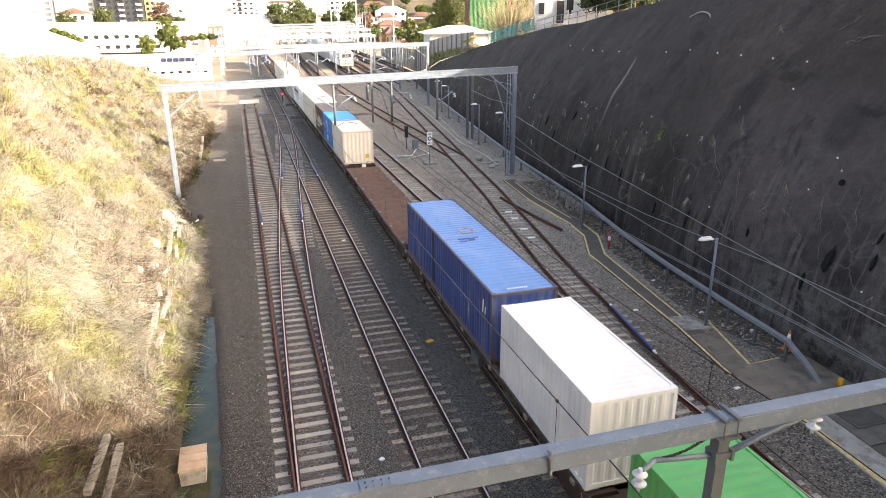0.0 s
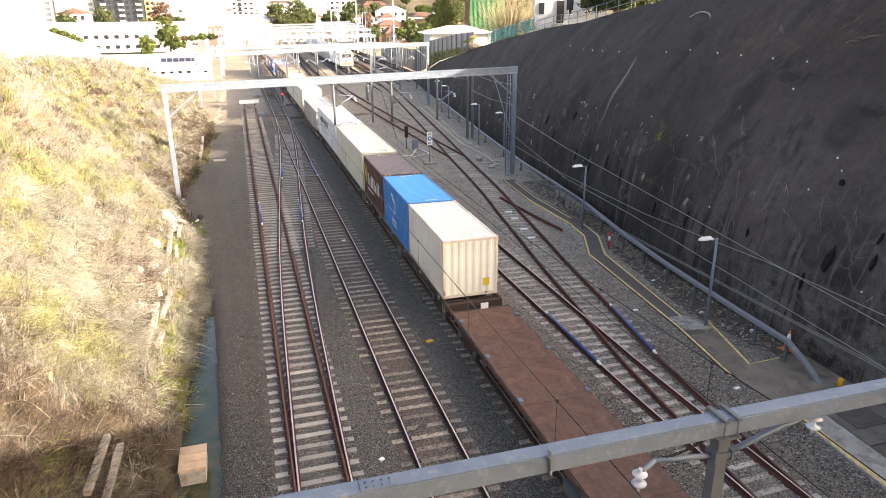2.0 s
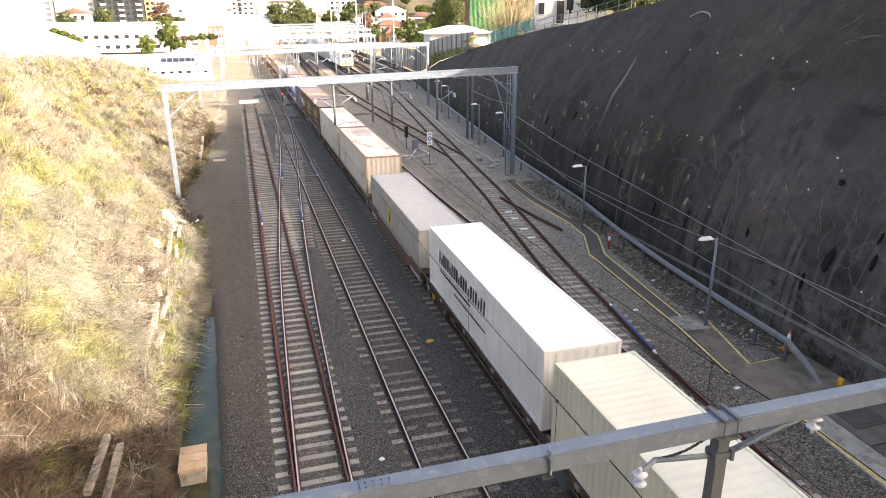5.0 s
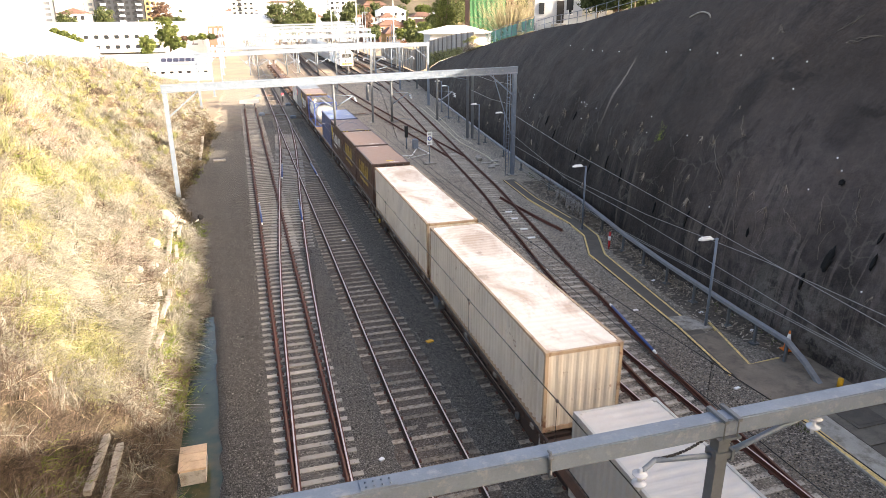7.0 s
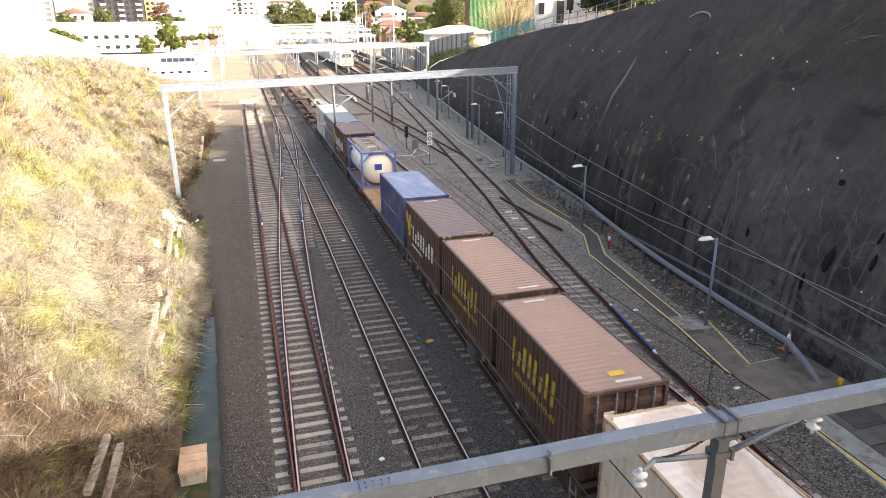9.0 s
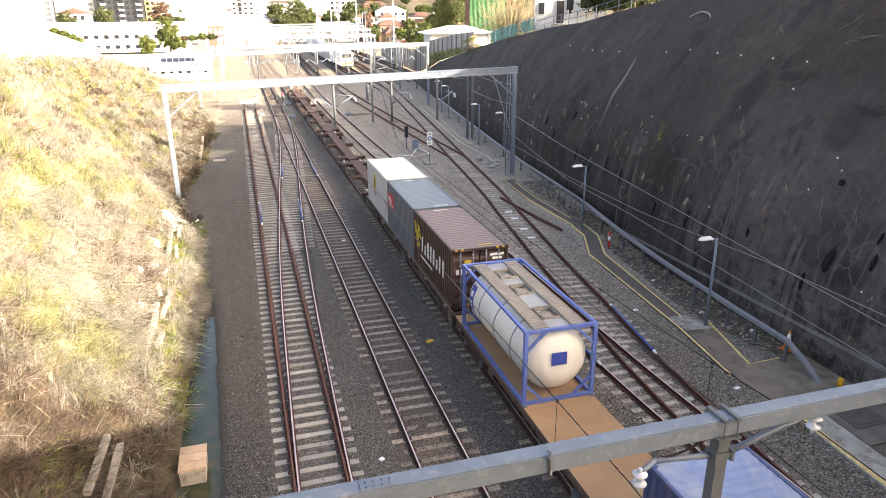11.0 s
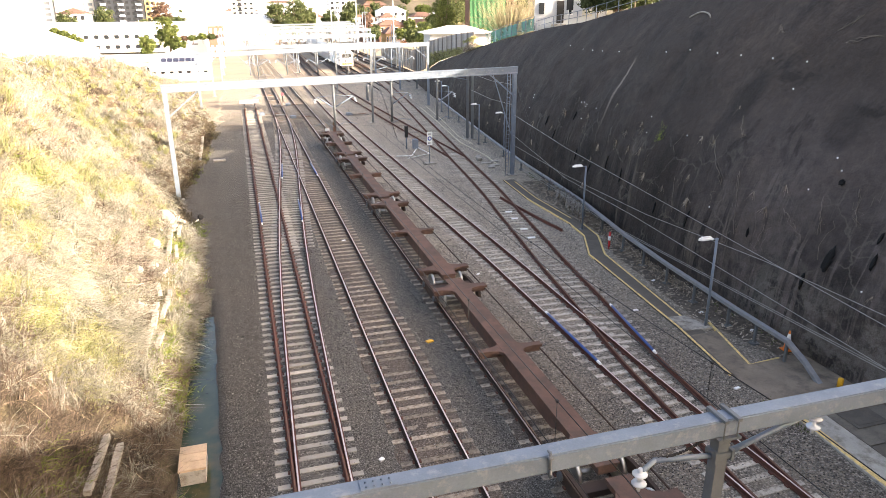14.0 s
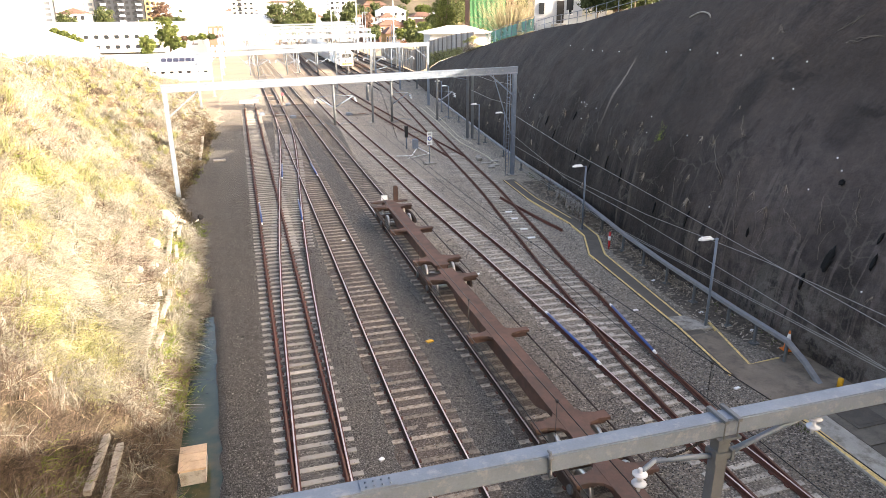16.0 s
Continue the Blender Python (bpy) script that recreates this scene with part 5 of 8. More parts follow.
def mast(x, y, h, label, r=0.16, arms=()):
    root = thing("overhead_mast", label, "mast", "overhead line masts")
    bm = bmesh.new()
    for k in (-r, r):
        box(bm, x, y + k * 0.6, h / 2 - 0.2, 0.22, 0.03, h)
    box(bm, x, y, h / 2 - 0.2, 0.03, r * 1.2, h)
    part("post", bm, M_GALV_DARK, root)
    part("base_plate", box(bmesh.new(), x, y, -0.17, 0.9, 0.6, 0.1), M_CONC, root)
    for s, reach, z in arms:
        bm = rod(bmesh.new(), (x, y, z), (x + s * reach, y, z + 0.5), 0.04)
        rod(bm, (x, y, z + 1.2), (x + s * reach, y, z + 0.5), 0.02, seg=6)
        part("bracket_tube", bm, M_GALV, root)
    return root


mast(15.4, 82.8, 8.0, "grey steel mast between the tracks", arms=((1, 2.0, 6.0),))
mast(22.95, 68.7, 7.2, "grey steel mast beside the lined slope", arms=((-1, 2.5, 6.0),))
mast(23.4, 68.4, 7.2, "grey steel mast beside the lined slope")
for x, y in ((16, 118), (30, 118), (23, 150), (37, 165), (13, 160)):
    mast(x, y, 8.0, "pale steel mast in the yard", arms=((1, 2.2, 6.0), (-1, 2.2, 6.0)))
for a, b in (((15.4, 82.8, 7.4), (15.9, 72, -0.1)), ((15.4, 82.8, 7.0), (15.7, 71, -0.1))):
    tagged(part("guy_wire", rod(bmesh.new(), a, b, 0.014, seg=5), M_WIRE), "steel guy wire from mast to ground", "cable", "guy wires")
bm = bmesh.new()
for k in range(9):
    lathe(bm, [(0.16, 0.0), (0.17, 0.02), (0.17, 0.17), (0.16, 0.19)], 14, Matrix.Translation((14.85, 82.8, 2.6 + 0.2 * k)))
rod(bm, (14.85, 82.8, 2.5), (14.85, 82.8, 5.7), 0.025, seg=6)
span(bm, (14.85, 82.8, 5.65), (15.4, 82.8, 5.65), 0.05, 0.08)
span(bm, (14.85, 82.8, 2.52), (15.4, 82.8, 2.52), 0.05, 0.06)
tagged(part("tension_weight", bm, M_GALV_DARK), "stacked grey tension weights hung on a mast", "tension weight")


def street_light(x, y, h, label):
    root = thing("path_lamp", label, "lamp post", "path lamps along the slope")
    bm = rod(bmesh.new(), (x, y, -0.25), (x, y, h), 0.06, 0.055, 12)
    rod(bm, (x, y, h - 0.06), (x - 0.35, y, h + 0.02), 0.035)
    part("pole", bm, M_GALV, root)
    bm = bmesh.new()
    prism(bm, [(x - 0.25, y - 0.09), (x - 0.8, y - 0.11), (x - 0.92, y), (x - 0.8, y + 0.11), (x - 0.25, y + 0.09)], h - 0.02, h + 0.12)
    bmesh.ops.bevel(bm, geom=[e for e in bm.edges if e.verts[0].co.z > h + 0.1 and e.verts[1].co.z > h + 0.1], offset=0.07, segments=3, affect="EDGES")
    part("lamp_head", bm, M_WHITE, root, "pale grey lamp head")
    bm = bmesh.new()
    box(bm, x, y, -0.16, 0.3, 0.3, 0.1)
    part("base_plate", bm, M_GALV_DARK, root)


for x, y in ((18.33, 22.18), (19.7, 36.2), (23.3, 58.9), (23.1, 65.4), (25.3, 83.3), (26.2, 89.5)):
    street_light(x, y, 3.88, "galvanised lamp post with a single pale head")

# cable trough on short posts along the foot of the slope
M_TROUGH = plain("pale galvanised trough steel", (0.23, 0.245, 0.262), 0.5, 0.2, var=0.25, scale=2.5, fine=35, bump=0.06, dirt=(0.3, 0.3, 0.3), amount=0.4)
trough = thing("cable_trough", "galvanised cable trough raised on short posts", "cable trough")
TR = [(19.3, 16.7, -0.3), (19.25, 17.6, 0.3), (19.25, 18.6, 0.72), (19.3, 22, 0.78), (19.6, 27, 0.78), (20.1, 32, 0.78), (21.1, 38.6, 0.78), (22.0, 46, 0.6), (22.6, 53, 0.55), (24.0, 66, 0.6), (25.6, 80, 0.7), (27.5, 96, 0.8)]
for i, (a, b) in enumerate(zip(TR, TR[1:])):
    a, b = Vector(a), Vector(b)
    bm = bmesh.new()
    span(bm, a, b, 0.19, 0.12)
    span(bm, a + Vector((0, 0, 0.075)), b + Vector((0, 0, 0.075)), 0.22, 0.02)
    part("trough_section", bm, M_TROUGH, trough)
for x, y, z in [t for t in TR[2:]] + [(19.27, 20.3, 0.72), (19.45, 24.6, 0.72), (19.85, 29.5, 0.72), (20.6, 35.3, 0.72)]:
    bm = box(bmesh.new(), x, y, (z - 0.25) / 2, 0.1, 0.1, z + 0.25)
    box(bm, x, y, -0.17, 0.34, 0.34, 0.08)
    part("support_post", bm, M_GALV_DARK, trough)

# ---- path along the foot of the slope ----
PATH = [(16.5, 8), (16.8, 14.4), (16.6, 18.4), (17.15, 22.4), (17.9, 31.9), (19.2, 35.0), (19.5, 37.6), (19.3, 44), (19.75, 49.8)]


def strip(line, w, z0, z1, name, material, label, category):
    """A flat strip along a bent line."""
    rows_l, rows_r = [], []
    for i, p in enumerate(line):
        a, b = Vector((*line[max(0, i - 1)], 0)), Vector((*line[min(len(line) - 1, i + 1)], 0))
        t = (b - a).normalized()
        s = Vector((t.y, -t.x, 0))
        c = Vector((*p, 0))
        rows_l.append(c - s * w / 2)
        rows_r.append(c + s * w / 2)
    bm = bmesh.new()
    last = None
    for a, b in zip(rows_l, rows_r):
        ring = [bm.verts.new((a.x, a.y, z0)), bm.verts.new((b.x, b.y, z0)), bm.verts.new((b.x, b.y, z1)), bm.verts.new((a.x, a.y, z1))]
        if last:
            for k in range(4):
                j = (k + 1) % 4
                bm.faces.new((last[k], last[j], ring[j], ring[k]))
        else:
            bm.faces.new(ring)
        last = ring
    bm.faces.new(last[::-1])
    return tagged(part(name, bm, material), label, category, kind="structure")


def shifted(line, d):
    return [(x + d, y) for x, y in line]


strip(shifted(PATH[2:], 0.42), 0.9, -0.4, -0.13, "path", M_ASPHALT, "narrow worn asphalt walkway", "path")
strip(shifted(PATH[2:], 0.02), 0.1, -0.3, -0.122, "path_line", M_YELLOW, "worn yellow edge line of the walkway", "line marking")
strip([(17.9, 23.1), (18.75, 31.6), (20.0, 34.7), (20.3, 37.4)], 0.1, -0.3, -0.122, "path_line", M_YELLOW, "worn yellow edge line of the walkway", "line marking")
strip([(20.1, 38.5), (20.0, 44), (20.4, 49.0)], 0.09, -0.3, -0.122, "path_line", M_YELLOW, "worn yellow edge line of the walkway", "line marking")
strip([(18.7, 22.4), (17.82, 18.8), (19.3, 18.9)], 0.1, -0.3, -0.108, "path_line", M_YELLOW, "worn yellow line round the paved corner", "line marking")
strip([(21.45, 55.8), (21.8, 59.7), (21.55, 66.8), (23.3, 82.6), (24.5, 94.5)], 0.14, -0.3, -0.15, "path_line", M_CREAMLINE, "pale yellow edge line of the far walkway", "line marking")
strip([(22.5, 65.6), (22.45, 70.1), (24.2, 83.0), (25.6, 95.8)], 0.12, -0.3, -0.15, "path_line", M_CREAMLINE, "pale yellow edge line of the far walkway", "line marking")


def slab(name, outline, z0, z1, material, label, category="paving"):
    return tagged(part(name, prism(bmesh.new(), outline, z0, z1), material), label, category, kind="structure")


slab("pavement", [(16.65, 17.9), (17.2, 21.6), (18.6, 21.6), (17.95, 18.85), (20.4, 18.9), (20.4, 16.0), (16.9, 16.0)], -0.4, -0.12, plain("dark damp paving", (0.2, 0.163, 0.127), 0.85, var=0.4, scale=0.9, fine=30, dirt=(0.085, 0.07, 0.056), amount=0.5), "dark damp concrete paving at the path's end")
slab("pavement", [(16.45, 10.0), (16.85, 15.6), (17.9, 15.9), (17.75, 12.0), (17.2, 9.0)], -0.4, -0.125, M_CONC, "pale concrete apron beside the track")
slab("pavement", [(17.95, 15.9), (20.4, 15.9), (20.4, 13.4), (17.85, 13.4)], -0.4, -0.13, plain("stained concrete", (0.16, 0.14, 0.115), 0.85, var=0.35, scale=1.0, fine=25, dirt=(0.08, 0.07, 0.055)), "stained concrete slab with an access cover")
slab("pavement", [(17.85, 13.35), (20.4, 13.35), (20.4, 8), (17.3, 8)], -0.4, -0.128, M_ASPHALT, "dark asphalt beside the apron")
strip([(16.5, 8), (16.9, 14.4), (16.95, 15.6)], 0.2, -0.3, -0.118, "path_line", M_YELLOW, "worn yellow edge of the concrete apron", "line marking")
slab("concrete_pad", [(17.2, 22.0), (17.3, 23.4), (18.1, 23.3), (18.5, 21.9)], -0.3, -0.1, plain("dirty concrete pad", (0.33, 0.305, 0.27), 0.9, var=0.35, scale=2, fine=25, dirt=(0.1, 0.085, 0.07), amount=0.6), "pale concrete pad at a lamp post", "pad")
bm = bmesh.new()
box(bm, 18.9, 14.7, -0.115, 1.3, 1.0, 0.03)
box(bm, 18.9, 14.7, -0.105, 1.05, 0.75, 0.03)
tagged(part("access_cover", bm, M_ASPHALT), "square dark access cover in the slab", "cover")


def traffic_cone(x, y):
    root = thing("traffic_cone", "orange traffic cone with a broad white sleeve", "traffic cone")
    part("base", box(bmesh.new(), x, y, -0.1, 0.38, 0.38, 0.05), M_ORANGE, root)
    part("cone", lathe(bmesh.new(), [(0.15, -0.08), (0.03, 0.72)], 16, Matrix.Translation((x, y, 0))), M_ORANGE, root)
    part("band", lathe(bmesh.new(), [(0.106, 0.22), (0.05, 0.6)], 16, Matrix.Translation((x, y, 0))), M_WHITE, root, "white reflective band")


traffic_cone(20.05, 19.35)
tagged(part("bollard", lathe(bmesh.new(), [(0.1, -0.2), (0.1, 0.2), (0.07, 0.24)], 14, Matrix.Translation((19.75, 16.45, 0))), plain("yellow-orange plastic", (0.72, 0.36, 0.03), 0.5)), "short yellow-orange bollard beside the paving", "bollard")
root = thing("marker_post", "red and white marker post on a concrete foot", "marker post")
part("post", rod(bmesh.new(), (19.55, 32.6, -0.2), (19.55, 32.6, 0.8), 0.07, seg=12), M_RED, root)
part("band", rod(bmesh.new(), (19.55, 32.6, 0.3), (19.55, 32.6, 0.55), 0.074, seg=12), M_WHITE, root, "white band")

# sign post between the tracks
root = thing("speed_sign", "white rectangular track sign on a thin post", "sign")
part("post", rod(bmesh.new(), (15.76, 57.9, -0.2), (15.76, 57.9, 2.7), 0.03, seg=8), M_GALV, root)
part("plate", box(bmesh.new(), 15.78, 57.84, 2.1, 0.5, 0.03, 1.2), M_WHITE, root)
part("disc", rod(bmesh.new(), (15.78, 57.82, 2.1), (15.78, 57.815, 2.1), 0.19, seg=20), M_MARK_BLUE, root, "dark round symbol")
part("disc_centre", rod(bmesh.new(), (15.78, 57.812, 2.1), (15.78, 57.808, 2.1), 0.1, seg=16), M_WHITE, root)
for zz in (2.5, 1.7):
    for k in range(3):
        part("caption_bar", box(bmesh.new(), 15.67 + 0.11 * k, 57.82, zz, 0.06, 0.012, 0.12), M_GALV_DARK, root)
part("footing", box(bmesh.new(), 15.76, 57.9, -0.15, 1.1, 0.7, 0.12), M_CONC, root, "pale concrete footing")
# trackside signal head and box
root = thing("ground_signal", "low black signal on a short post", "signal")
part("post", rod(bmesh.new(), (15.45, 65.4, -0.2), (15.45, 65.4, 1.0), 0.06, seg=8), M_GALV, root)
part("signal_head", box(bmesh.new(), 15.45, 65.4, 1.5, 0.3, 0.25, 1.1), M_BLACK, root)
root = thing("trackside_cabinet", "small grey equipment case with white conduit", "cabinet")
part("case", box(bmesh.new(), 16.1, 64.4, 0.45, 0.5, 0.5, 0.9), M_GALV, root)
bm = bmesh.new()
for a, b in (((16.1, 64.0, 0), (15.0, 61.5, -0.12)), ((15.0, 61.5, -0.12), (13.6, 61.8, -0.12)), ((16.3, 64.0, 0.1), (16.9, 62.0, -0.12)), ((16.9, 62, -0.12), (14.4, 60.5, -0.12))):
    rod(bm, a, b, 0.05, seg=6)
part("conduit", bm, M_WHITE, root, "white plastic conduit")

# red signal far along the main track
root = thing("ground_signal", "small signal showing a red light", "signal")
part("post", rod(bmesh.new(), (6.2, 108, -0.2), (6.2, 108, 0.6), 0.08), M_DARK, root)
part("signal_head", box(bmesh.new(), 6.2, 108, 0.9, 0.36, 0.3, 0.6), M_GALV_DARK, root)
s = Nodes("red signal light")
s.b.inputs["Base Color"].default_value = (0.8, 0.02, 0.02, 1)
s.b.inputs["Emission Color"].default_value = (1.0, 0.03, 0.05, 1)
s.b.inputs["Emission Strength"].default_value = 1.2
part("red_lens", rod(bmesh.new(), (6.2, 107.84, 0.95), (6.2, 107.8, 0.95), 0.13, seg=14), s.m, root, "glowing red lens")

# buffer stop at the end of the rusty track
root = thing("buffer_stop", "white painted buffer stop at the end of the track", "buffer stop")
bm = box(bmesh.new(), 1.14, 103, 0.6, 2.8, 0.3, 0.5)
part("beam", bm, M_WHITE, root)
for x in (0.4, 1.9):
    part("strut", span(bmesh.new(), (x, 103, 0.5), (x, 105, -0.2), 0.15, 0.15), M_GALV_DARK, root)


def point_machine(x, y, label):
    root = thing("point_machine", label, "point machine", "point machines", pose(x, y, -0.2))
    part("casing", prism(bmesh.new(), [(-0.35, 0.0), (0.35, 0.0), (0.35, 0.28), (0.25, 0.36), (-0.25, 0.36), (-0.35, 0.28)], -0.55, 0.55, "y"), M_GALV, root, "grey steel casing")
    part("bearer", box(bmesh.new(), 0.9, 0.45, 0.02, 3.4, 0.24, 0.12), M_TIMBER, root, "grey timber bearer")
    part("bearer", box(bmesh.new(), 0.9, -0.45, 0.02, 3.4, 0.24, 0.12), M_TIMBER, root, "grey timber bearer")
    part("drive_rod", rod(bmesh.new(), (0.3, 0, 0.15), (2.2, 0, 0.15), 0.03, seg=6), M_RUST, root, "rusty drive rod")


for x, y in ((2.5, 93.8), (6.3, 89.9), (2.7, 115.5), (13.6, 90.2), (6.6, 103.0)):
    point_machine(x, y, "grey point machine on timber bearers beside the rails")
for x, y, rz in ((4.9, 92.9, 3), (4.95, 103.0, -2), (1.3, 110.2, 5), (5.0, 144.5, 0)):
    root = thing("crossing_boards", "weathered timber boards laid between the rails", "boards", "crossing boards", pose(x, y, -0.17, 0, 0, rz))
    me = mesh_of(box(bmesh.new(), 0, 0, 0.06, 1.25, 0.26, 0.1), M_TIMBER)
    for k in range(4):
        share("board", me, root, pose(random.uniform(-0.03, 0.03), -0.45 + 0.3 * k, 0))


def sleeve(a, b, label):
    root = thing("rail_sleeve", label, "rail sleeve", "blue rail sleeves")
    a, b = Vector((*a, 0.03)), Vector((*b, 0.03))
    part("tube", rod(bmesh.new(), a, b, 0.055, seg=10), M_BLUEPIPE, root)
    d = (b - a).normalized() * 0.22
    part("end_cap", rod(bmesh.new(), a - d, a, 0.05, 0.062, 10), M_WHITE, root, "white end cap")
    part("end_cap", rod(bmesh.new(), b, b + d, 0.062, 0.05, 10), M_WHITE, root, "white end cap")


for a, b in (((12.2, 20.5), (12.2, 25.0)), ((14.74, 20.6), (15.34, 24.9)), ((0.52, 43.0), (0.52, 48.0)), ((3.05, 42.8), (3.25, 48.0)), ((2.6, 55.5), (2.94, 60.6)), ((5.45, 55.7), (5.42, 60.3))):
    sleeve(a, b, "bright blue protective sleeve along a rail")

# dead palm fronds hung over the trough
rp = np.random.default_rng(91)
for fx, fy, n in ((20.72, 39.0, 26), (20.9, 40.0, 34), (21.0, 40.9, 24), (20.5, 37.9, 20), (21.15, 42.2, 16)):
    root = thing("palm_frond", "dead grey palm frond hanging over the cable trough", "palm frond", "hanging fronds")
    part("stem", tube(bmesh.new(), [(fx + 0.35, fy + 0.1, 0.55), (fx + 0.15, fy, 0.95), (fx - 0.15, fy - 0.1, 0.8), (fx - 0.3, fy - 0.15, 0.1)], 0.03, 6), M_ROOT, root)
    qs = []
    for _ in range(n * 3):
        k = rp.random()
        p = np.array([fx + 0.2 - 0.45 * k + rp.normal(0, 0.06), fy + rp.normal(0, 0.3), 0.92 - 0.25 * k + rp.normal(0, 0.06)])
        d = np.array([rp.normal(-0.12, 0.12), rp.normal(0, 0.16), -rp.uniform(0.35, 0.95)])
        w = np.array([0.012, 0.026, 0.0]) * rp.uniform(0.6, 1.4)
        qs.append([p - w, p + w, p + d + w * 0.3, p + d - w * 0.3])
    quads("leaflet_mass", np.array(qs), M_FROND_GREY, root)["kind"] = "stuff"

# ---- growth on the bank and loose stone ----


def growth(name, material, label, spots, blades, length, width, lean, seed, droop=0.35, kind="stuff", category="grass", ground=None):
    """Clumps of bent blades at spots (x, y); one object."""
    rng = np.random.default_rng(seed)
    base = np.array([(x, y, (ground or bank_z)(x, y) - 0.06) for x, y in spots])
    n = len(base) * blades
    p = np.repeat(base, blades, 0) + rng.normal(0, 0.13, (n, 3)) * (1, 1, 0.15)
    far = np.clip(np.linalg.norm(p - np.array(EYE), axis=1) / 22.0, 0.8, 4.0)
    ang = rng.uniform(0, 2 * np.pi, n)
    tilt = np.abs(rng.normal(0, lean, n))
    way = np.stack([np.cos(ang) * np.sin(tilt) + 0.22, np.sin(ang) * np.sin(tilt), np.cos(tilt)], 1)
    way /= np.linalg.norm(way, axis=1)[:, None]
    ln = length * rng.uniform(0.5, 1.35, n) * np.clip(27.0 / np.linalg.norm(p - np.array(EYE), axis=1), 0.42, 1.0) ** 0.7
    side = np.cross(way, rng.normal(0, 1, (n, 3)))
    side /= np.linalg.norm(side, axis=1)[:, None] + 1e-9
    w = (width * rng.uniform(0.6, 1.4, n) * far)[:, None] * side
    mid = p + way * (ln * 0.55)[:, None]
    tip = p + way * ln[:, None]
    out = np.stack([np.cos(ang), np.sin(ang), np.zeros(n)], 1)
    fall = ln * droop * rng.uniform(0.3, 1.3, n)
    tip = tip + out * (ln * 0.18)[:, None] + np.array([0.75, 0, -1.0]) * fall[:, None]
    q1 = np.stack([p - w, p + w, mid + w * 0.8, mid - w * 0.8], 1)
    q2 = np.stack([mid - w * 0.8, mid + w * 0.8, tip + w * 0.15, tip - w * 0.15], 1)
    return tagged(quads(name, np.concatenate([q1, q2]), material), label, category, kind=kind)


def bank_spots(n, seed, keep=None, y0=9.0, y1=105.0, d0=-0.25, d1=13.0):
    rng = random.Random(seed)
    out = []
    while len(out) < n:
        y = y0 * (y1 / y0) ** rng.random()
        d = d0 + (d1 - d0) * rng.random()
        x = table(TOE, y) - d
        k = keep(x, y, d) if keep else 1.0
        if rng.random() < k:
            out.append((x, y))
    return out


def greenness(x, y):
    return noise.fractal(Vector((x * 0.25, y * 0.12, 7.0)), 1.0, 2.0, 3)


DUCT = [(-4.1, 24.1), (-4.15, 27.6), (-4.18, 31.7), (-4.2, 34.5), (-4.28, 37.7), (-4.3, 41), (-4.5, 45.1), (-4.75, 48.5)]


def in_box(x, y, d):
    if 23.5 < y < 49 and abs(x - 0.12 - float(np.interp(y, [p[1] for p in DUCT], [p[0] for p in DUCT]))) < 0.36:
        return 0.22
    return 0.0 if (-3.3 < x < -1.9 and 17.6 < y < 19.9) or (d < 0.3 and y < 30) else 1.0




def patchy(x, y):
    """Denser and thinner patches of growth."""
    return 1.0 if noise.fractal(Vector((x * 0.9, y * 0.7, bank_z(x, y) * 0.7)), 1.0, 2.0, 3) > -0.12 else 0.12


# patches picked by noise, not by the bank's shape, for the dark scrub
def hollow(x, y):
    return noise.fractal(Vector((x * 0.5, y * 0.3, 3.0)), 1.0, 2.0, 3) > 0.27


def drift(x, y):
    return noise.fractal(Vector((x * 0.3 + 5, y * 0.16, 11.0)), 1.0, 2.0, 3) > 0.22


def shade_gap(x, y):
    """Thins the grass in noise-picked dark patches, scrub drifts and the bridge's shade."""
    k = 0.12 if y < 16.8 and x < -4.6 else 0.4 if y < 17.4 else 1.0
    return k * (0.12 if hollow(x, y) else 0.35 if drift(x, y) else 1.0)


straw = bank_spots(12800, 1, lambda x, y, d: in_box(x, y, d) * patchy(x, y) * shade_gap(x, y) * (0.12 if greenness(x, y) > ((-0.1 if y < 30 else -0.25) if d > 4.5 else 0.12) else 1.0) * (0.35 if y < 19 and d < 6 else 1.0))
growth("dry_grass", M_STRAW, "tangled dry straw-coloured grass on the bank", straw, 12, 0.62, 0.0082, 0.8, 11, 0.55)
yg = bank_spots(11000, 2, lambda x, y, d: in_box(x, y, d) * (0.12 if hollow(x, y) or drift(x, y) else 1.0) * (1.0 if greenness(x, y) > ((-0.14 if y < 30 else -0.32) if d > 4.5 else 0.05 if y < 30 else -0.05) and d > 2 and y > 18.5 else 0.04 if y > 18.5 else 0.0))
growth("yellow_grass", M_STRAW_GREEN, "yellow-green grass on the upper bank", yg, 12, 0.52, 0.0088, 0.7, 12, 0.5)
brush = bank_spots(5600, 3, lambda x, y, d: in_box(x, y, d) * (1.0 if (y < 20 and d < 7) else 0.5 if d < 3.0 else 0.16))
growth("dead_brush", M_BRUSH, "brown dead brush and stalks on the bank", brush, 12, 0.75, 0.0072, 1.0, 13, 0.2, category="brush")
weeds = []
rw = random.Random(4)
for cx, cy, r, n in ((-4.0, 36.2, 1.2, 70), (-3.4, 33.5, 1.0, 60), (-3.5, 25.8, 0.7, 40), (-3.5, 22.7, 0.9, 60), (-5.1, 14.5, 0.8, 50), (-3.2, 29.0, 0.6, 35), (-4.6, 57, 1.2, 60), (-4.9, 66, 1.5, 80), (-6.5, 21, 0.8, 30), (-2.6, 16.6, 0.4, 30), (-8, 30, 1.2, 40), (-5.4, 80, 2.0, 80)):
    weeds += [(cx + rw.gauss(0, r * 0.45), cy + rw.gauss(0, r)) for _ in range(n)]
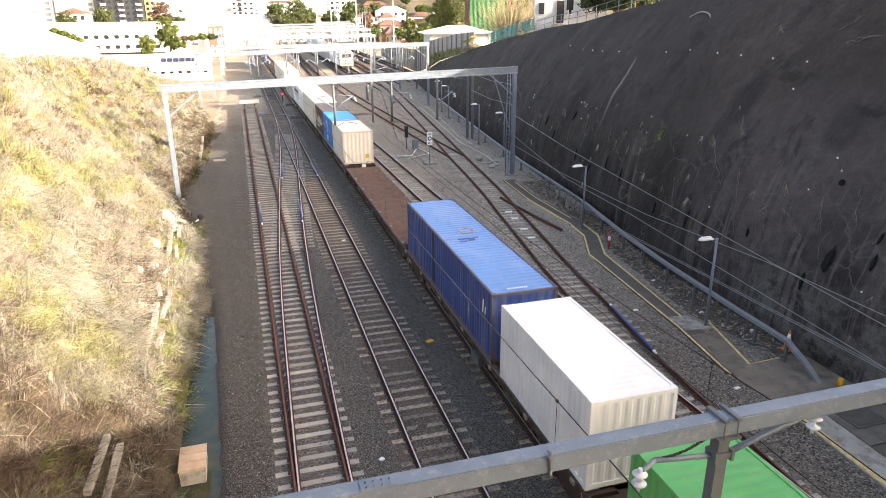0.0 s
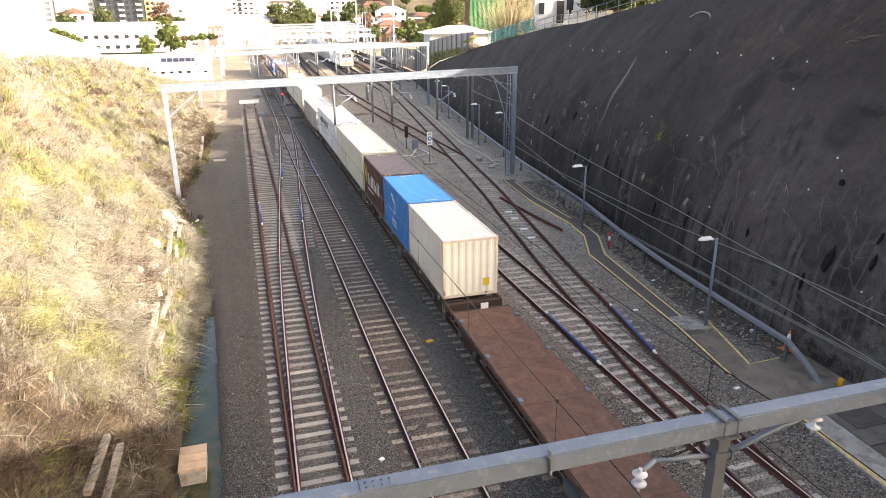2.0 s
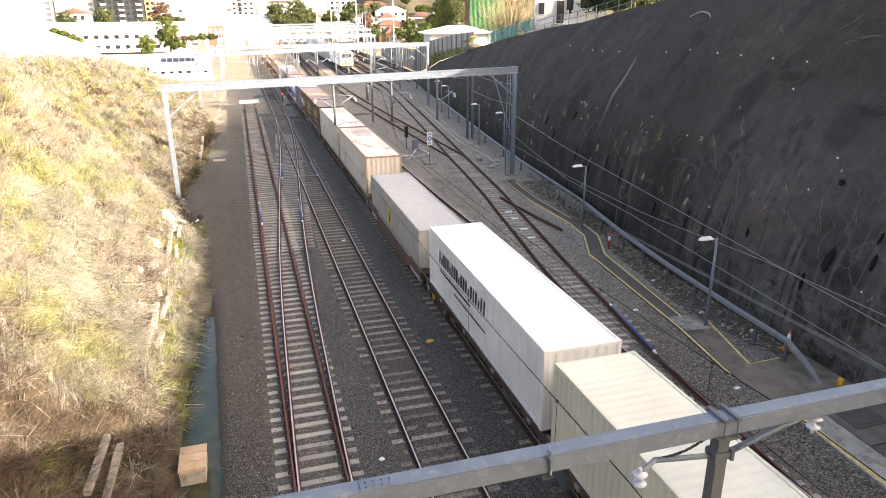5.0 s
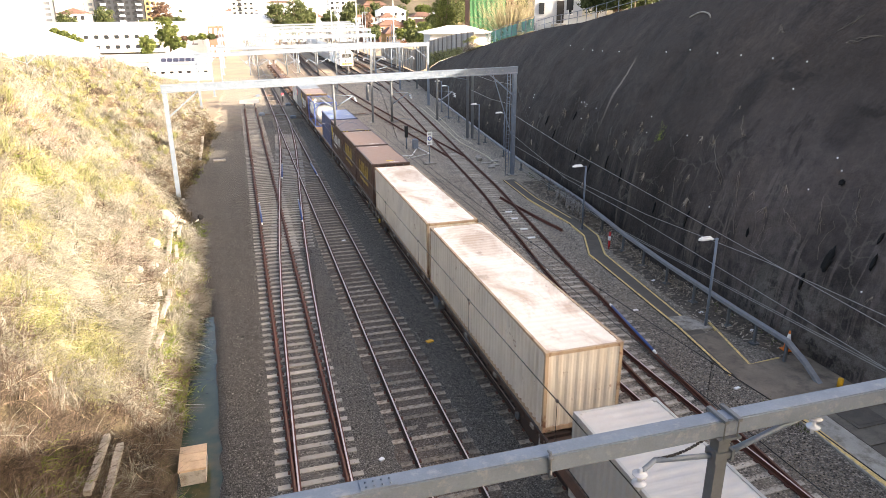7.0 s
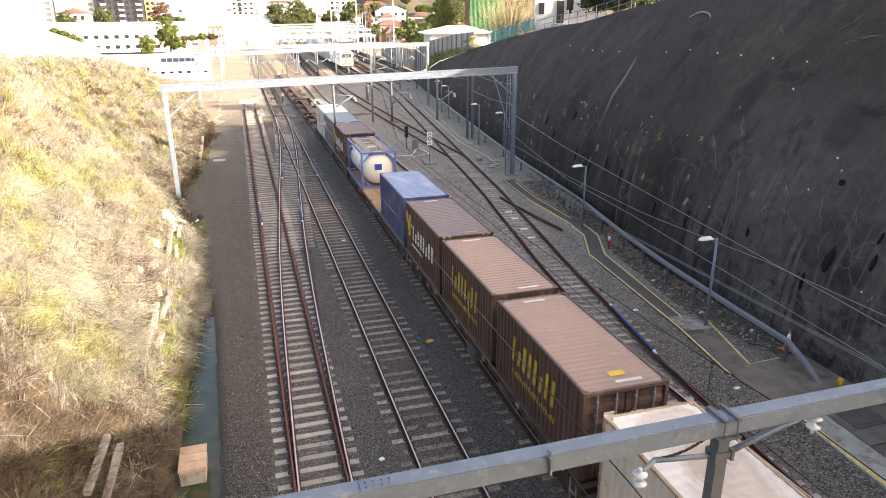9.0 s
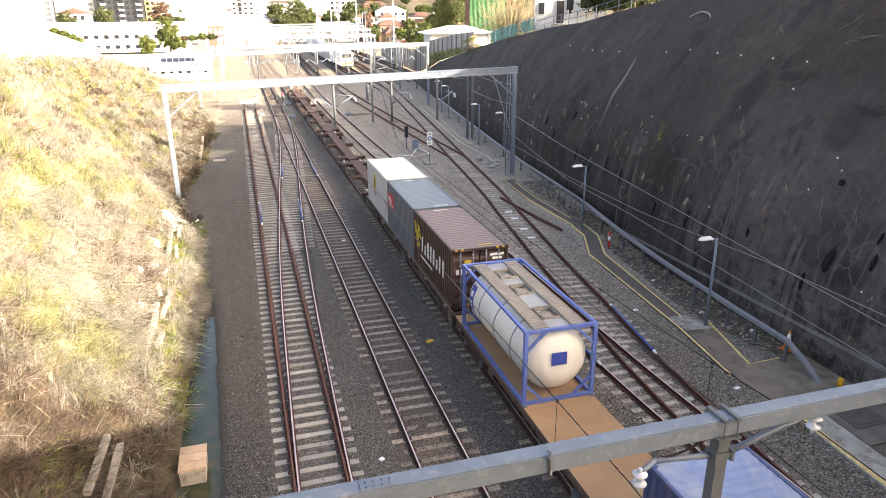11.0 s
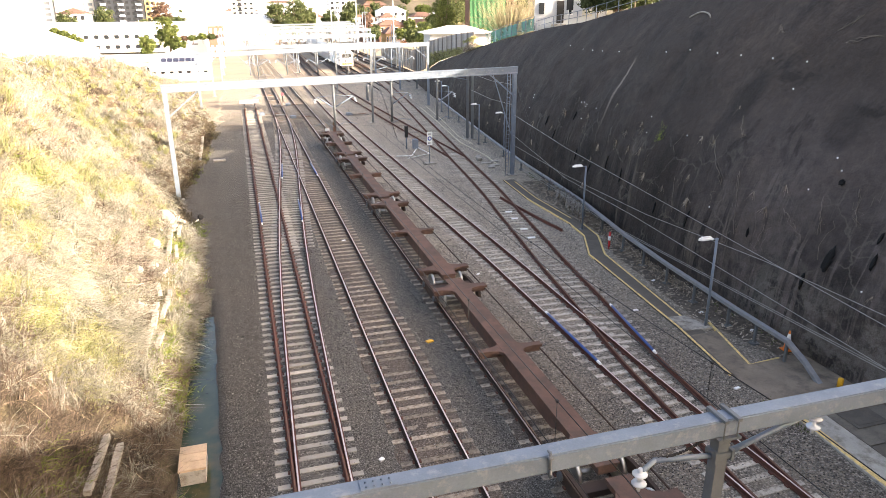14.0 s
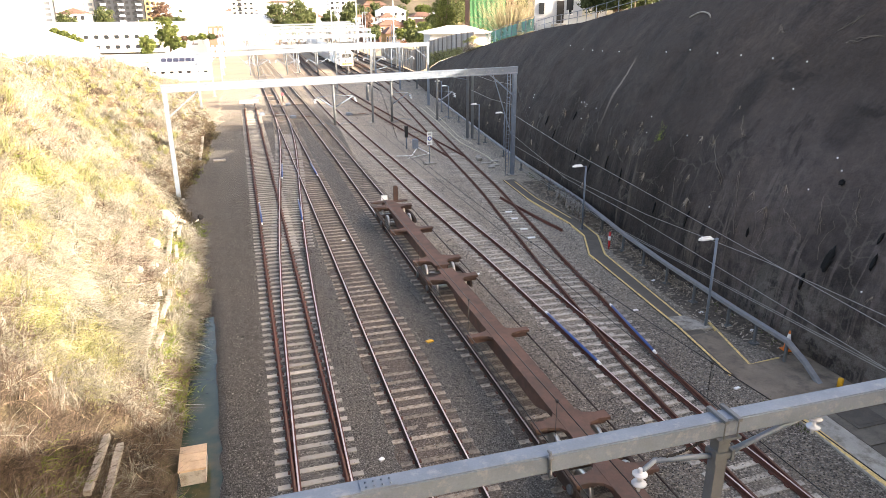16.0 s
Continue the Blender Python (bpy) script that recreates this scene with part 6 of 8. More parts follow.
growth("green_weeds", M_WEED, "low green weeds along the foot of the bank", weeds, 14, 0.38, 0.014, 0.7, 14, category="weeds")
ru = [(-9.1 + rw.gauss(0, 0.7), 36.5 + rw.gauss(0, 1.6)) for _ in range(140)] + [(-12 + rw.gauss(0, 0.6), 70 + rw.gauss(0, 1.6)) for _ in range(80)]
growth("russet_brush", leafy("mauve-brown brush", (0.19, 0.13, 0.115), (0.34, 0.255, 0.225), (0.46, 0.37, 0.33)), "mauve-brown bushy stalks on the upper bank", ru, 14, 0.8, 0.008, 0.7, 15, 0.1, category="brush")
# scrub coloured near-black for the shade between clumps and beside the bridge
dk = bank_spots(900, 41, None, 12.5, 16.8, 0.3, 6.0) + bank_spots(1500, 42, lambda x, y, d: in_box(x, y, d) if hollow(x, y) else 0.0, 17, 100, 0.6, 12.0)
growth("dark_brush", leafy("scrub darkened as shade", (0.012, 0.009, 0.007), (0.04, 0.03, 0.022), (0.13, 0.1, 0.075)), "near-black scrub standing in for shade on the bank", dk, 16, 0.55, 0.006, 1.1, 43, 0.15, category="brush")
mv = bank_spots(1300, 44, lambda x, y, d: in_box(x, y, d) if drift(x, y) else 0.02, 14, 105, 1.0, 12.5)
growth("russet_brush", leafy("mauve-grey dead stalks", (0.11, 0.08, 0.068), (0.28, 0.22, 0.19), (0.45, 0.38, 0.33)), "mauve-grey dead stalks in drifts over the bank", mv, 16, 0.75, 0.006, 0.75, 45, 0.2, category="brush")


def tussocks(name, material, label, spots, blades, length, width, seed):
    """Clumps whose blades arch outwards from one root."""
    rng = np.random.default_rng(seed)
    base = np.array([(x, y, bank_z(x, y) - 0.05) for x, y in spots])
    n = len(base) * blades
    p = np.repeat(base, blades, 0) + rng.normal(0, 0.05, (n, 3)) * (1, 1, 0)
    size = np.repeat(rng.uniform(0.6, 1.3, len(base)), blades) * length * rng.uniform(0.6, 1.2, n)
    ang = rng.uniform(0, 2 * np.pi, n)
    out = np.stack([np.cos(ang) + 0.35, np.sin(ang), np.zeros(n)], 1) * rng.uniform(0.25, 1.0, n)[:, None]
    w = np.stack([-np.sin(ang), np.cos(ang), np.zeros(n)], 1) * (width * np.clip(np.linalg.norm(p - np.array(EYE), axis=1) / 22.0, 0.8, 4.0) * rng.uniform(0.6, 1.4, n))[:, None]
    at = [p]
    for f, h in ((0.3, 0.62), (0.7, 0.78), (1.15, 0.45)):
        at.append(p + (out * f + np.array([0, 0, h])) * size[:, None])
    qs = [np.stack([a - w * k, a + w * k, b + w * j, b - w * j], 1) for a, b, k, j in zip(at, at[1:], (1, 0.9, 0.6), (0.9, 0.6, 0.12))]
    return tagged(quads(name, np.concatenate(qs), material), label, "grass", kind="stuff")


tussocks("grass_tussocks", M_STRAW, "arching tussocks of dry straw grass", bank_spots(1350, 51, lambda x, y, d: in_box(x, y, d) * shade_gap(x, y), 12, 100, 0.7, 12.0), 34, 0.85, 0.0072, 52)
tussocks("green_tussocks", leafy("pale green grass", (0.075, 0.085, 0.024), (0.21, 0.215, 0.085), (0.42, 0.42, 0.23)), "arching pale green tussocks among dry grass", bank_spots(420, 53, lambda x, y, d: in_box(x, y, d) * (1.0 if greenness(y * 0.8, x) > 0.05 else 0.1), 18.5, 100, 0.7, 12.0), 42, 0.75, 0.006, 54)
flat = lambda x, y: -0.2
foot = []
for cy, cd, n in ((61.5, 0.5, 14), (64.5, 0.7, 18), (66, 0.2, 10), (70.5, 0.9, 22), (73, 0.4, 12), (77, 1.0, 20), (79.5, 1.4, 24), (82, 1.2, 20), (85.5, 0.8, 16), (89, 0.6, 14)):
    for _ in range(n):
        y = cy + rw.gauss(0, 0.8)
        foot.append((table(TOE, y) + cd * rw.random() + rw.gauss(0, 0.25), y))
growth("foot_scrub", leafy("brown and olive scrub", (0.03, 0.026, 0.014), (0.09, 0.08, 0.04), (0.24, 0.2, 0.12)), "brown and olive scrub spilling from the bank foot", foot, 18, 0.6, 0.004, 0.9, 46, 0.3, category="scrub", ground=flat)
es = random.Random(66)
eroded = []
for _ in range(760):
    y = es.uniform(43.5, 88)
    eroded.append((table(TOE, y) - es.uniform(-0.55, 1.5), y))
growth("foot_scrub", leafy("dark brown scrub", (0.022, 0.017, 0.011), (0.07, 0.054, 0.036), (0.17, 0.135, 0.09)), "dark brown scrub on the eroded foot of the bank", eroded, 18, 1.15, 0.005, 0.75, 67, 0.35, category="scrub", ground=lambda x, y: max(bank_z(x, y), -0.25))
olive = [(table(TOE, y) + 0.35 + es.gauss(0, 0.25), y + es.gauss(0, 0.5)) for y in (42.5, 43.5, 44.5, 57, 59, 61, 66, 68, 70, 72, 78, 80) for _ in range(16)]
growth("green_weeds", M_WEED, "yellow-green weeds along the foot of the bank", olive, 14, 0.5, 0.008, 0.7, 68, category="weeds", ground=lambda x, y: max(bank_z(x, y), -0.25))
dk = bank_spots(500, 47, None, 58, 95, 0.0, 3.6) + bank_spots(520, 49, lambda x, y, d: in_box(x, y, d), 50, 84, -0.2, 1.7)
growth("dark_brush", M_BRUSH, "brown scrub on the lower bank", dk, 18, 0.95, 0.0045, 0.8, 48, 0.2, category="brush")
tufts = [(x, y) for x, y in ((16.7, 16.3), (16.9, 16.0), (16.55, 15.4), (16.6, 14.9), (20.0, 19.9), (20.2, 21.0), (20.1, 20.4), (20.0, 17.5), (20.2, 18.0), (19.9, 22.6), (22.4, 50.5), (22.7, 51.3), (22.3, 52.0), (20.3, 24.4)) for _ in range(4)]
tufts = [(x + rw.gauss(0, 0.18), y + rw.gauss(0, 0.3)) for x, y in tufts]
growth("green_tufts", M_LEAF_LIGHT, "green weed tufts along the paving edges", tufts, 12, 0.22, 0.012, 0.9, 16, category="weeds", ground=flat)
litter = [(20.2 + 0.1 * (y - 30) + rw.gauss(0, 0.35), y) for y in np.arange(25.5, 46, 0.09)]
growth("frond_litter", M_FROND, "dry palm fronds and litter at the foot of the slope", litter, 10, 0.42, 0.012, 1.7, 17, 0.05, category="litter", ground=flat)

# dark soil and broken litter between the walkway and the slope
def edge_of_path(y):
    return float(np.interp(y, [18.5, 23.1, 31.6, 34.7, 37.4, 44, 49], [19.6, 18.3, 19.1, 20.2, 20.5, 20.2, 20.6]))


sheet("soil_strip", [[(edge_of_path(y) + (table(WALL_FOOT, y) + 0.5 - edge_of_path(y)) * k / 8, y, -0.175 + 0.035 * relief(k * 0.5, y, 2, 1.3) - (0.08 if k == 0 else 0)) for k in range(9)] for y in np.arange(19.2, 49, 0.35)], plain("dark littered soil", (0.125, 0.105, 0.085), 0.95, var=0.55, scale=2.5, fine=22, bump=0.8, dirt=(0.05, 0.042, 0.035), amount=0.6), "dark littered soil beside the walkway")
rl = np.random.default_rng(71)
lq = []
for _ in range(2600):
    y = rl.uniform(19.5, 49)
    x = edge_of_path(y) + (table(WALL_FOOT, y) - edge_of_path(y)) * rl.random()
    a, ln, w = rl.uniform(0, 6.28), rl.uniform(0.04, 0.26) * (1 + (y > 30)), rl.uniform(0.006, 0.03)
    d = np.array([math.cos(a), math.sin(a), rl.uniform(-0.1, 0.25)]) * ln
    s2 = np.array([-math.sin(a), math.cos(a), rl.uniform(-0.5, 0.5)]) * w
    p = np.array([x, y, -0.14 + rl.uniform(0, 0.06)])
    lq.append([p - s2, p + s2, p + d + s2, p + d - s2])
tagged(quads("ground_litter", np.array(lq), M_FROND), "broken sticks, bark and leaf litter on dark soil", "litter", kind="stuff")

# tufts rooted in the lined slope
ws = []
rs = random.Random(8)
for k in range(34):
    y, u = rs.uniform(16, 80), rs.uniform(0.06, 0.6)
    if k < 12:
        y, u = ((35.5, 0.45), (27.75, 0.475), (48.25, 0.438), (28.75, 0.35), (35.3, 0.43), (36.0, 0.34), (33.0, 0.29), (38.1, 0.36), (28.0, 0.285), (34.2, 0.36), (40.5, 0.33), (37.0, 0.4))[k]
    ws += [(y + rs.gauss(0, 0.06), u + rs.gauss(0, 0.006))] * (5 if k < 12 else 2)
rng = np.random.default_rng(21)
parts_q = []
for y, u in ws:
    p = np.array(wall_point(y, u)) - np.array([0.05, 0, 0])
    for _ in range(9):
        d = np.array([-0.4 * rng.random(), rng.normal(0, 0.28), rng.normal(-0.7, 0.4)])
        ln = rng.uniform(0.1, 0.5)
        s = np.cross(d, rng.normal(0, 1, 3))
        s = s / np.linalg.norm(s) * 0.008
        tip = p + d / np.linalg.norm(d) * ln - np.array([0, 0, 0.12])
        parts_q.append([p - s, p + s, tip + s * 0.4, tip - s * 0.4])
tagged(quads("slope_tufts", np.array(parts_q), M_FROND), "dry tufts rooted in the lined slope", "grass", kind="stuff")

# white drain caps, dark torn patches and pale roots on the lined slope
cap = mesh_of(lathe(bmesh.new(), [(0.034, 0.0), (0.034, 0.03), (0.015, 0.04)], 8), M_WHITE)
CAPS = ((55.5, 0.825), (52.3, 0.79), (50, 0.775), (47.8, 0.763), (44.8, 0.75), (37.5, 0.713), (35, 0.725), (32, 0.725), (30, 0.725), (27.5, 0.725), (25.2, 0.725), (45.2, 0.475), (43.2, 0.475), (30.2, 0.463), (25, 0.65), (26.2, 0.288), (20.7, 0.513), (17.2, 0.25))
for i in range(30):
    y, u = CAPS[i] if i < len(CAPS) else (rs.uniform(20, 70), rs.choice((0.22, 0.4, 0.47)) + 0.03 * rs.random())
    ob = new("drain_cap", cap)
    ob.matrix_basis = Matrix.Translation(wall_point(y, u) + Vector((-0.03, 0, 0))) @ Matrix.Rotation(-math.pi / 2, 4, "Y")
    tagged(ob, "small white drain cap in the black slope", "drain cap", "drain caps")


def torn(y, u, ry, rz, label="ragged patch coloured near-black as a hole in the slope lining"):
    """A ragged patch proud of the wall, its near-black colour standing in for a hole's shade."""
    n = 26
    c = wall_point(y, u)
    bm = bmesh.new()
    rim = []
    for i in range(n):
        a = 2 * math.pi * i / n
        k = 1 + 0.3 * relief(i * 0.8, y, u * 9, 1.0) + rs.uniform(-0.1, 0.1)
        yy, uu = y + ry * k * math.cos(a), u + rz * k * math.sin(a)
        rim.append(bm.verts.new(wall_point(yy, uu) + Vector((-0.025, 0, 0))))
    inner = [bm.verts.new(v.co.lerp(c, 0.3) + Vector((-0.07, 0, 0))) for v in rim]
    for i in range(n):
        j = (i + 1) % n
        bm.faces.new((rim[i], rim[j], inner[j], inner[i]))
    bm.faces.new(inner)
    tagged(part("torn_lining", bm, M_HOLE_SHADE), label, "torn lining", "torn patches")


for y, u, a, b in ((19.0, 0.285, 0.2, 0.034), (19.75, 0.21, 0.1, 0.024), (17.3, 0.32, 0.1, 0.022), (17.5, 0.375, 0.07, 0.014), (27.5, 0.225, 0.1, 0.03), (36, 0.24, 0.05, 0.03), (38.5, 0.26, 0.05, 0.025), (41, 0.2, 0.05, 0.03), (44, 0.24, 0.05, 0.03), (31, 0.2, 0.06, 0.02), (49, 0.3, 0.06, 0.03), (46.5, 0.42, 0.05, 0.025), (51.5, 0.36, 0.06, 0.03), (23.4, 0.26, 0.06, 0.015), (20.0, 0.463, 0.14, 0.008)):
    torn(y, u, a, b)
for i in range(16):
    y, u = rs.uniform(15, 50), rs.uniform(0.25, 0.6)
    pts = [wall_point(y, u) + Vector((-0.03, 0, 0))]
    for k in range(6):
        y += rs.gauss(0.05, 0.14)
        u -= rs.uniform(-0.004, 0.024)
        pts.append(wall_point(y, u) + Vector((-0.03, 0, 0)))
    tagged(part("root_strand", tube(bmesh.new(), pts, 0.007, 4), M_ROOT), "pale dead root trailing over the slope lining", "root", "root strands")
for (ya, ua), (yb, ub) in (((25.1, 0.415), (24.1, 0.25)), ((28.2, 0.49), (26.0, 0.365)), ((24.8, 0.81), (24.0, 0.85)), ((23.9, 0.78), (22.4, 0.805)), ((21.9, 0.36), (20.6, 0.3)), ((20.4, 0.42), (19.9, 0.33)), ((22.6, 0.3), (22.9, 0.2)), ((26.8, 0.56), (26.0, 0.5)), ((19.2, 0.46), (18.6, 0.38)), ((30.0, 0.33), (29.3, 0.22)), ((28.6, 0.82), (28.0, 0.8))):
    for branch in range(3):
        pts = [wall_point(ya, ua) + Vector((-0.03, 0, 0))]
        for k in range(1, 10):
            f = k / 9
            y, u = ya + (yb - ya) * f + rs.gauss(0, 0.035) + 0.5 * branch * f * (rs.random() - 0.5), ua + (ub - ua) * f + rs.gauss(0, 0.004)
            pts.append(wall_point(y, u) + Vector((-0.03, 0, 0)))
        tagged(part("root_strand", tube(bmesh.new(), pts, 0.01 - 0.003 * branch, 4), M_ROOT), "pale dead root trailing over the slope lining", "root", "root strands")

hose = [wall_point(38.1 - 2.6 * k / 12, 0.85 + 0.014 * math.sin(math.pi * k / 12) ** 0.7 - 0.008 * k / 12) + Vector((-0.06, 0, 0)) for k in range(13)]
tagged(part("hose_end", tube(bmesh.new(), hose, 0.045, 8), M_DUCT), "white curved hose end high on the black slope", "hose")
gw = [(32.75 + rs.gauss(0, 0.14), 0.438 + rs.gauss(0, 0.012)) for _ in range(9)]
gq = []
for y, u in gw:
    p = np.array(wall_point(y, u)) - np.array([0.03, 0, 0])
    for _ in range(9):
        d = np.array([-0.3 * rng.random(), rng.normal(0, 0.25), rng.normal(0.1, 0.25)])
        w = np.array([0.0, 0.012, 0.006])
        gq.append([p - w, p + w, p + d + w * 0.3, p + d - w * 0.3])
tagged(quads("slope_weed", np.array(gq), M_WEED), "green weed rooted in the black slope", "weed", kind="stuff")

# loose stones of the ballast
rng = np.random.default_rng(31)
n = 56000
py = 9.0 * (52 / 9.0) ** rng.random(n)
px = rng.uniform(-1.5, 19.0, n)
keep = px < np.interp(py, [9, 16, 18, 22, 32, 36, 52], [16.3, 16.7, 16.5, 17.0, 17.8, 18.9, 18.6])
for line in (L1, L2, L3, L4):
    keep &= (np.abs(px - np.interp(py, [p[1] for p in line], [p[0] for p in line])) > 1.3) | (rng.random(n) < 0.12)
px, py = px[keep], py[keep]
n = len(px)
size = rng.uniform(0.016, 0.038, n)
octa = np.array([(1, 0, 0), (0, 1, 0), (-1, 0, 0), (0, -1, 0), (0, 0, 0.8), (0, 0, -0.8)], float)
v = octa[None] * (size[:, None, None] * rng.uniform(0.6, 1.4, (n, 6, 1)))
a = rng.uniform(0, 6.28, n)
v = np.stack([v[..., 0] * np.cos(a)[:, None] - v[..., 1] * np.sin(a)[:, None], v[..., 0] * np.sin(a)[:, None] + v[..., 1] * np.cos(a)[:, None], v[..., 2]], 2)
v += np.stack([px, py, np.full(n, -0.178)], 1)[:, None]
tri = np.array([(0, 1, 4), (1, 2, 4), (2, 3, 4), (3, 0, 4), (1, 0, 5), (2, 1, 5), (3, 2, 5), (0, 3, 5)])
f = (tri[None] + (np.arange(n) * 6)[:, None, None]).reshape(-1, 3)
me = bpy.data.meshes.new("mesh")
me.vertices.add(n * 6)
me.vertices.foreach_set("co", v.astype(np.float32).ravel())
me.loops.add(len(f) * 3)
me.loops.foreach_set("vertex_index", f.astype(np.int32).ravel())
me.polygons.add(len(f))
me.polygons.foreach_set("loop_start", np.arange(0, len(f) * 3, 3, dtype=np.int32))
me.materials.append(M_STONES)
me.update(calc_edges=True)
tagged(new("loose_stones", me), "loose grey ballast stones over the track floor", "stones", kind="stuff")

# small things on the ground


def lump(name, x, y, z, sx, sy, sz, material, label, category, rz=0.0, group=""):
    bm = box(bmesh.new(), 0, 0, sz / 2, sx, sy, sz)
    bmesh.ops.bevel(bm, geom=list(bm.edges), offset=min(sx, sy, sz) * 0.18, segments=1, affect="EDGES")
    ob = part(name, bm, material)
    ob.matrix_basis = pose(x, y, z, 0, 0, rz)
    return tagged(ob, label, category, group)


lump("plastic_scrap", 6.55, 24.4, -0.2, 0.3, 0.2, 0.06, plain("orange-yellow plastic", (0.75, 0.4, 0.05), 0.5), "orange-yellow plastic scrap on the ballast", "litter", 20)
lump("paper_scrap", 3.05, 17.25, -0.2, 0.16, 0.14, 0.06, M_WHITE, "white scrap on the ballast", "litter", 30, "white scraps")
for x, y, r in ((16.25, 17.55, 10), (20.0, 21.3, 40), (19.1, 23.5, 15), (16.4, 24.6, 0), (17.0, 19.4, 70), (19.2, 27.5, 20), (5.1, 38.6, 20), (14.6, 30.5, 0), (11.0, 31.0, 50)):
    lump("paper_scrap", x, y, -0.2, 0.24, 0.12, 0.05, M_WHITE, "white scrap lying on the stones", "litter", r, "white scraps")
for y in (41.2, 39.6, 37.3, 35.6):
    x = float(np.interp(y, [p[1] for p in L5], [p[0] for p in L5]))
    lump("track_plate", x + 0.05, y, -0.17, 0.46, 0.2, 0.06, M_WHITE, "white plate fixed between the siding rails", "track plate", -8, "white track plates")
for x, y, sx, sy, sz in ((20.6, 56.3, 0.8, 0.5, 0.14), (21.0, 55.3, 0.9, 0.5, 0.12), (20.5, 57.9, 0.5, 0.4, 0.3), (21.6, 56.9, 0.7, 0.4, 0.1), (20.5, 54.6, 0.6, 0.5, 0.16), (20.9, 59.4, 0.4, 0.9, 0.12)):
    lump("concrete_block", x, y, -0.21, sx, sy, sz, M_CONC, "broken concrete block beside the siding", "concrete block", random.uniform(-25, 25), "concrete blocks")
lump("concrete_slab", -2.45, 65, -0.22, 1.1, 0.7, 0.18, M_CONC, "cream concrete pit lid beside the track", "slab", 5)
root = thing("loose_wheel", "small wheel and white rod lying by the bank", "wheel")
part("tyre", lathe(bmesh.new(), [(0.1, -0.05), (0.18, -0.05), (0.2, 0), (0.18, 0.05), (0.1, 0.05)], 16, pose(-3.35, 46.0, -0.06, 60, 0, 30)), M_BLACK, root)
part("rod", rod(bmesh.new(), (-3.5, 45.7, -0.15), (-4.0, 44.4, -0.12), 0.04), M_WHITE, root)

# pit box by the ditch
root = thing("pit_box", "concrete pit box with a pale tan lid by the ditch", "pit box")
M_LID = plain("tan lid", (0.5, 0.36, 0.24), 0.8, var=0.25, scale=3, fine=20)
part("body", box(bmesh.new(), -2.47, 18.55, -0.28, 0.72, 1.2, 0.75), M_CONC, root)
for k in range(3):
    part("lid", box(bmesh.new(), -2.47, 18.15 + 0.4 * k, 0.13 + 0.012 * k, 0.78, 0.39, 0.07), M_LID, root)
# fallen timbers
for x0, y0, x1, y1 in ((-4.38, 17.5, -4.42, 15.0), (-4.1, 17.5, -4.12, 15.0)):
    a, b = Vector((x0, y0, bank_z(x0, y0) + 0.62)), Vector((x1, y1, bank_z(x1, y1) + 0.66))
    tagged(part("timber_beam", span(bmesh.new(), a, b, 0.17, 0.15), M_DUCT), "grey weathered timber lying on the bank", "timber", "fallen timbers")
# old concrete cable route along the bank
root = thing("cable_duct", "old pale concrete cable duct down the bank", "cable duct")
pts = [(-4.75, 48.5), (-4.5, 45.1), (-4.3, 41), (-4.28, 37.7), (-4.2, 34.5), (-4.18, 31.7), (-4.15, 27.6), (-4.1, 24.1)]
rd = random.Random(3)
for k, (a, b) in enumerate(zip(pts, pts[1:])):
    va, vb = Vector((*a, bank_z(*a) + 0.34)), Vector((*b, bank_z(*b) + 0.34))
    m = max(1, int((vb - va).length / 0.95))
    for i in range(m):
        p, q = va.lerp(vb, i / m), va.lerp(vb, (i + 0.94) / m)
        j1, j2 = rd.uniform(-0.13, 0.13), rd.uniform(-0.1, 0.1)
        if rd.random() < 0.85:
            part("duct_section", span(bmesh.new(), p + Vector((j1, 0, j2)), q + Vector((j2, 0, j1)), 0.19, 0.17), M_DUCT, root)
        if rd.random() < 0.55:
            part("duct_section", span(bmesh.new(), p + Vector((0.36, 0, -0.2 + j1)), q + Vector((0.36 + j2, 0, -0.2)), 0.15, 0.14), M_DUCT, root)
for a, b in (((-4.9, 48.4), (-3.6, 47.3)), ((-4.8, 50.2), (-4.6, 46.4)), ((-3.9, 50.0), (-3.7, 47.0))):
    part("duct_section", span(bmesh.new(), (*a, bank_z(*a) + 0.45), (*b, bank_z(*b) + 0.45), 0.2, 0.18), M_DUCT, root)
pts = [(-4.3, 76), (-4.2, 68), (-4.1, 59.5), (-4.9, 55.5)]
for a, b in zip(pts, pts[1:]):
    part("duct_section", span(bmesh.new(), (*a, bank_z(*a) + 0.75), (*b, bank_z(*b) + 0.55), 0.26, 0.2), M_DUCT, root)
# boulders
for x, y, s in ((-4.8, 39.0, 0.55), (-4.9, 33.8, 0.45), (-4.85, 36.4, 0.35), (-5.0, 29.5, 0.3), (-4.75, 40.6, 0.3), (-4.7, 35.0, 0.28), (-4.6, 31.0, 0.3), (-4.65, 26.5, 0.25), (-4.9, 43.2, 0.35)):
    bm = bmesh.new()
    bmesh.ops.create_icosphere(bm, subdivisions=2, radius=s)
    for v in bm.verts:
        v.co *= 1 + 0.35 * noise.noise(v.co * 2.2 + Vector((x, y, 0)))
    ob = part("boulder", bm, M_ROCK)
    ob.matrix_basis = pose(x, y, bank_z(x, y))
    tagged(ob, "pale rough boulder in the bank", "boulder", "boulders")

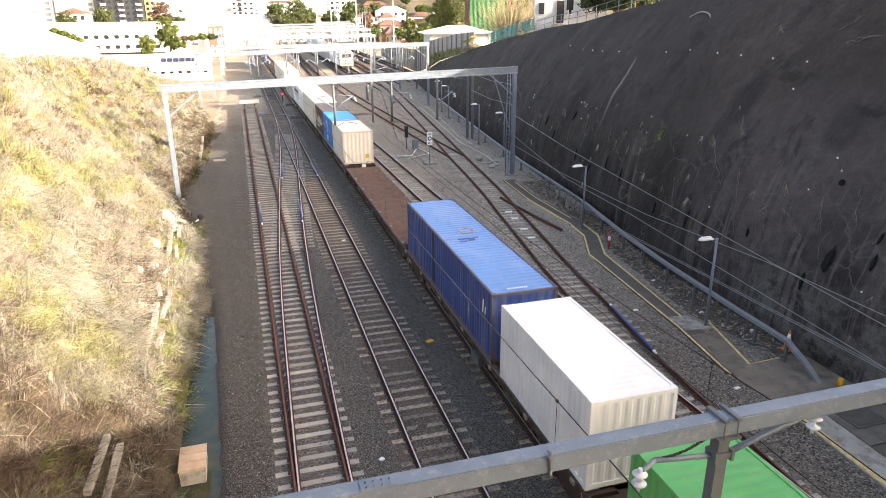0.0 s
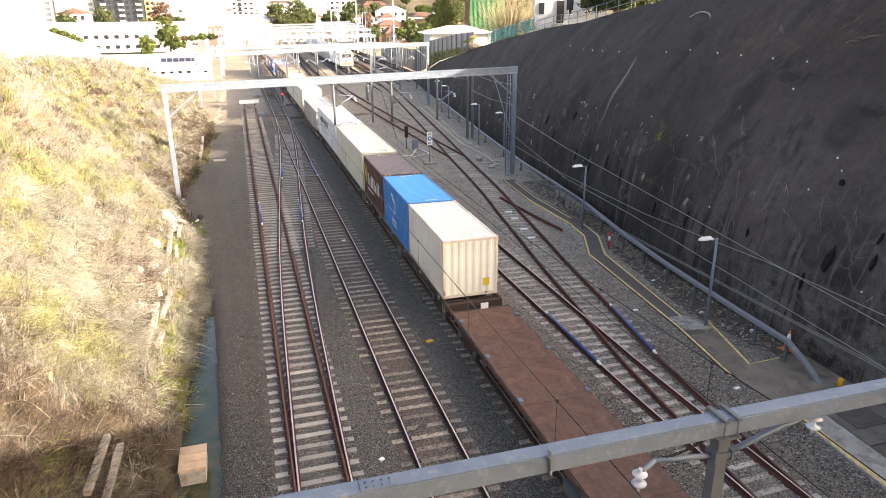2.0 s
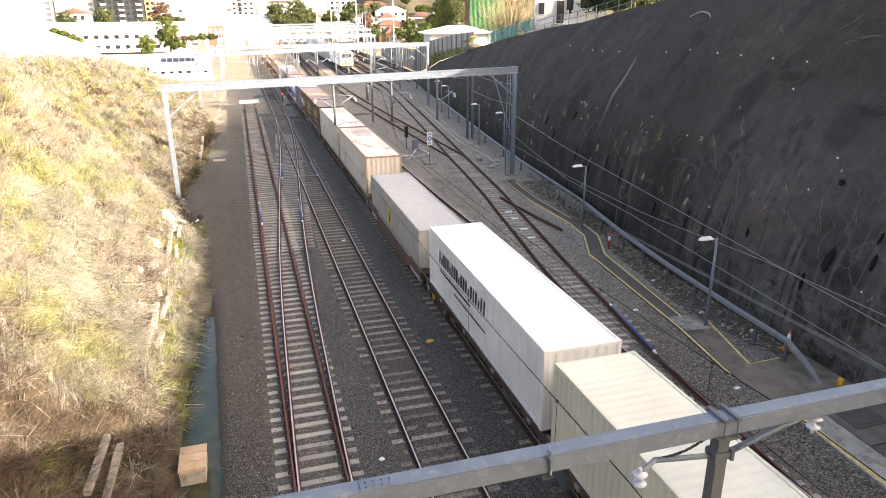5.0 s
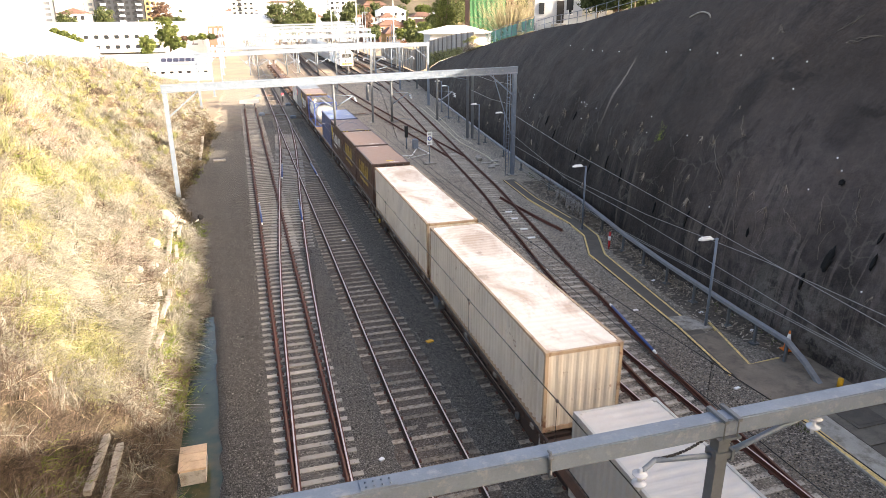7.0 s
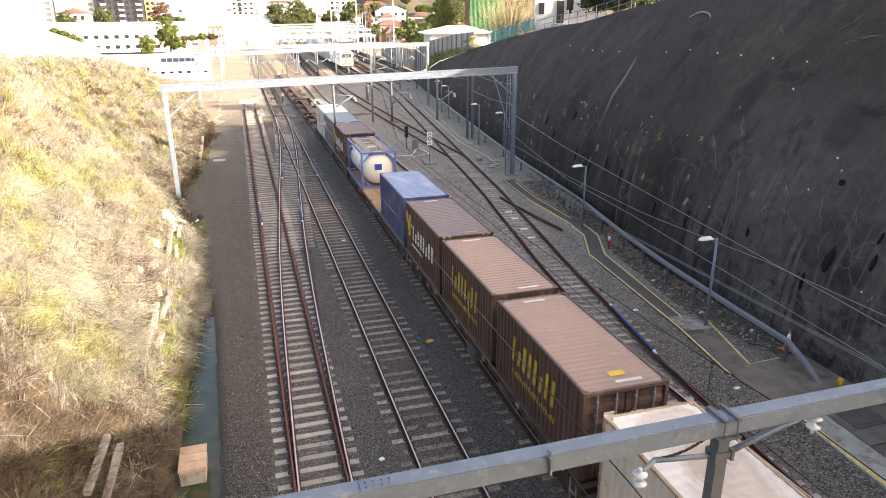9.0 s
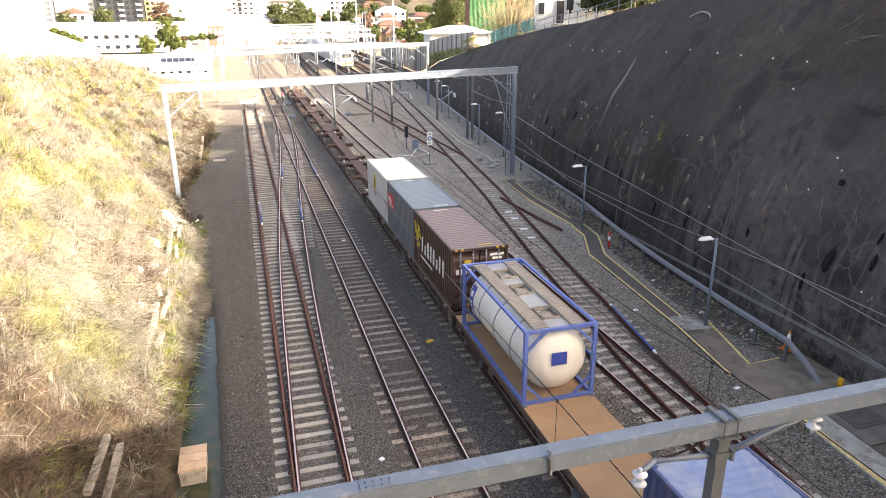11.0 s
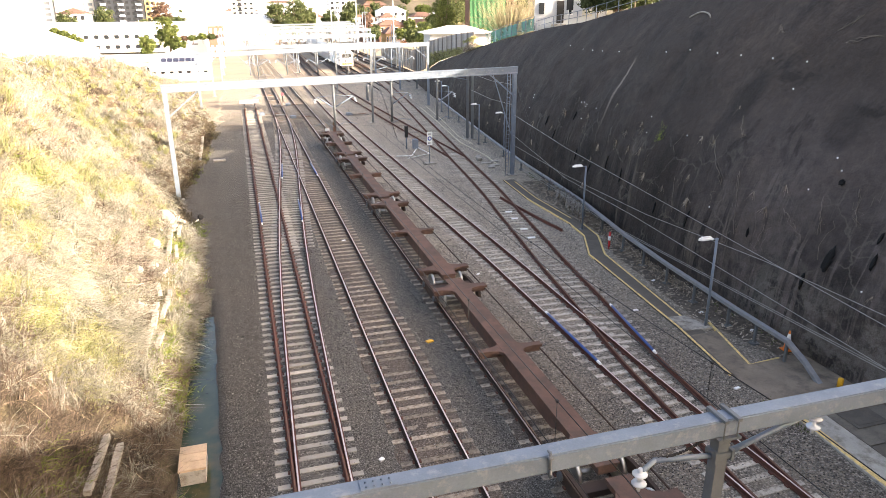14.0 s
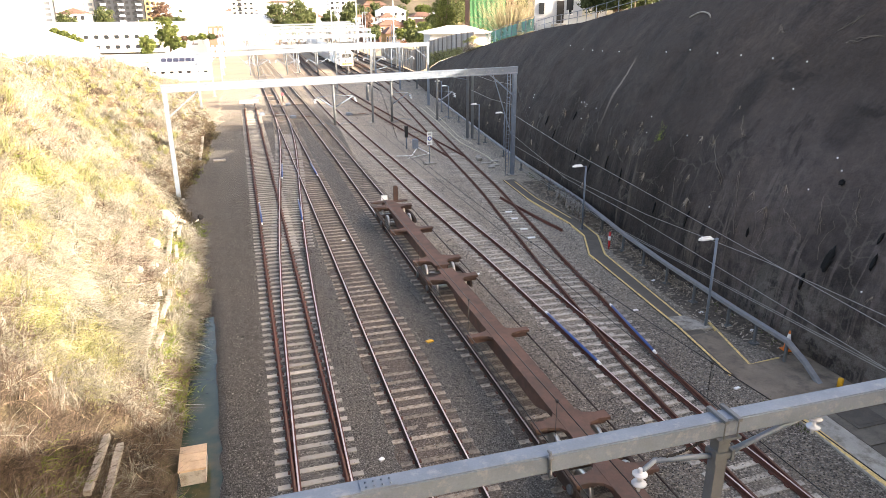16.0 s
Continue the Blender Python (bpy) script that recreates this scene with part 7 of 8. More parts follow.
# long dead stems trailing down the bank
rv = np.random.default_rng(77)
qs = []
for x, y in bank_spots(420, 9, None, 11, 60, 1.0, 11.0):
    p = np.array([x, y, bank_z(x, y) + 0.3])
    d = np.array([rv.uniform(0.2, 0.9), rv.normal(0, 0.7), rv.uniform(0.0, 0.7)])
    for k in range(5):
        q = p + d * 0.22
        q[2] = max(q[2], bank_z(q[0], q[1]) + 0.12)
        w = np.cross(d, rv.normal(0, 1, 3))
        w = w / np.linalg.norm(w) * 0.004 * max(1.0, y / 28)
        qs.append([p - w, p + w, q + w, q - w])
        p = q
        d = d + np.array([0.05, rv.normal(0, 0.15), -0.32])
tagged(quads("dead_stems", np.array(qs), M_TWIG), "long pale dead stems trailing over the bank", "brush", kind="stuff")

# ---- the suburb behind ----


def tree(x, y, z, h, r, material, label, seed, leaves=2600, size=0.28, squash=0.8, low=0.28):
    rng = np.random.default_rng(seed)
    root = thing("tree", label, "tree", "trees behind the cutting", pose(x, y, z))
    bm = bmesh.new()
    rod(bm, (0, 0, -0.5), (0.05 * r, 0, h * 0.45), 0.05 * h * 0.5, 0.025 * h * 0.5, 8)
    tips = []
    for i in range(9):
        a = i * 2.4 + rng.uniform(-0.3, 0.3)
        f = rng.uniform(0.3, 0.95)
        st = Vector((0.04 * r, 0, h * rng.uniform(0.25, 0.45)))
        e = Vector((math.cos(a) * r * f * 0.75, math.sin(a) * r * f * 0.75, h * rng.uniform(0.5, 0.9)))
        rod(bm, st, e, 0.018 * h * 0.5, 0.006 * h * 0.5, 6)
        tips.append(e)
    part("trunk", bm, M_BARK, root)
    hubs = []
    for _ in range(120):
        d = rng.normal(0, 1, 3)
        d /= np.linalg.norm(d)
        rad = rng.uniform(0.1, 1.0) ** 0.5
        zz = h * (low + 1) / 2 + d[2] * rad * h * (1 - low) / 2 * 0.85
        hubs.append(((d[0] * rad * r * 0.8, d[1] * rad * r * 0.8, zz), rng.uniform(0.13, 0.3) * r))
    per = leaves // len(hubs)
    qs = []
    for c, k in hubs:
        d = rng.normal(0, 1, (per, 3))
        d /= np.linalg.norm(d, axis=1)[:, None]
        p = np.array(c) + d * (k * rng.uniform(0.3, 1.15, per))[:, None] * (1, 1, squash)
        u = rng.normal(0, 1, (per, 3))
        u /= np.linalg.norm(u, axis=1)[:, None]
        v = np.cross(u, d)
        v /= np.linalg.norm(v, axis=1)[:, None] + 1e-6
        s = size * rng.uniform(0.6, 1.3, per)[:, None]
        qs.append(np.stack([p - u * s, p + v * s * 0.6, p + u * s, p - v * s * 0.6], 1))
    quads("crown", np.concatenate(qs), material, root)
    return root


def bare_tree(x, y, z, h, r, label, seed):
    rng = random.Random(seed)
    root = thing("tree", label, "tree", "trees behind the cutting", pose(x, y, z))
    bm = bmesh.new()
    bm_tips = []

    def grow(p, d, ln, rad, depth):
        q = p + d * ln
        rod(bm, p, q, rad, rad * 0.65, 5)
        if depth < 3:
            bm_tips.append(q.copy())
        if depth:
            for _ in range(3 if depth > 1 else 4):
                n = (d + Vector((rng.gauss(0, 0.45), rng.gauss(0, 0.45), rng.gauss(0.12, 0.25)))).normalized()
                grow(p.lerp(q, rng.uniform(0.55, 1.0)), n, ln * rng.uniform(0.6, 0.8), rad * 0.6, depth - 1)
    grow(Vector((0, 0, -0.5)), Vector((0, 0, 1)), h * 0.34, h * 0.02, 5)
    part("branch_crown", bm, M_BARE, root)
    rq = np.random.default_rng(seed)
    tips = np.array([tuple(v) for v in bm_tips])
    p = tips[rq.integers(0, len(tips), 5000)]
    d = rq.normal(0, 1, (5000, 3)) + np.array([0, 0, 0.6])
    q = p + d / np.linalg.norm(d, axis=1)[:, None] * rq.uniform(0.4, 1.3, 5000)[:, None]
    w = np.array([0.03, 0, 0.0])
    quads("twig_mass", np.stack([p - w, p + w, q + w * 0.5, q - w * 0.5], 1), M_BARE, root)["kind"] = "stuff"
    return root


def house(x0, x1, y0, y1, z0, z1, wall, roof, label, floors=1, cols=4, roof_kind="hip", name="house", rise=1.8, group="houses of the suburb", glass=None, win=(0.55, 0.5), balcony=None, turn=0.0, eaves=0.5):
    """A building: walls, roof, and windows set into the side that faces the yard."""
    root = thing(name, label, "building", group)
    root.matrix_basis = pose(x0, y0, 0, 0, 0, turn) @ pose(-x0, -y0, 0)
    bm = box(bmesh.new(), (x0 + x1) / 2, (y0 + y1) / 2, (z0 + z1) / 2, x1 - x0, y1 - y0, z1 - z0)
    part("wall", bm, wall, root)
    bm = bmesh.new()
    e = eaves
    if roof_kind == "flat":
        box(bm, (x0 + x1) / 2, (y0 + y1) / 2, z1 + 0.15, x1 - x0 + 0.3, y1 - y0 + 0.3, 0.3)
    else:
        k = min(x1 - x0, y1 - y0) / 2 if roof_kind == "hip" else 0.0
        b = [bm.verts.new(p) for p in ((x0 - e, y0 - e, z1), (x1 + e, y0 - e, z1), (x1 + e, y1 + e, z1), (x0 - e, y1 + e, z1))]
        if x1 - x0 >= y1 - y0:
            t = [bm.verts.new((x0 - e + k, (y0 + y1) / 2, z1 + rise)), bm.verts.new((x1 + e - k, (y0 + y1) / 2, z1 + rise))]
            for f in ((b[0], b[1], t[1], t[0]), (b[2], b[3], t[0], t[1]), (b[1], b[2], t[1]), (b[3], b[0], t[0]), tuple(b[::-1])):
                bm.faces.new(f)
        else:
            t = [bm.verts.new(((x0 + x1) / 2, y0 - e + k, z1 + rise)), bm.verts.new(((x0 + x1) / 2, y1 + e - k, z1 + rise))]
            for f in ((b[0], b[1], t[0]), (b[2], b[3], t[1]), (b[1], b[2], t[1], t[0]), (b[3], b[0], t[0], t[1]), tuple(b[::-1])):
                bm.faces.new(f)
    part("roof", bm, roof, root)
    fh, cw = (z1 - z0) / floors, (x1 - x0) / cols
    w, h = cw * win[0], fh * win[1]
    bm = box(bmesh.new(), 0, 0, 0, w, 0.1, h)
    me = mesh_of(bm, glass or M_GLASS)
    bm = bmesh.new()
    for sx, sz, ww, hh in ((0, h / 2, w + 0.16, 0.08), (0, -h / 2, w + 0.16, 0.08), (-w / 2, 0, 0.08, h), (w / 2, 0, 0.08, h)):
        box(bm, sx, -0.05, sz, ww, 0.08, hh)
    fr = mesh_of(bm, M_WHITE)
    for i in range(cols):
        for j in range(floors):
            o = share("window", me, root, pose(x0 + (i + 0.5) * cw, y0 - 0.04, z0 + (j + 0.55) * fh))
            if y0 < 320:
                share("window_frame", fr, o, Matrix())
            if balcony and i % 3 == 1:
                part("balcony", box(bmesh.new(), x0 + (i + 0.5) * cw, y0 - 0.7, z0 + j * fh + 0.5, cw * 0.9, 1.3, 1.0), balcony, root)
    return root


# panes of far buildings: the white sky they mirror is put into the colour
M_GLASS_PALE = plain("glass paled as if mirroring sky", (0.3, 0.33, 0.36), 0.2, var=0.15)
M_ROOFWHITE = plain("pale metal roofing", (0.7, 0.7, 0.68), 0.5, var=0.08, scale=0.5, fine=8)
M_ROOFGREY = plain("grey metal roofing", (0.35, 0.36, 0.38), 0.5, var=0.15, scale=0.5, fine=8)
M_NET = plain("green scaffold netting", (0.028, 0.11, 0.05), 0.8, var=0.2, scale=1, fine=8)
M_TEAL = plain("pale teal mesh panel", (0.1, 0.27, 0.225), 0.8, var=0.3, scale=0.8)
_nt = M_TEAL.node_tree
_gap = _nt.nodes.new("ShaderNodeTexNoise")
_gap.inputs["Scale"].default_value = 0.45
_rng = _nt.nodes.new("ShaderNodeMapRange")
_rng.inputs[1].default_value, _rng.inputs[2].default_value, _rng.inputs[3].default_value, _rng.inputs[4].default_value = 0.4, 0.62, 0.25, 0.9
_nt.links.new(_nt.nodes["Texture Coordinate"].outputs["Object"], _gap.inputs["Vector"])
_nt.links.new(_gap.outputs["Fac"], _rng.inputs[0])
_nt.links.new(_rng.outputs[0], _nt.nodes["Principled BSDF"].inputs["Alpha"])
M_FENCE = plain("grey paling", (0.3, 0.28, 0.26), 0.9, var=0.25, per_object=0.3)

# buildings left of the line
solar = house(-17, -5.5, 151, 166, -0.7, 3.0, M_CREAMWALL, M_ROOFWHITE, "white low depot building with solar panels on its roof", 1, 7, "hip", rise=2.8, win=(0.5, 0.14))
M_SOLAR = plain("blue-grey solar panel", (0.035, 0.04, 0.065), 0.5, var=0.15, spec=0.1)
for i in range(6):
    o = part("solar_panel", box(bmesh.new(), 0, 0, 0, 1.05, 1.5, 0.06), M_SOLAR, solar)
    o.matrix_basis = pose(-14.2 + i * 1.17, 151.8, 3.74, 26.0)
house(-43, -21, 228, 245, 1.7, 7.4, M_CREAMWALL, M_ROOFWHITE, "long white two-storey building with dark square windows", 2, 8, "flat", win=(0.5, 0.42))
house(-62, -2, 246, 262, -0.7, 9.6, M_WHITE, M_ROOFWHITE, "long plain white hall behind the yard", 1, 3, "flat", win=(0.1, 0.05))
house(-62, -43.2, 225, 245, -0.7, 8.2, M_CREAMWALL, M_ROOFWHITE, "white flat-roofed building beside the yard", 2, 8, "flat", win=(0.2, 0.1))
house(-20.8, -3, 232, 244, -0.7, 7.0, M_WHITE, M_ROOFWHITE, "white flat-roofed annexe of the long building", 1, 3, "flat", win=(0.3, 0.05))
house(-30, -14, 160, 175, -0.7, 3.0, M_CREAMWALL, M_ROOFWHITE, "white shed beside the yard", 1, 6, "gable", rise=1.2, win=(0.4, 0.3))
house(-46, -34, 150, 170, -0.7, 4.5, M_WHITE, M_ROOFWHITE, "white warehouse with a pale roof", 1, 5, "gable", rise=1.2, win=(0.3, 0.2))
house(-70, -46.5, 420, 436, -0.7, 34, M_DARKWALL, M_ROOFGREY, "charcoal apartment tower with white balconies", 12, 8, "flat", "apartment_building", balcony=M_WHITE)
house(-90, -71, 425, 440, -0.7, 24, M_CREAMWALL, M_ROOFGREY, "pale apartment block with pale windows", 9, 5, "flat", "apartment_building", glass=M_GLASS_PALE)
house(-46, -40.5, 430, 445, -0.7, 30, M_ORANGEWALL, M_ROOFGREY, "narrow orange apartment tower with balconies", 11, 2, "flat", "apartment_building", balcony=M_WHITE)
house(-28, -7, 450, 466, -0.7, 30, M_CREAMWALL, M_ROOFGREY, "white apartment block with grey windows", 11, 5, "flat", "apartment_building", glass=M_GLASS_PALE, balcony=M_WHITE)
house(0, 13.5, 455, 470, -0.7, 33, M_WHITE, M_ROOFGREY, "white apartment tower with dark balconies", 12, 4, "flat", "apartment_building", balcony=M_DARKWALL)
house(-120, -92, 430, 446, -0.7, 22, M_WHITE, M_ROOFWHITE, "white apartment block far behind", 8, 4, "flat", "apartment_building", glass=M_GLASS_PALE)
house(55, 71, 420, 436, -0.7, 30, M_WHITE, M_ROOFGREY, "white apartment block behind the trees", 11, 5, "flat", "apartment_building", balcony=M_WHITE)
house(-6, 15.5, 300, 316, -0.7, 9.5, M_CREAMWALL, M_ROOFWHITE, "white station building with a long pale roof", 2, 12, "gable", rise=2.5, win=(0.4, 0.15), glass=M_GLASS_PALE)
house(16, 40, 330, 345, -0.7, 6.0, M_CREAMWALL, M_ROOFGREY, "pale flat building behind the platforms", 2, 8, "flat")
house(-63.5, -53.5, 300, 312, 6, 12.6, M_CREAMWALL, M_ROOFTILE, "pale house with a terracotta roof", 2, 4, rise=2.2)
house(-7.3, -3.0, 222, 228, -0.7, 8.9, M_BRICK, M_ROOFGREY, "small red-brown brick block with tall windows", 2, 3, "flat", win=(0.4, 0.6), glass=M_GLASS_PALE)
ramp = thing("ramp_wall", "pale concrete ramp wall with a mesh fence above the bank", "wall")
part("wall", prism(bmesh.new(), [(-26, 11.2), (-26, 5), (-15.6, 5), (-15.6, 7.6), (-16.6, 8.4), (-19.5, 10.3)], 72, 72.4, "y"), M_CREAMWALL, ramp)
for k in range(8):
    xx = -23.5 + k
    zz = float(np.interp(xx, [-26, -19.5, -16.6], [11.2, 10.3, 8.4]))
    part("post", rod(bmesh.new(), (xx, 72.2, zz - 0.1), (xx, 72.2, zz + 1.1), 0.04, seg=6), M_GALV_DARK, ramp)
part("rail", tube(bmesh.new(), [(-26, 72.2, 12.25), (-19.5, 72.2, 11.35), (-16.6, 72.2, 9.45)], 0.03, 6), M_GALV_DARK, ramp)
tagged(part("road_ramp", prism(bmesh.new(), [(-62, -0.7), (-38, -0.7), (-38, 3.4), (-49.5, 8.0), (-62, 9.0)], 220.5, 223.5, "y"), M_CREAMWALL), "pale road ramp rising beside the long building", "ramp")
# houses right of the line
for i, (x, y, w, fl, wl, rf) in enumerate(((60, 300, 12, 2, M_BRICK, M_ROOFTILE), (54.5, 312, 9, 2, M_BRICK, M_ROOFGREY), (75, 305, 12, 2, M_CREAMWALL, M_ROOFTILE), (57, 345, 10, 3, M_CREAMWALL, M_ROOFTILE), (70, 350, 14, 4, M_WHITE, M_ROOFWHITE), (86, 345, 12, 3, M_CREAMWALL, M_ROOFTILE), (47, 345, 9, 3, M_CREAMWALL, M_ROOFGREY), (98, 360, 14, 3, M_WHITE, M_ROOFGREY), (82, 390, 14, 4, M_WHITE, M_ROOFTILE), (36, 372, 10, 3, M_CREAMWALL, M_ROOFTILE), (24, 400, 12, 3, M_WHITE, M_ROOFTILE), (59.5, 284, 4.5, 1, M_ORANGEWALL, M_ROOFTILE), (66, 326, 8, 3, M_CREAMWALL, M_ROOFTILE))):
    house(x, x + w, y, y + 9, -0.7, 1.2 + 2.9 * fl, wl, rf, "brick house with a terracotta roof" if wl == M_BRICK else "pale house with a pitched roof", fl, 4, rise=2.4, win=(0.4, 0.42))
house(34.2, 45.5, 124, 134, 3.5, 8.9, M_BOARDS, M_ROOFWHITE, "low pale house with a white hip roof", 1, 6, rise=1.3, win=(0.35, 0.14), eaves=1.1, turn=-8.0)
cot = house(33.0, 41.0, 75, 80, 9.5, 15.2, M_BOARDS, M_ROOFGREY, "white weatherboard cottage above the slope", 1, 1, "gable", rise=1.4, win=(0.05, 0.1), turn=-24.0)
for k in range(22):
    part("weatherboard", box(bmesh.new(), 37.0, 74.985, 10.2 + 0.225 * k, 7.98, 0.05, 0.2), M_BOARDS, cot)
part("door", box(bmesh.new(), 35.9, 74.93, 12.6, 0.8, 0.14, 2.4), M_DARK, cot, "dark open doorway")
part("window", box(bmesh.new(), 33.8, 74.93, 13.0, 0.6, 0.14, 1.2), M_GLASS, cot)
part("window", box(bmesh.new(), 36.95, 74.93, 13.4, 0.75, 0.14, 1.2), M_GLASS, cot)
part("curtained_window", box(bmesh.new(), 38.9, 74.93, 13.0, 1.1, 0.14, 1.8), plain("cream curtain", (0.5, 0.46, 0.36), 0.9), cot, "cream curtained window")
part("porch_step", box(bmesh.new(), 35.75, 74.4, 11.2, 1.6, 1.0, 0.25), M_CONC, cot)
g = house(57.0, 66.5, 170, 173, -0.7, 22, M_BRICK, M_ROOFGREY, "brick block wrapped in green scaffold netting", 6, 3, "flat")
for i in range(7):
    for j in range(6):
        bm = corrugated(bmesh.new(), 1.37, 0.0, 3.62, 0.1, 0.34, lambda a, z, d: (57.05 + i * 1.36 + a, 169.3 + d + 0.12 * math.sin(z * 0.9 + i), 0.2 + 3.66 * j + z), 1)
        part("netting_panel", bm, M_NET, g, "green netting")

# trees
for i, (x, y, z, h, r, m, lab) in enumerate((
        (-15.5, 185, 0, 12.8, 3.2, M_LEAF_LIGHT, "rounded green tree beside the depot"), (-20.5, 184, 0, 8, 2.4, M_LEAF_LIGHT, "low light green shrub tree"), (-13.2, 182, 0, 7.6, 2, M_LEAF_LIGHT, "small green tree beside the depot"),
        (-29, 330, 0, 19, 5.5, M_LEAF_RED, "russet tree behind the long building"), (-22, 322, 0, 11, 3.5, M_LEAF, "dark green palm-like tree"), (-36, 325, 0, 11, 3.5, M_LEAF, "dark green tree in the suburb"),
        (18, 300, 0, 18, 5.5, M_LEAF, "tall dark green tree by the station"), (26, 302, 0, 20, 6, M_LEAF, "tall dark green tree by the station"), (22, 290, 0, 12, 4.5, M_LEAF, "green tree by the platforms"), (31, 310, 0, 16, 5, M_LEAF, "dark green tree in the suburb"),
        (43, 330, 0, 14, 5, M_LEAF, "dark green tree in the suburb"), (50, 320, 0, 15, 4.5, M_LEAF, "green street tree beside houses"), (60, 350, 0, 17, 6, M_LEAF, "dark green tree in the suburb"), (53, 290, 0, 13, 3, M_LEAF_RED, "orange-brown winter tree beside houses"), (82, 290, 0, 12, 6, M_LEAF, "spreading green tree among houses"),
        (72, 270, 0, 9, 4, M_LEAF_LIGHT, "light green tree by the yard"), (66, 262, 0, 7.5, 4, M_LEAF_LIGHT, "light green shrub by the yard"), (60, 240, 0, 7, 4, M_LEAF, "green shrub by the yard"), (54, 200, 0, 10, 4, M_LEAF, "green tree by the yard"),
        (53.2, 180, 0, 18.5, 4.6, M_LEAF_LIGHT, "large yellow-green tree behind the yard"), (47, 175, 0, 9.5, 3, M_LEAF_LIGHT, "light green tree by the yard"), (50, 140, 4, 5.5, 2.5, M_LEAF_LIGHT, "yellow-green shrub behind the slope"), (76, 250, 0, 20, 6, M_LEAF, "tall green tree behind the houses"), (92, 300, 0, 22, 7, M_LEAF, "tall green tree behind the houses"), (105, 330, 0, 22, 8, M_LEAF, "tall green tree behind the houses"),
        (54, 282, -0.4, 7.5, 3.2, M_LEAF, "dark green garden tree before houses"), (57.5, 296, -0.4, 8.5, 2.6, M_LEAF, "green garden tree before houses"), (65.5, 282, -0.4, 6.8, 3, M_LEAF_LIGHT, "light green garden tree before houses"), (70.5, 286, -0.4, 8, 3.2, M_LEAF, "dark green garden tree before houses"), (73.5, 300, -0.4, 11, 3.4, M_LEAF_LIGHT, "light green garden tree beside houses"), (63, 372, -0.4, 17, 6, M_LEAF, "tall dark tree behind the houses"), (74, 376, -0.4, 19, 6, M_LEAF, "tall dark tree behind the houses"), (86, 372, -0.4, 17, 6, M_LEAF, "tall dark tree behind the houses"),
        (39.6, 69, 11.3, 4.5, 1.5, M_LEAF, "dark hedge beside the cottage"), (41.8, 72.5, 11.3, 4.2, 1.5, M_LEAF, "dark hedge beside the cottage"), (36.4, 63, 11.8, 3.0, 1.1, M_LEAF_RED, "ochre winter shrub by the rail fence"),
        # hedge continued out of view so that its shadow covers the tracks
        *((wall_point(yy, 1).x + 2.4 + 0.5 * (k % 2), yy, wall_point(yy, 1).z - 0.2, 3.3 + 0.4 * (k % 3), 1.9, M_LEAF, "dark garden hedge along the crest, extended for its shade") for k, yy in enumerate((46, 49.5, 53, 56.5, 60))),
        (46, 92, 8, 8, 4, M_LEAF, "dark hedge tree behind the cottage"), (44, 70, 11, 6.5, 3, M_LEAF, "dark green garden tree above the slope"), (40.5, 66, 11.5, 4.5, 2.2, M_LEAF, "dark green garden shrub above the slope"), (37.5, 60, 12.3, 3.2, 1.8, M_LEAF, "dark green garden shrub above the slope"),
        (-48.3, 222, 6.4, 2.6, 1.6, M_LEAF_LIGHT, "low yellow-green hedge on the ramp"), (-46.2, 222, 5.6, 2.8, 1.7, M_LEAF_LIGHT, "low yellow-green hedge on the ramp"), (-44.2, 222, 4.8, 2.7, 1.6, M_LEAF_LIGHT, "low yellow-green hedge on the ramp"), (-42.3, 222, 4.0, 2.4, 1.5, M_LEAF_LIGHT, "low yellow-green hedge on the ramp"), (-13.8, 214, 4.6, 2.0, 1.5, M_LEAF_RED, "low olive hedge behind the depot"), (-11.4, 214, 4.6, 2.1, 1.6, M_LEAF_LIGHT, "low olive hedge behind the depot"), (-8.8, 214, 4.6, 2.6, 1.7, M_LEAF_LIGHT, "low olive hedge behind the depot"), (-6.4, 214, 4.6, 2.6, 1.7, M_LEAF, "low olive hedge behind the depot"), (-4.0, 214, 4.6, 2.2, 1.5, M_LEAF_RED, "low olive hedge behind the depot"), (-60, 300, -0.4, 15, 5, M_LEAF, "dark green tree in the suburb"), (-52, 330, -0.4, 17, 5, M_LEAF, "dark green tree in the suburb"))):
    tree(x, y, z, h, r, m, lab, 100 + i, 840 if r < 1.9 and y > 200 else 3600 if y > 200 else 4200 if r < 2 else 7200, 0.26 if r < 1.9 and y > 200 else 0.38 if y > 200 else 0.2 if y > 120 else 0.15)


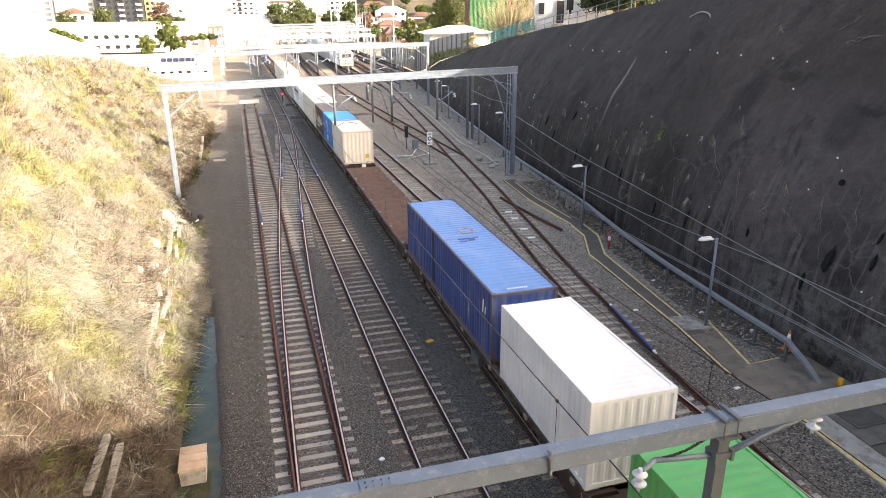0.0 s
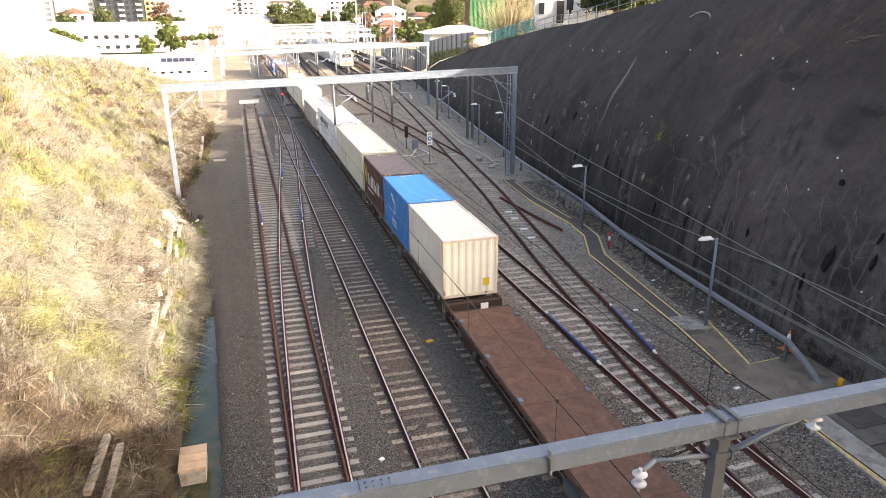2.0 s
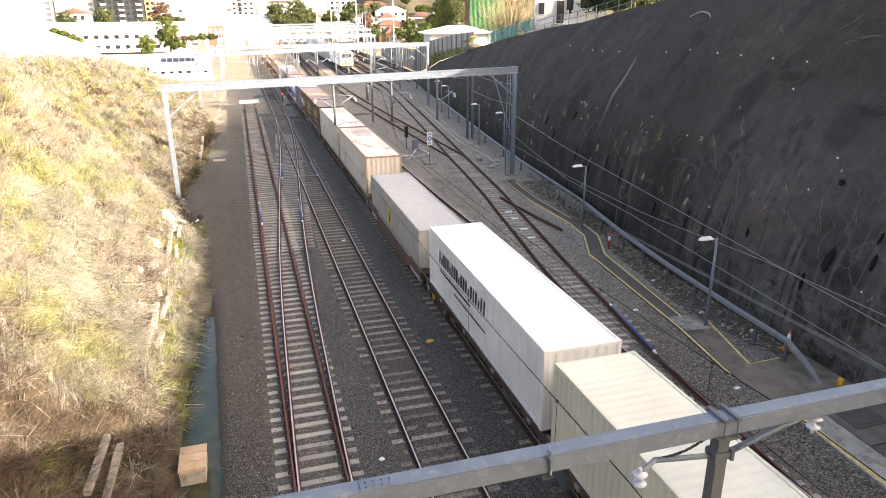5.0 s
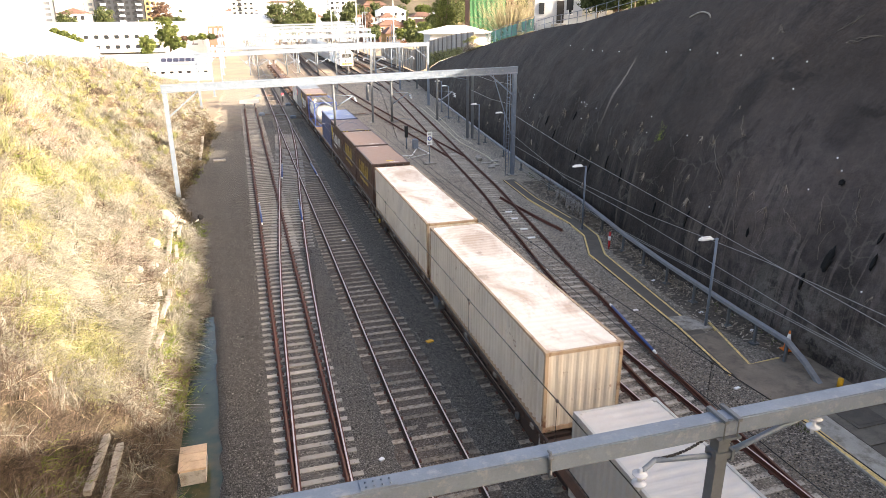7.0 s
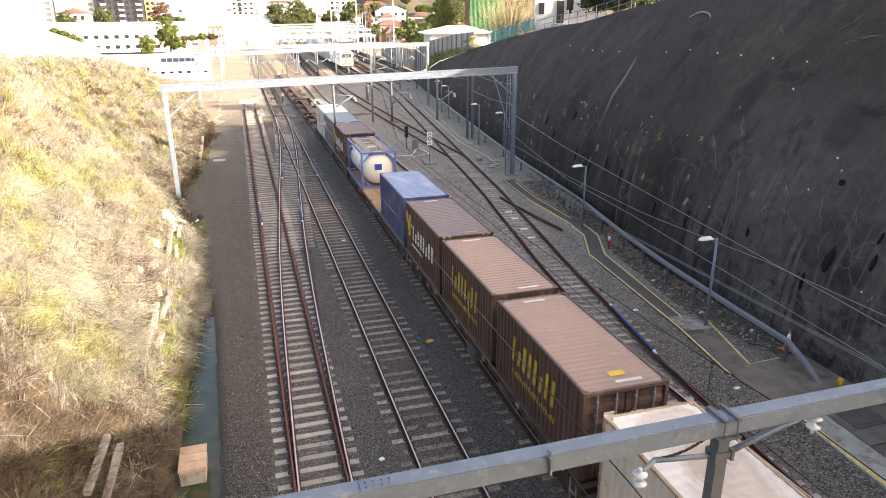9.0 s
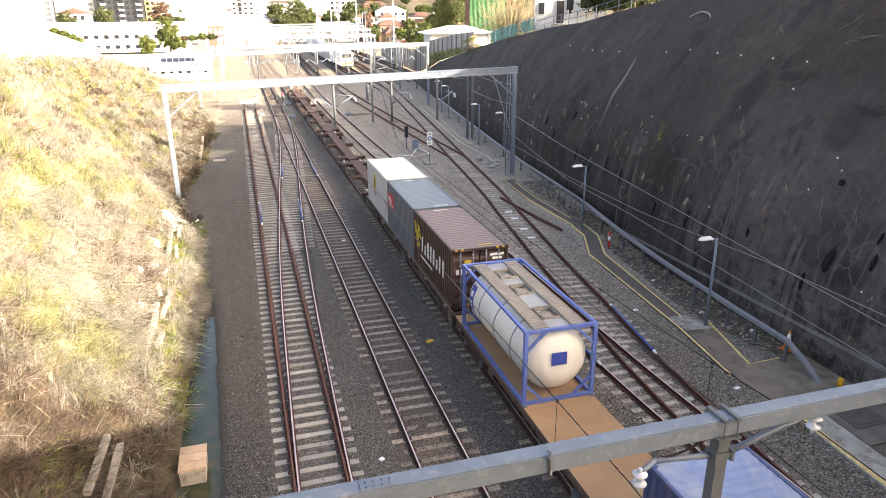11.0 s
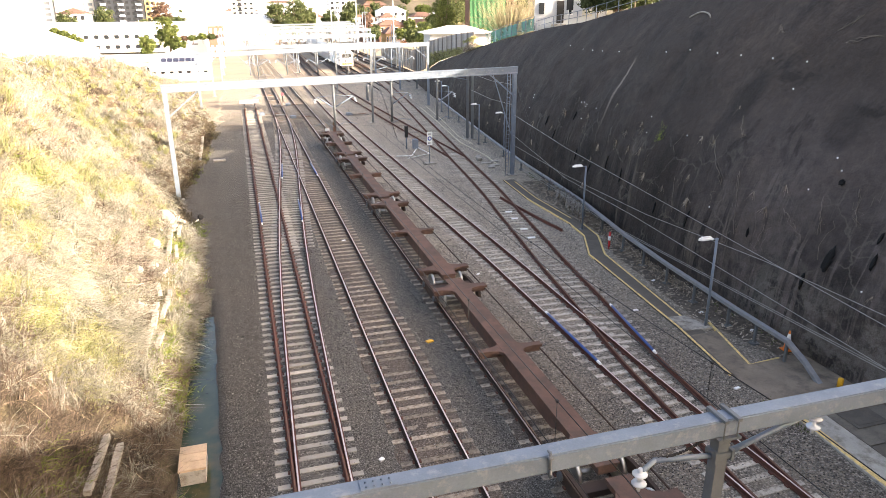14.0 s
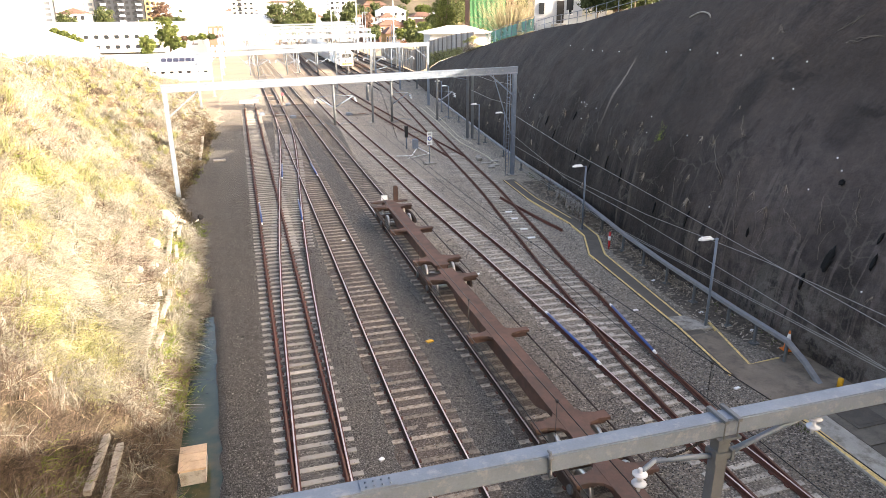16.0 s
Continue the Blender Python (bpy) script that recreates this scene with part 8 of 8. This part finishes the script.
def twig_fan(x, y, z, h, spread, n, label, seed):
    """A leafless tree whose many thin stems fan out from one low stool."""
    rng = np.random.default_rng(seed)
    root = thing("tree", label, "tree", "trees behind the cutting", pose(x, y, z))
    part("trunk", rod(bmesh.new(), (0, 0, -1.0), (0, 0, 0.8), 0.3, 0.18, 8), M_BARK, root)
    qs = []
    for _ in range(n):
        a, k = rng.uniform(0, 6.28), rng.uniform(0.1, 1.0) ** 0.7
        p = np.array([rng.normal(0, 0.15), rng.normal(0, 0.15), 0.3])
        d = np.array([math.cos(a) * spread * k, math.sin(a) * spread * k, h * (1.15 - 0.45 * k) * rng.uniform(0.7, 1.0)]) / 8
        for i in range(8):
            q = p + d + rng.normal(0, 0.06, 3)
            for w in (np.array([1.0, 0, 0]), np.array([0, 0.7, 0.7])):
                w = w * (0.034 - 0.0032 * i)
                qs.append([p - w, p + w, q + w * 0.9, q - w * 0.9])
            if i > 2:
                for _ in range(2):
                    e = q + d * rng.uniform(0.6, 1.5) + rng.normal(0, 0.4, 3)
                    w = np.array([0.013, 0, 0])
                    qs.append([q - w, q + w, e + w * 0.5, e - w * 0.5])
            p, d = q, d * 0.97 + np.array([0, 0, -0.02 * k])
    quads("branch_crown", np.array(qs), M_BARE, root)
    return root


twig_fan(39.8, 100, 6.8, 9.5, 6.5, 190, "bare pale winter tree with many fine stems", 5)
twig_fan(44.5, 106, 5.6, 9.5, 5.5, 120, "bare pale winter tree with many fine stems", 6)
bare_tree(88, 280, -0.4, 14, 5, "bare pale winter tree with many twigs", 7)



def palm(x, y, z, h, label, seed):
    rng = np.random.default_rng(seed)
    root = thing("palm_tree", label, "palm tree", "palms of the suburb", pose(x, y, z))
    part("trunk", rod(bmesh.new(), (0, 0, -0.5), (0.1, 0, h), 0.35, 0.22, 8), M_BARK, root)
    qs = []
    for i in range(46):
        a, up, ln = rng.uniform(0, 6.28), rng.uniform(-0.3, 1.1), rng.uniform(2.4, 3.4)
        p, d = np.array([0.1, 0, h]), np.array([math.cos(a) * math.cos(up), math.sin(a) * math.cos(up), math.sin(up)])
        for k in range(6):
            q = p + d * ln / 6
            w = np.array([-math.sin(a), math.cos(a), 0]) * (0.34 - 0.05 * k)
            qs.append([p - w - (0, 0, 0.1), p, q, q - w - (0, 0, 0.1)])
            qs.append([p, p + w - (0, 0, 0.1), q + w - (0, 0, 0.1), q])
            p, d = q, d + np.array([0, 0, -0.22])
    quads("crown", np.array(qs), M_LEAF, root)
    return root


for k, (x, y, h) in enumerate(((-31, 326, 10.5), (-27.5, 330, 11.5), (-23.5, 328, 10.8), (-20.5, 326, 10.0), (-34, 332, 9.5))):
    palm(x, y, -0.4, h, "feathery grey-green palm behind the long building", 700 + k)

# hillside of the suburb right of the line
def hill_z(x, y):
    return -0.7 + 34 * min(1.0, max(0.0, (y - 335) / 130)) * min(1.0, max(0.0, (x - 50) / 40)) + 1.5 * relief(x, y, 1, 0.03)


sheet("hillside", [[(x, y, hill_z(x, y) - (3 if y < 336 or x < 51 else 0)) for x in np.arange(50, 250, 8.0)] for y in np.arange(335, 500, 8.0)], plain("dry suburban hillside", (0.1, 0.078, 0.058), 0.95, var=0.4, scale=0.1, fine=2, dirt=(0.05, 0.055, 0.03), amount=0.6), "dry brown and green hillside of the suburb")
rh = random.Random(17)
for i in range(44):
    x, y = rh.uniform(62, 190), rh.uniform(350, 480)
    if i % 4 == 0:
        w = rh.uniform(9, 15)
        z = hill_z(x, y)
        house(x, x + w, y, y + 8, z - 2, z + rh.uniform(4, 7), rh.choice((M_BRICK, M_BOARDS, M_BRICK)), rh.choice((M_ROOFTILE, M_ROOFTILE, M_ROOFGREY)), "hillside house with a pitched roof among trees", 2, 3, rise=2.2, win=(0.4, 0.4))
    else:
        tree(x, y, hill_z(x, y), rh.uniform(7, 13), rh.uniform(3.5, 6), rh.choice((M_LEAF, M_LEAF_RED, M_LEAF_LIGHT, M_LEAF_RED)), "mixed winter tree on the hillside", 500 + i, 1320, 0.52)

# tall poles of the yard
for x, y, h in ((26.0, 230, 15.0), (30.5, 230, 15.5), (38.7, 230, 15.5), (50.9, 230, 17.5), (44.2, 245, 13.0), (34.2, 205, 11.5), (33.0, 232, 14.0), (42.0, 238, 12.5), (41.5, 190, 9.5)):
    root = thing("yard_pole", "slim pale steel pole standing in the yard", "pole", "yard poles")
    part("shaft", rod(bmesh.new(), (x, y, -0.7), (x, y, h), 0.16, 0.1, 8), M_WHITE if h > 13 else M_GALV, root)
    part("crossarm", box(bmesh.new(), x, y, h - 0.6, 2.0, 0.12, 0.12), M_GALV, root)

# far houses and tree line up to the horizon
rf = random.Random(12)
for i in range(46):
    x, y = -260 + 620 * (i + rf.random()) / 46, rf.uniform(520, 640)
    if i % 3:
        tree(x, y, 0, rf.uniform(10, 17), rf.uniform(5, 8), M_LEAF, "distant dark green tree on the skyline", 300 + i, 900, 1.0)
    else:
        house(x, x + rf.uniform(14, 26), y, y + 12, -0.7, rf.uniform(9, 19), rf.choice((M_WHITE, M_CREAMWALL)), rf.choice((M_ROOFTILE, M_ROOFWHITE)), "distant pale building on the skyline", 4, 6, glass=M_GLASS_PALE)

# ---- fences ----


def post_rail(pts, h, rails, label, infill=None, gap=2.0, name="fence"):
    root = thing(name, label, "fence", "fences on the crest")
    for a, b in zip(pts, pts[1:]):
        a, b = Vector(a), Vector(b)
        n = max(1, int((b - a).length / gap))
        for i in range(n + 1):
            p = a.lerp(b, i / n)
            part("post", rod(bmesh.new(), p - Vector((0, 0, 0.4)), p + Vector((0, 0, h)), 0.035, seg=6), M_GALV, root)
        for k in rails:
            part("rail", rod(bmesh.new(), a + Vector((0, 0, h * k)), b + Vector((0, 0, h * k)), 0.025, seg=6), M_GALV, root)
        if infill:
            for i in range(n):
                p, q = a.lerp(b, i / n), a.lerp(b, (i + 1) / n)
                part("mesh_panel", span(bmesh.new(), p + Vector((0.05, 0, h * 0.5)), q.lerp(p, 0.04) + Vector((0.05, 0, h * 0.5)), 0.02, h * 0.8), infill, root, "pale teal mesh panel")
    return root


def crest(y, back=0.4):
    p = wall_point(y, 1)
    return (p.x + back, y, p.z + 0.05)


post_rail([crest(y) for y in (36, 42, 48, 54, 60, 66, 71)], 1.05, (1.0, 0.5), "galvanised post and rail fence on the crest")
post_rail([crest(y) for y in (71.5, 77, 83, 90)], 1.6, (1.0, 0.3), "rail fence with pale teal mesh panels", M_TEAL)
root = thing("paling_fence", "weathered grey timber paling fence along the crest", "fence", "fences on the crest")
PALE_LINE = [(93, 32.9, 8.1), (103, 33.0, 7.5), (122, 33.2, 5.7)]


def pale_at(y):
    return Vector((float(np.interp(y, [p[0] for p in PALE_LINE], [p[1] for p in PALE_LINE])), y, float(np.interp(y, [p[0] for p in PALE_LINE], [p[2] for p in PALE_LINE]))))


me = mesh_of(box(bmesh.new(), 0, 0, 0.9, 0.03, 0.43, 2.3), M_FENCE)
y = 96.0
while y < 122:
    share("paling", me, root, Matrix.Translation(pale_at(y)))
    y += 0.45
for y in np.arange(96, 122, 2.7):
    part("post", box(bmesh.new(), pale_at(y).x - 0.1, y, pale_at(y).z + 0.9, 0.12, 0.12, 2.5), M_TIMBER, root)
sheet("grass_verge", [[tuple(Vector(crest(y, -0.1)).lerp(pale_at(y) + Vector((0.3, 0, 0)), k) + Vector((0, 0, 0.12 * relief(k * 2, y, 3, 0.8)))) for k in (0, 0.25, 0.5, 0.75, 1.0)] for y in np.arange(90, 123, 0.8)], plain("green-brown verge", (0.07, 0.068, 0.03), 0.95, var=0.4, scale=1.5, fine=20), "grassy strip between slope and paling fence")
vs = []
rv = random.Random(61)
for _ in range(900):
    y = rv.uniform(91, 122)
    vs.append((y, rv.random()))
look_up = {}
spots = []
for y, k in vs:
    p = Vector(crest(y, -0.1)).lerp(pale_at(y), k)
    look_up[(p.x, p.y)] = p.z
    spots.append((p.x, p.y))
growth("verge_grass", M_STRAW_GREEN, "yellow-green grass along the paling fence", spots, 8, 0.5, 0.005, 0.7, 62, ground=lambda x, y: look_up[(x, y)])
corner = {}
rc = random.Random(63)
for _ in range(90):
    p = Vector(crest(rc.uniform(92.5, 98.5), -0.3)).lerp(pale_at(96), rc.random())
    corner[(p.x, p.y)] = p.z
growth("corner_scrub", M_FROND, "dry brown scrub at the end of the paling fence", list(corner), 18, 1.7, 0.006, 0.6, 64, 0.5, category="scrub", ground=lambda x, y: corner[(x, y)])
growth("corner_weeds", M_STRAW_GREEN, "yellow-green creeper over the fence end", list(corner)[:45], 16, 0.7, 0.008, 0.9, 65, 0.4, category="weeds", ground=lambda x, y: corner[(x, y)] + 1.3)
post_rail([(-13.3, y, bank_z(-13.3, y)) for y in (40, 46, 52, 56)], 1.9, (1.0, 0.5, 0.05), "pale chain-link fence on the bank top", None, 2.5)

# ---- yard ----
for x, y0 in ((24, 118), (28, 125), (32.5, 130), (36.5, 135), (15.9, 150), (22, 140)):
    ln = [(x + 0.03 * (y - y0), float(y)) for y in np.arange(y0, 340, 4.0)]
    root = thing("railway_track", "yard track with dull rails on dry ground", "railway track", "tracks of the yard")
    for off in (-GAUGE / 2, GAUGE / 2):
        part("rail", rail_mesh(ln, off, -0.35, 0.0, 0.08), M_RAILSIDE, root)
    part("track_bed", rail_mesh(ln, 0, -0.7, -0.3, 2.6), M_BALLAST_BROWN, root)
sheet("yard_edge", [[(x, y, -0.3 + 0.012 * relief(x, y, 6, 0.5) + 0.15 * min(1.0, max(0.0, (y - 84 + 3 * relief(x, y, 2, 0.2)) / 8)) - 0.3 * (x > -2.7 + 0.9 * relief(0, y, 4, 0.35))) for x in np.arange(-11, 0.1, 0.35)] for y in np.arange(80, 140, 0.9)], M_FAR, "dry dirt shoulder beside the track")
sheet("yard_floor", [[(x, y, -0.36) for x in (-30, -9, -4, 10, 30, 60)] for y in (100, 120, 160, 220, 340)], M_FAR, "pale dusty floor of the yard")

root = thing("paling_fence", "grey timber paling fence along the yard's edge", "fence", "fences on the crest")
FAR_PALE = [(124, 33.3, 5.0), (136, 34.8, 3.4), (155, 38.2, 2.4), (185, 41.2, 1.6), (215, 43.5, 1.2)]


def far_pale(y):
    return Vector((float(np.interp(y, [p[0] for p in FAR_PALE], [p[1] for p in FAR_PALE])), y, float(np.interp(y, [p[0] for p in FAR_PALE], [p[2] for p in FAR_PALE]))))


me = mesh_of(box(bmesh.new(), 0, 0, 0, 0.05, 0.5, 4.4), M_FENCE)
for y in np.arange(124, 215, 0.55):
    share("paling", me, root, Matrix.Translation(far_pale(y) + Vector((random.uniform(-0.03, 0.03), 0, random.uniform(-0.08, 0.08)))))
for y in np.arange(124, 215, 3.3):
    part("post", box(bmesh.new(), far_pale(y).x - 0.12, y, far_pale(y).z, 0.14, 0.14, 4.6), M_TIMBER, root)

# passenger train waiting in the yard
root = thing("passenger_train", "white electric train with an orange nose", "train")
TX, TY = 25.2, 166.5
bm = bmesh.new()
prism(bm, [(TX - 1.45, 0.5), (TX + 1.45, 0.5), (TX + 1.5, 1.2), (TX + 1.5, 3.2), (TX + 1.2, 3.9), (TX + 0.7, 4.15), (TX - 0.7, 4.15), (TX - 1.2, 3.9), (TX - 1.5, 3.2), (TX - 1.5, 1.2)], TY, TY + 20, "y")
part("car_body", bm, M_WHITE, root)
for k in range(1, 4):
    bm = prism(bmesh.new(), [(TX - 1.45, 0.5), (TX + 1.45, 0.5), (TX + 1.5, 1.2), (TX + 1.5, 3.2), (TX + 1.2, 3.9), (TX + 0.7, 4.15), (TX - 0.7, 4.15), (TX - 1.2, 3.9), (TX - 1.5, 3.2), (TX - 1.5, 1.2)], TY + k * 20.5, TY + k * 20.5 + 20, "y")
    part("car_body", bm, M_GALV, root)
part("windscreen", box(bmesh.new(), TX, TY - 0.03, 2.85, 2.2, 0.08, 0.95), M_BLACK, root, "dark windscreen")
part("nose_panel", box(bmesh.new(), TX, TY - 0.05, 1.0, 2.5, 0.1, 0.42), M_ORANGE, root, "orange nose panel")
s = Nodes("train headlight")
s.b.inputs["Emission Color"].default_value = (1, 0.95, 0.8, 1)
s.b.inputs["Emission Strength"].default_value = 4.0
for sx in (-0.95, 0.95):
    part("headlight", rod(bmesh.new(), (TX + sx, TY - 0.1, 1.75), (TX + sx, TY - 0.14, 1.75), 0.14, seg=10), s.m, root, "lit headlight")
part("skirt", box(bmesh.new(), TX, TY + 1.0, 0.35, 2.4, 2.0, 0.5), M_DARK, root)
for yy in (3, 6, 16, 19):
    part("wheelset", rod(bmesh.new(), (TX - 0.8, TY + yy, 0.45), (TX + 0.8, TY + yy, 0.45), 0.45, seg=14), M_DARK, root)
# platform and canopy beside it
slab("platform", [(31.5, 215), (35, 215), (38.5, 330), (35, 330)], -0.7, 0.8, M_CONC, "long concrete station platform", "platform")
root = thing("platform_canopy", "grey platform canopy on posts", "canopy")
part("canopy_roof", box(bmesh.new(), 33.5, 240, 4.2, 4.2, 45, 0.3), M_ROOFGREY, root)
for yy in np.arange(220, 262, 6.0):
    part("post", box(bmesh.new(), 33.3, yy, 2.4, 0.25, 0.25, 3.5), M_GALV, root)
# cars parked beyond the slope's end


def parked_car(x, y, material, label, rz):
    root = thing("parked_car", label, "car", "parked cars", pose(x, y, -0.32, 0, 0, rz))
    bm = bmesh.new()
    prism(bm, [(-2.2, 0.3), (2.2, 0.3), (2.25, 0.75), (1.4, 0.9), (0.7, 1.42), (-1.1, 1.45), (-1.9, 0.95), (-2.25, 0.9)], -0.88, 0.88, "x")
    for v in bm.verts:
        if v.co.z > 1.3:
            v.co.x *= 0.8
    part("body", bm, material, root)
    bm = prism(bmesh.new(), [(-1.75, 0.95), (1.25, 0.95), (0.68, 1.38), (-1.05, 1.4)], -0.84, 0.84, "x")
    for v in bm.verts:
        v.co.x *= 1.02 if v.co.z < 1.2 else 0.83
    part("window_band", bm, M_GLASS, root, "dark windows")
    for sy in (-1.35, 1.35):
        for sx in (-0.8, 0.8):
            part("wheel", rod(bmesh.new(), (sx - 0.1, sy, 0.32), (sx + 0.1, sy, 0.32), 0.32, seg=14), M_BLACK, root)


M_CARGREY, M_CARRED = plain("grey car paint", (0.2, 0.21, 0.23), 0.3, var=0.05), plain("red car paint", (0.4, 0.03, 0.03), 0.3, var=0.05)
for i in range(12):
    parked_car(42 + 2.9 * (i % 6) + rf.uniform(-0.2, 0.2), 262 + 14 * (i // 6), (M_BOARDS, M_CARGREY, M_GALV_DARK, M_GALV)[i % 4], ("white", "grey", "dark grey", "silver")[i % 4] + " car parked beside the yard", rf.uniform(-4, 4))

# pale glowing sheet, added in place of the white sky at the horizon
s = Nodes("glow of the sky backdrop", 1.0)
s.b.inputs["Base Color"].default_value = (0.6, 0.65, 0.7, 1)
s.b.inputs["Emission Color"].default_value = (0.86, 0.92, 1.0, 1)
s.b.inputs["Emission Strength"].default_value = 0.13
sheet("backdrop_ridge", [[(x, 2600, -1), (x, 2600, 150 + 25 * relief(x, 0, 0, 0.002))] for x in np.arange(-3000, 3001, 120.0)], s.m, "pale glowing backdrop in place of the white sky", category="distant ridge")

# ---- what moves ----


def gone(t):
    """How far the train has run at t seconds."""
    return 14.05 * min(t, 9.0) + 14.19 * max(0.0, t - 9.0)


def motions():
    for ob, s, z, length in MOVERS:
        rows = []
        for i in range(17):
            y = s - gone(float(i))
            xa, xb = freight_x(y), freight_x(y + length)
            rows.append((float(i), pose(xa, y, z, 0, 0, -math.degrees(math.atan2(xb - xa, length)))))
        walk(ob, rows)
    for ob, y, z in WHEELS:
        rows = []
        for i in range(481):
            t = i / 30
            rows.append((t, pose(0, y, z, math.degrees(gone(t) / 0.46))))
        walk(ob, rows)


motions()
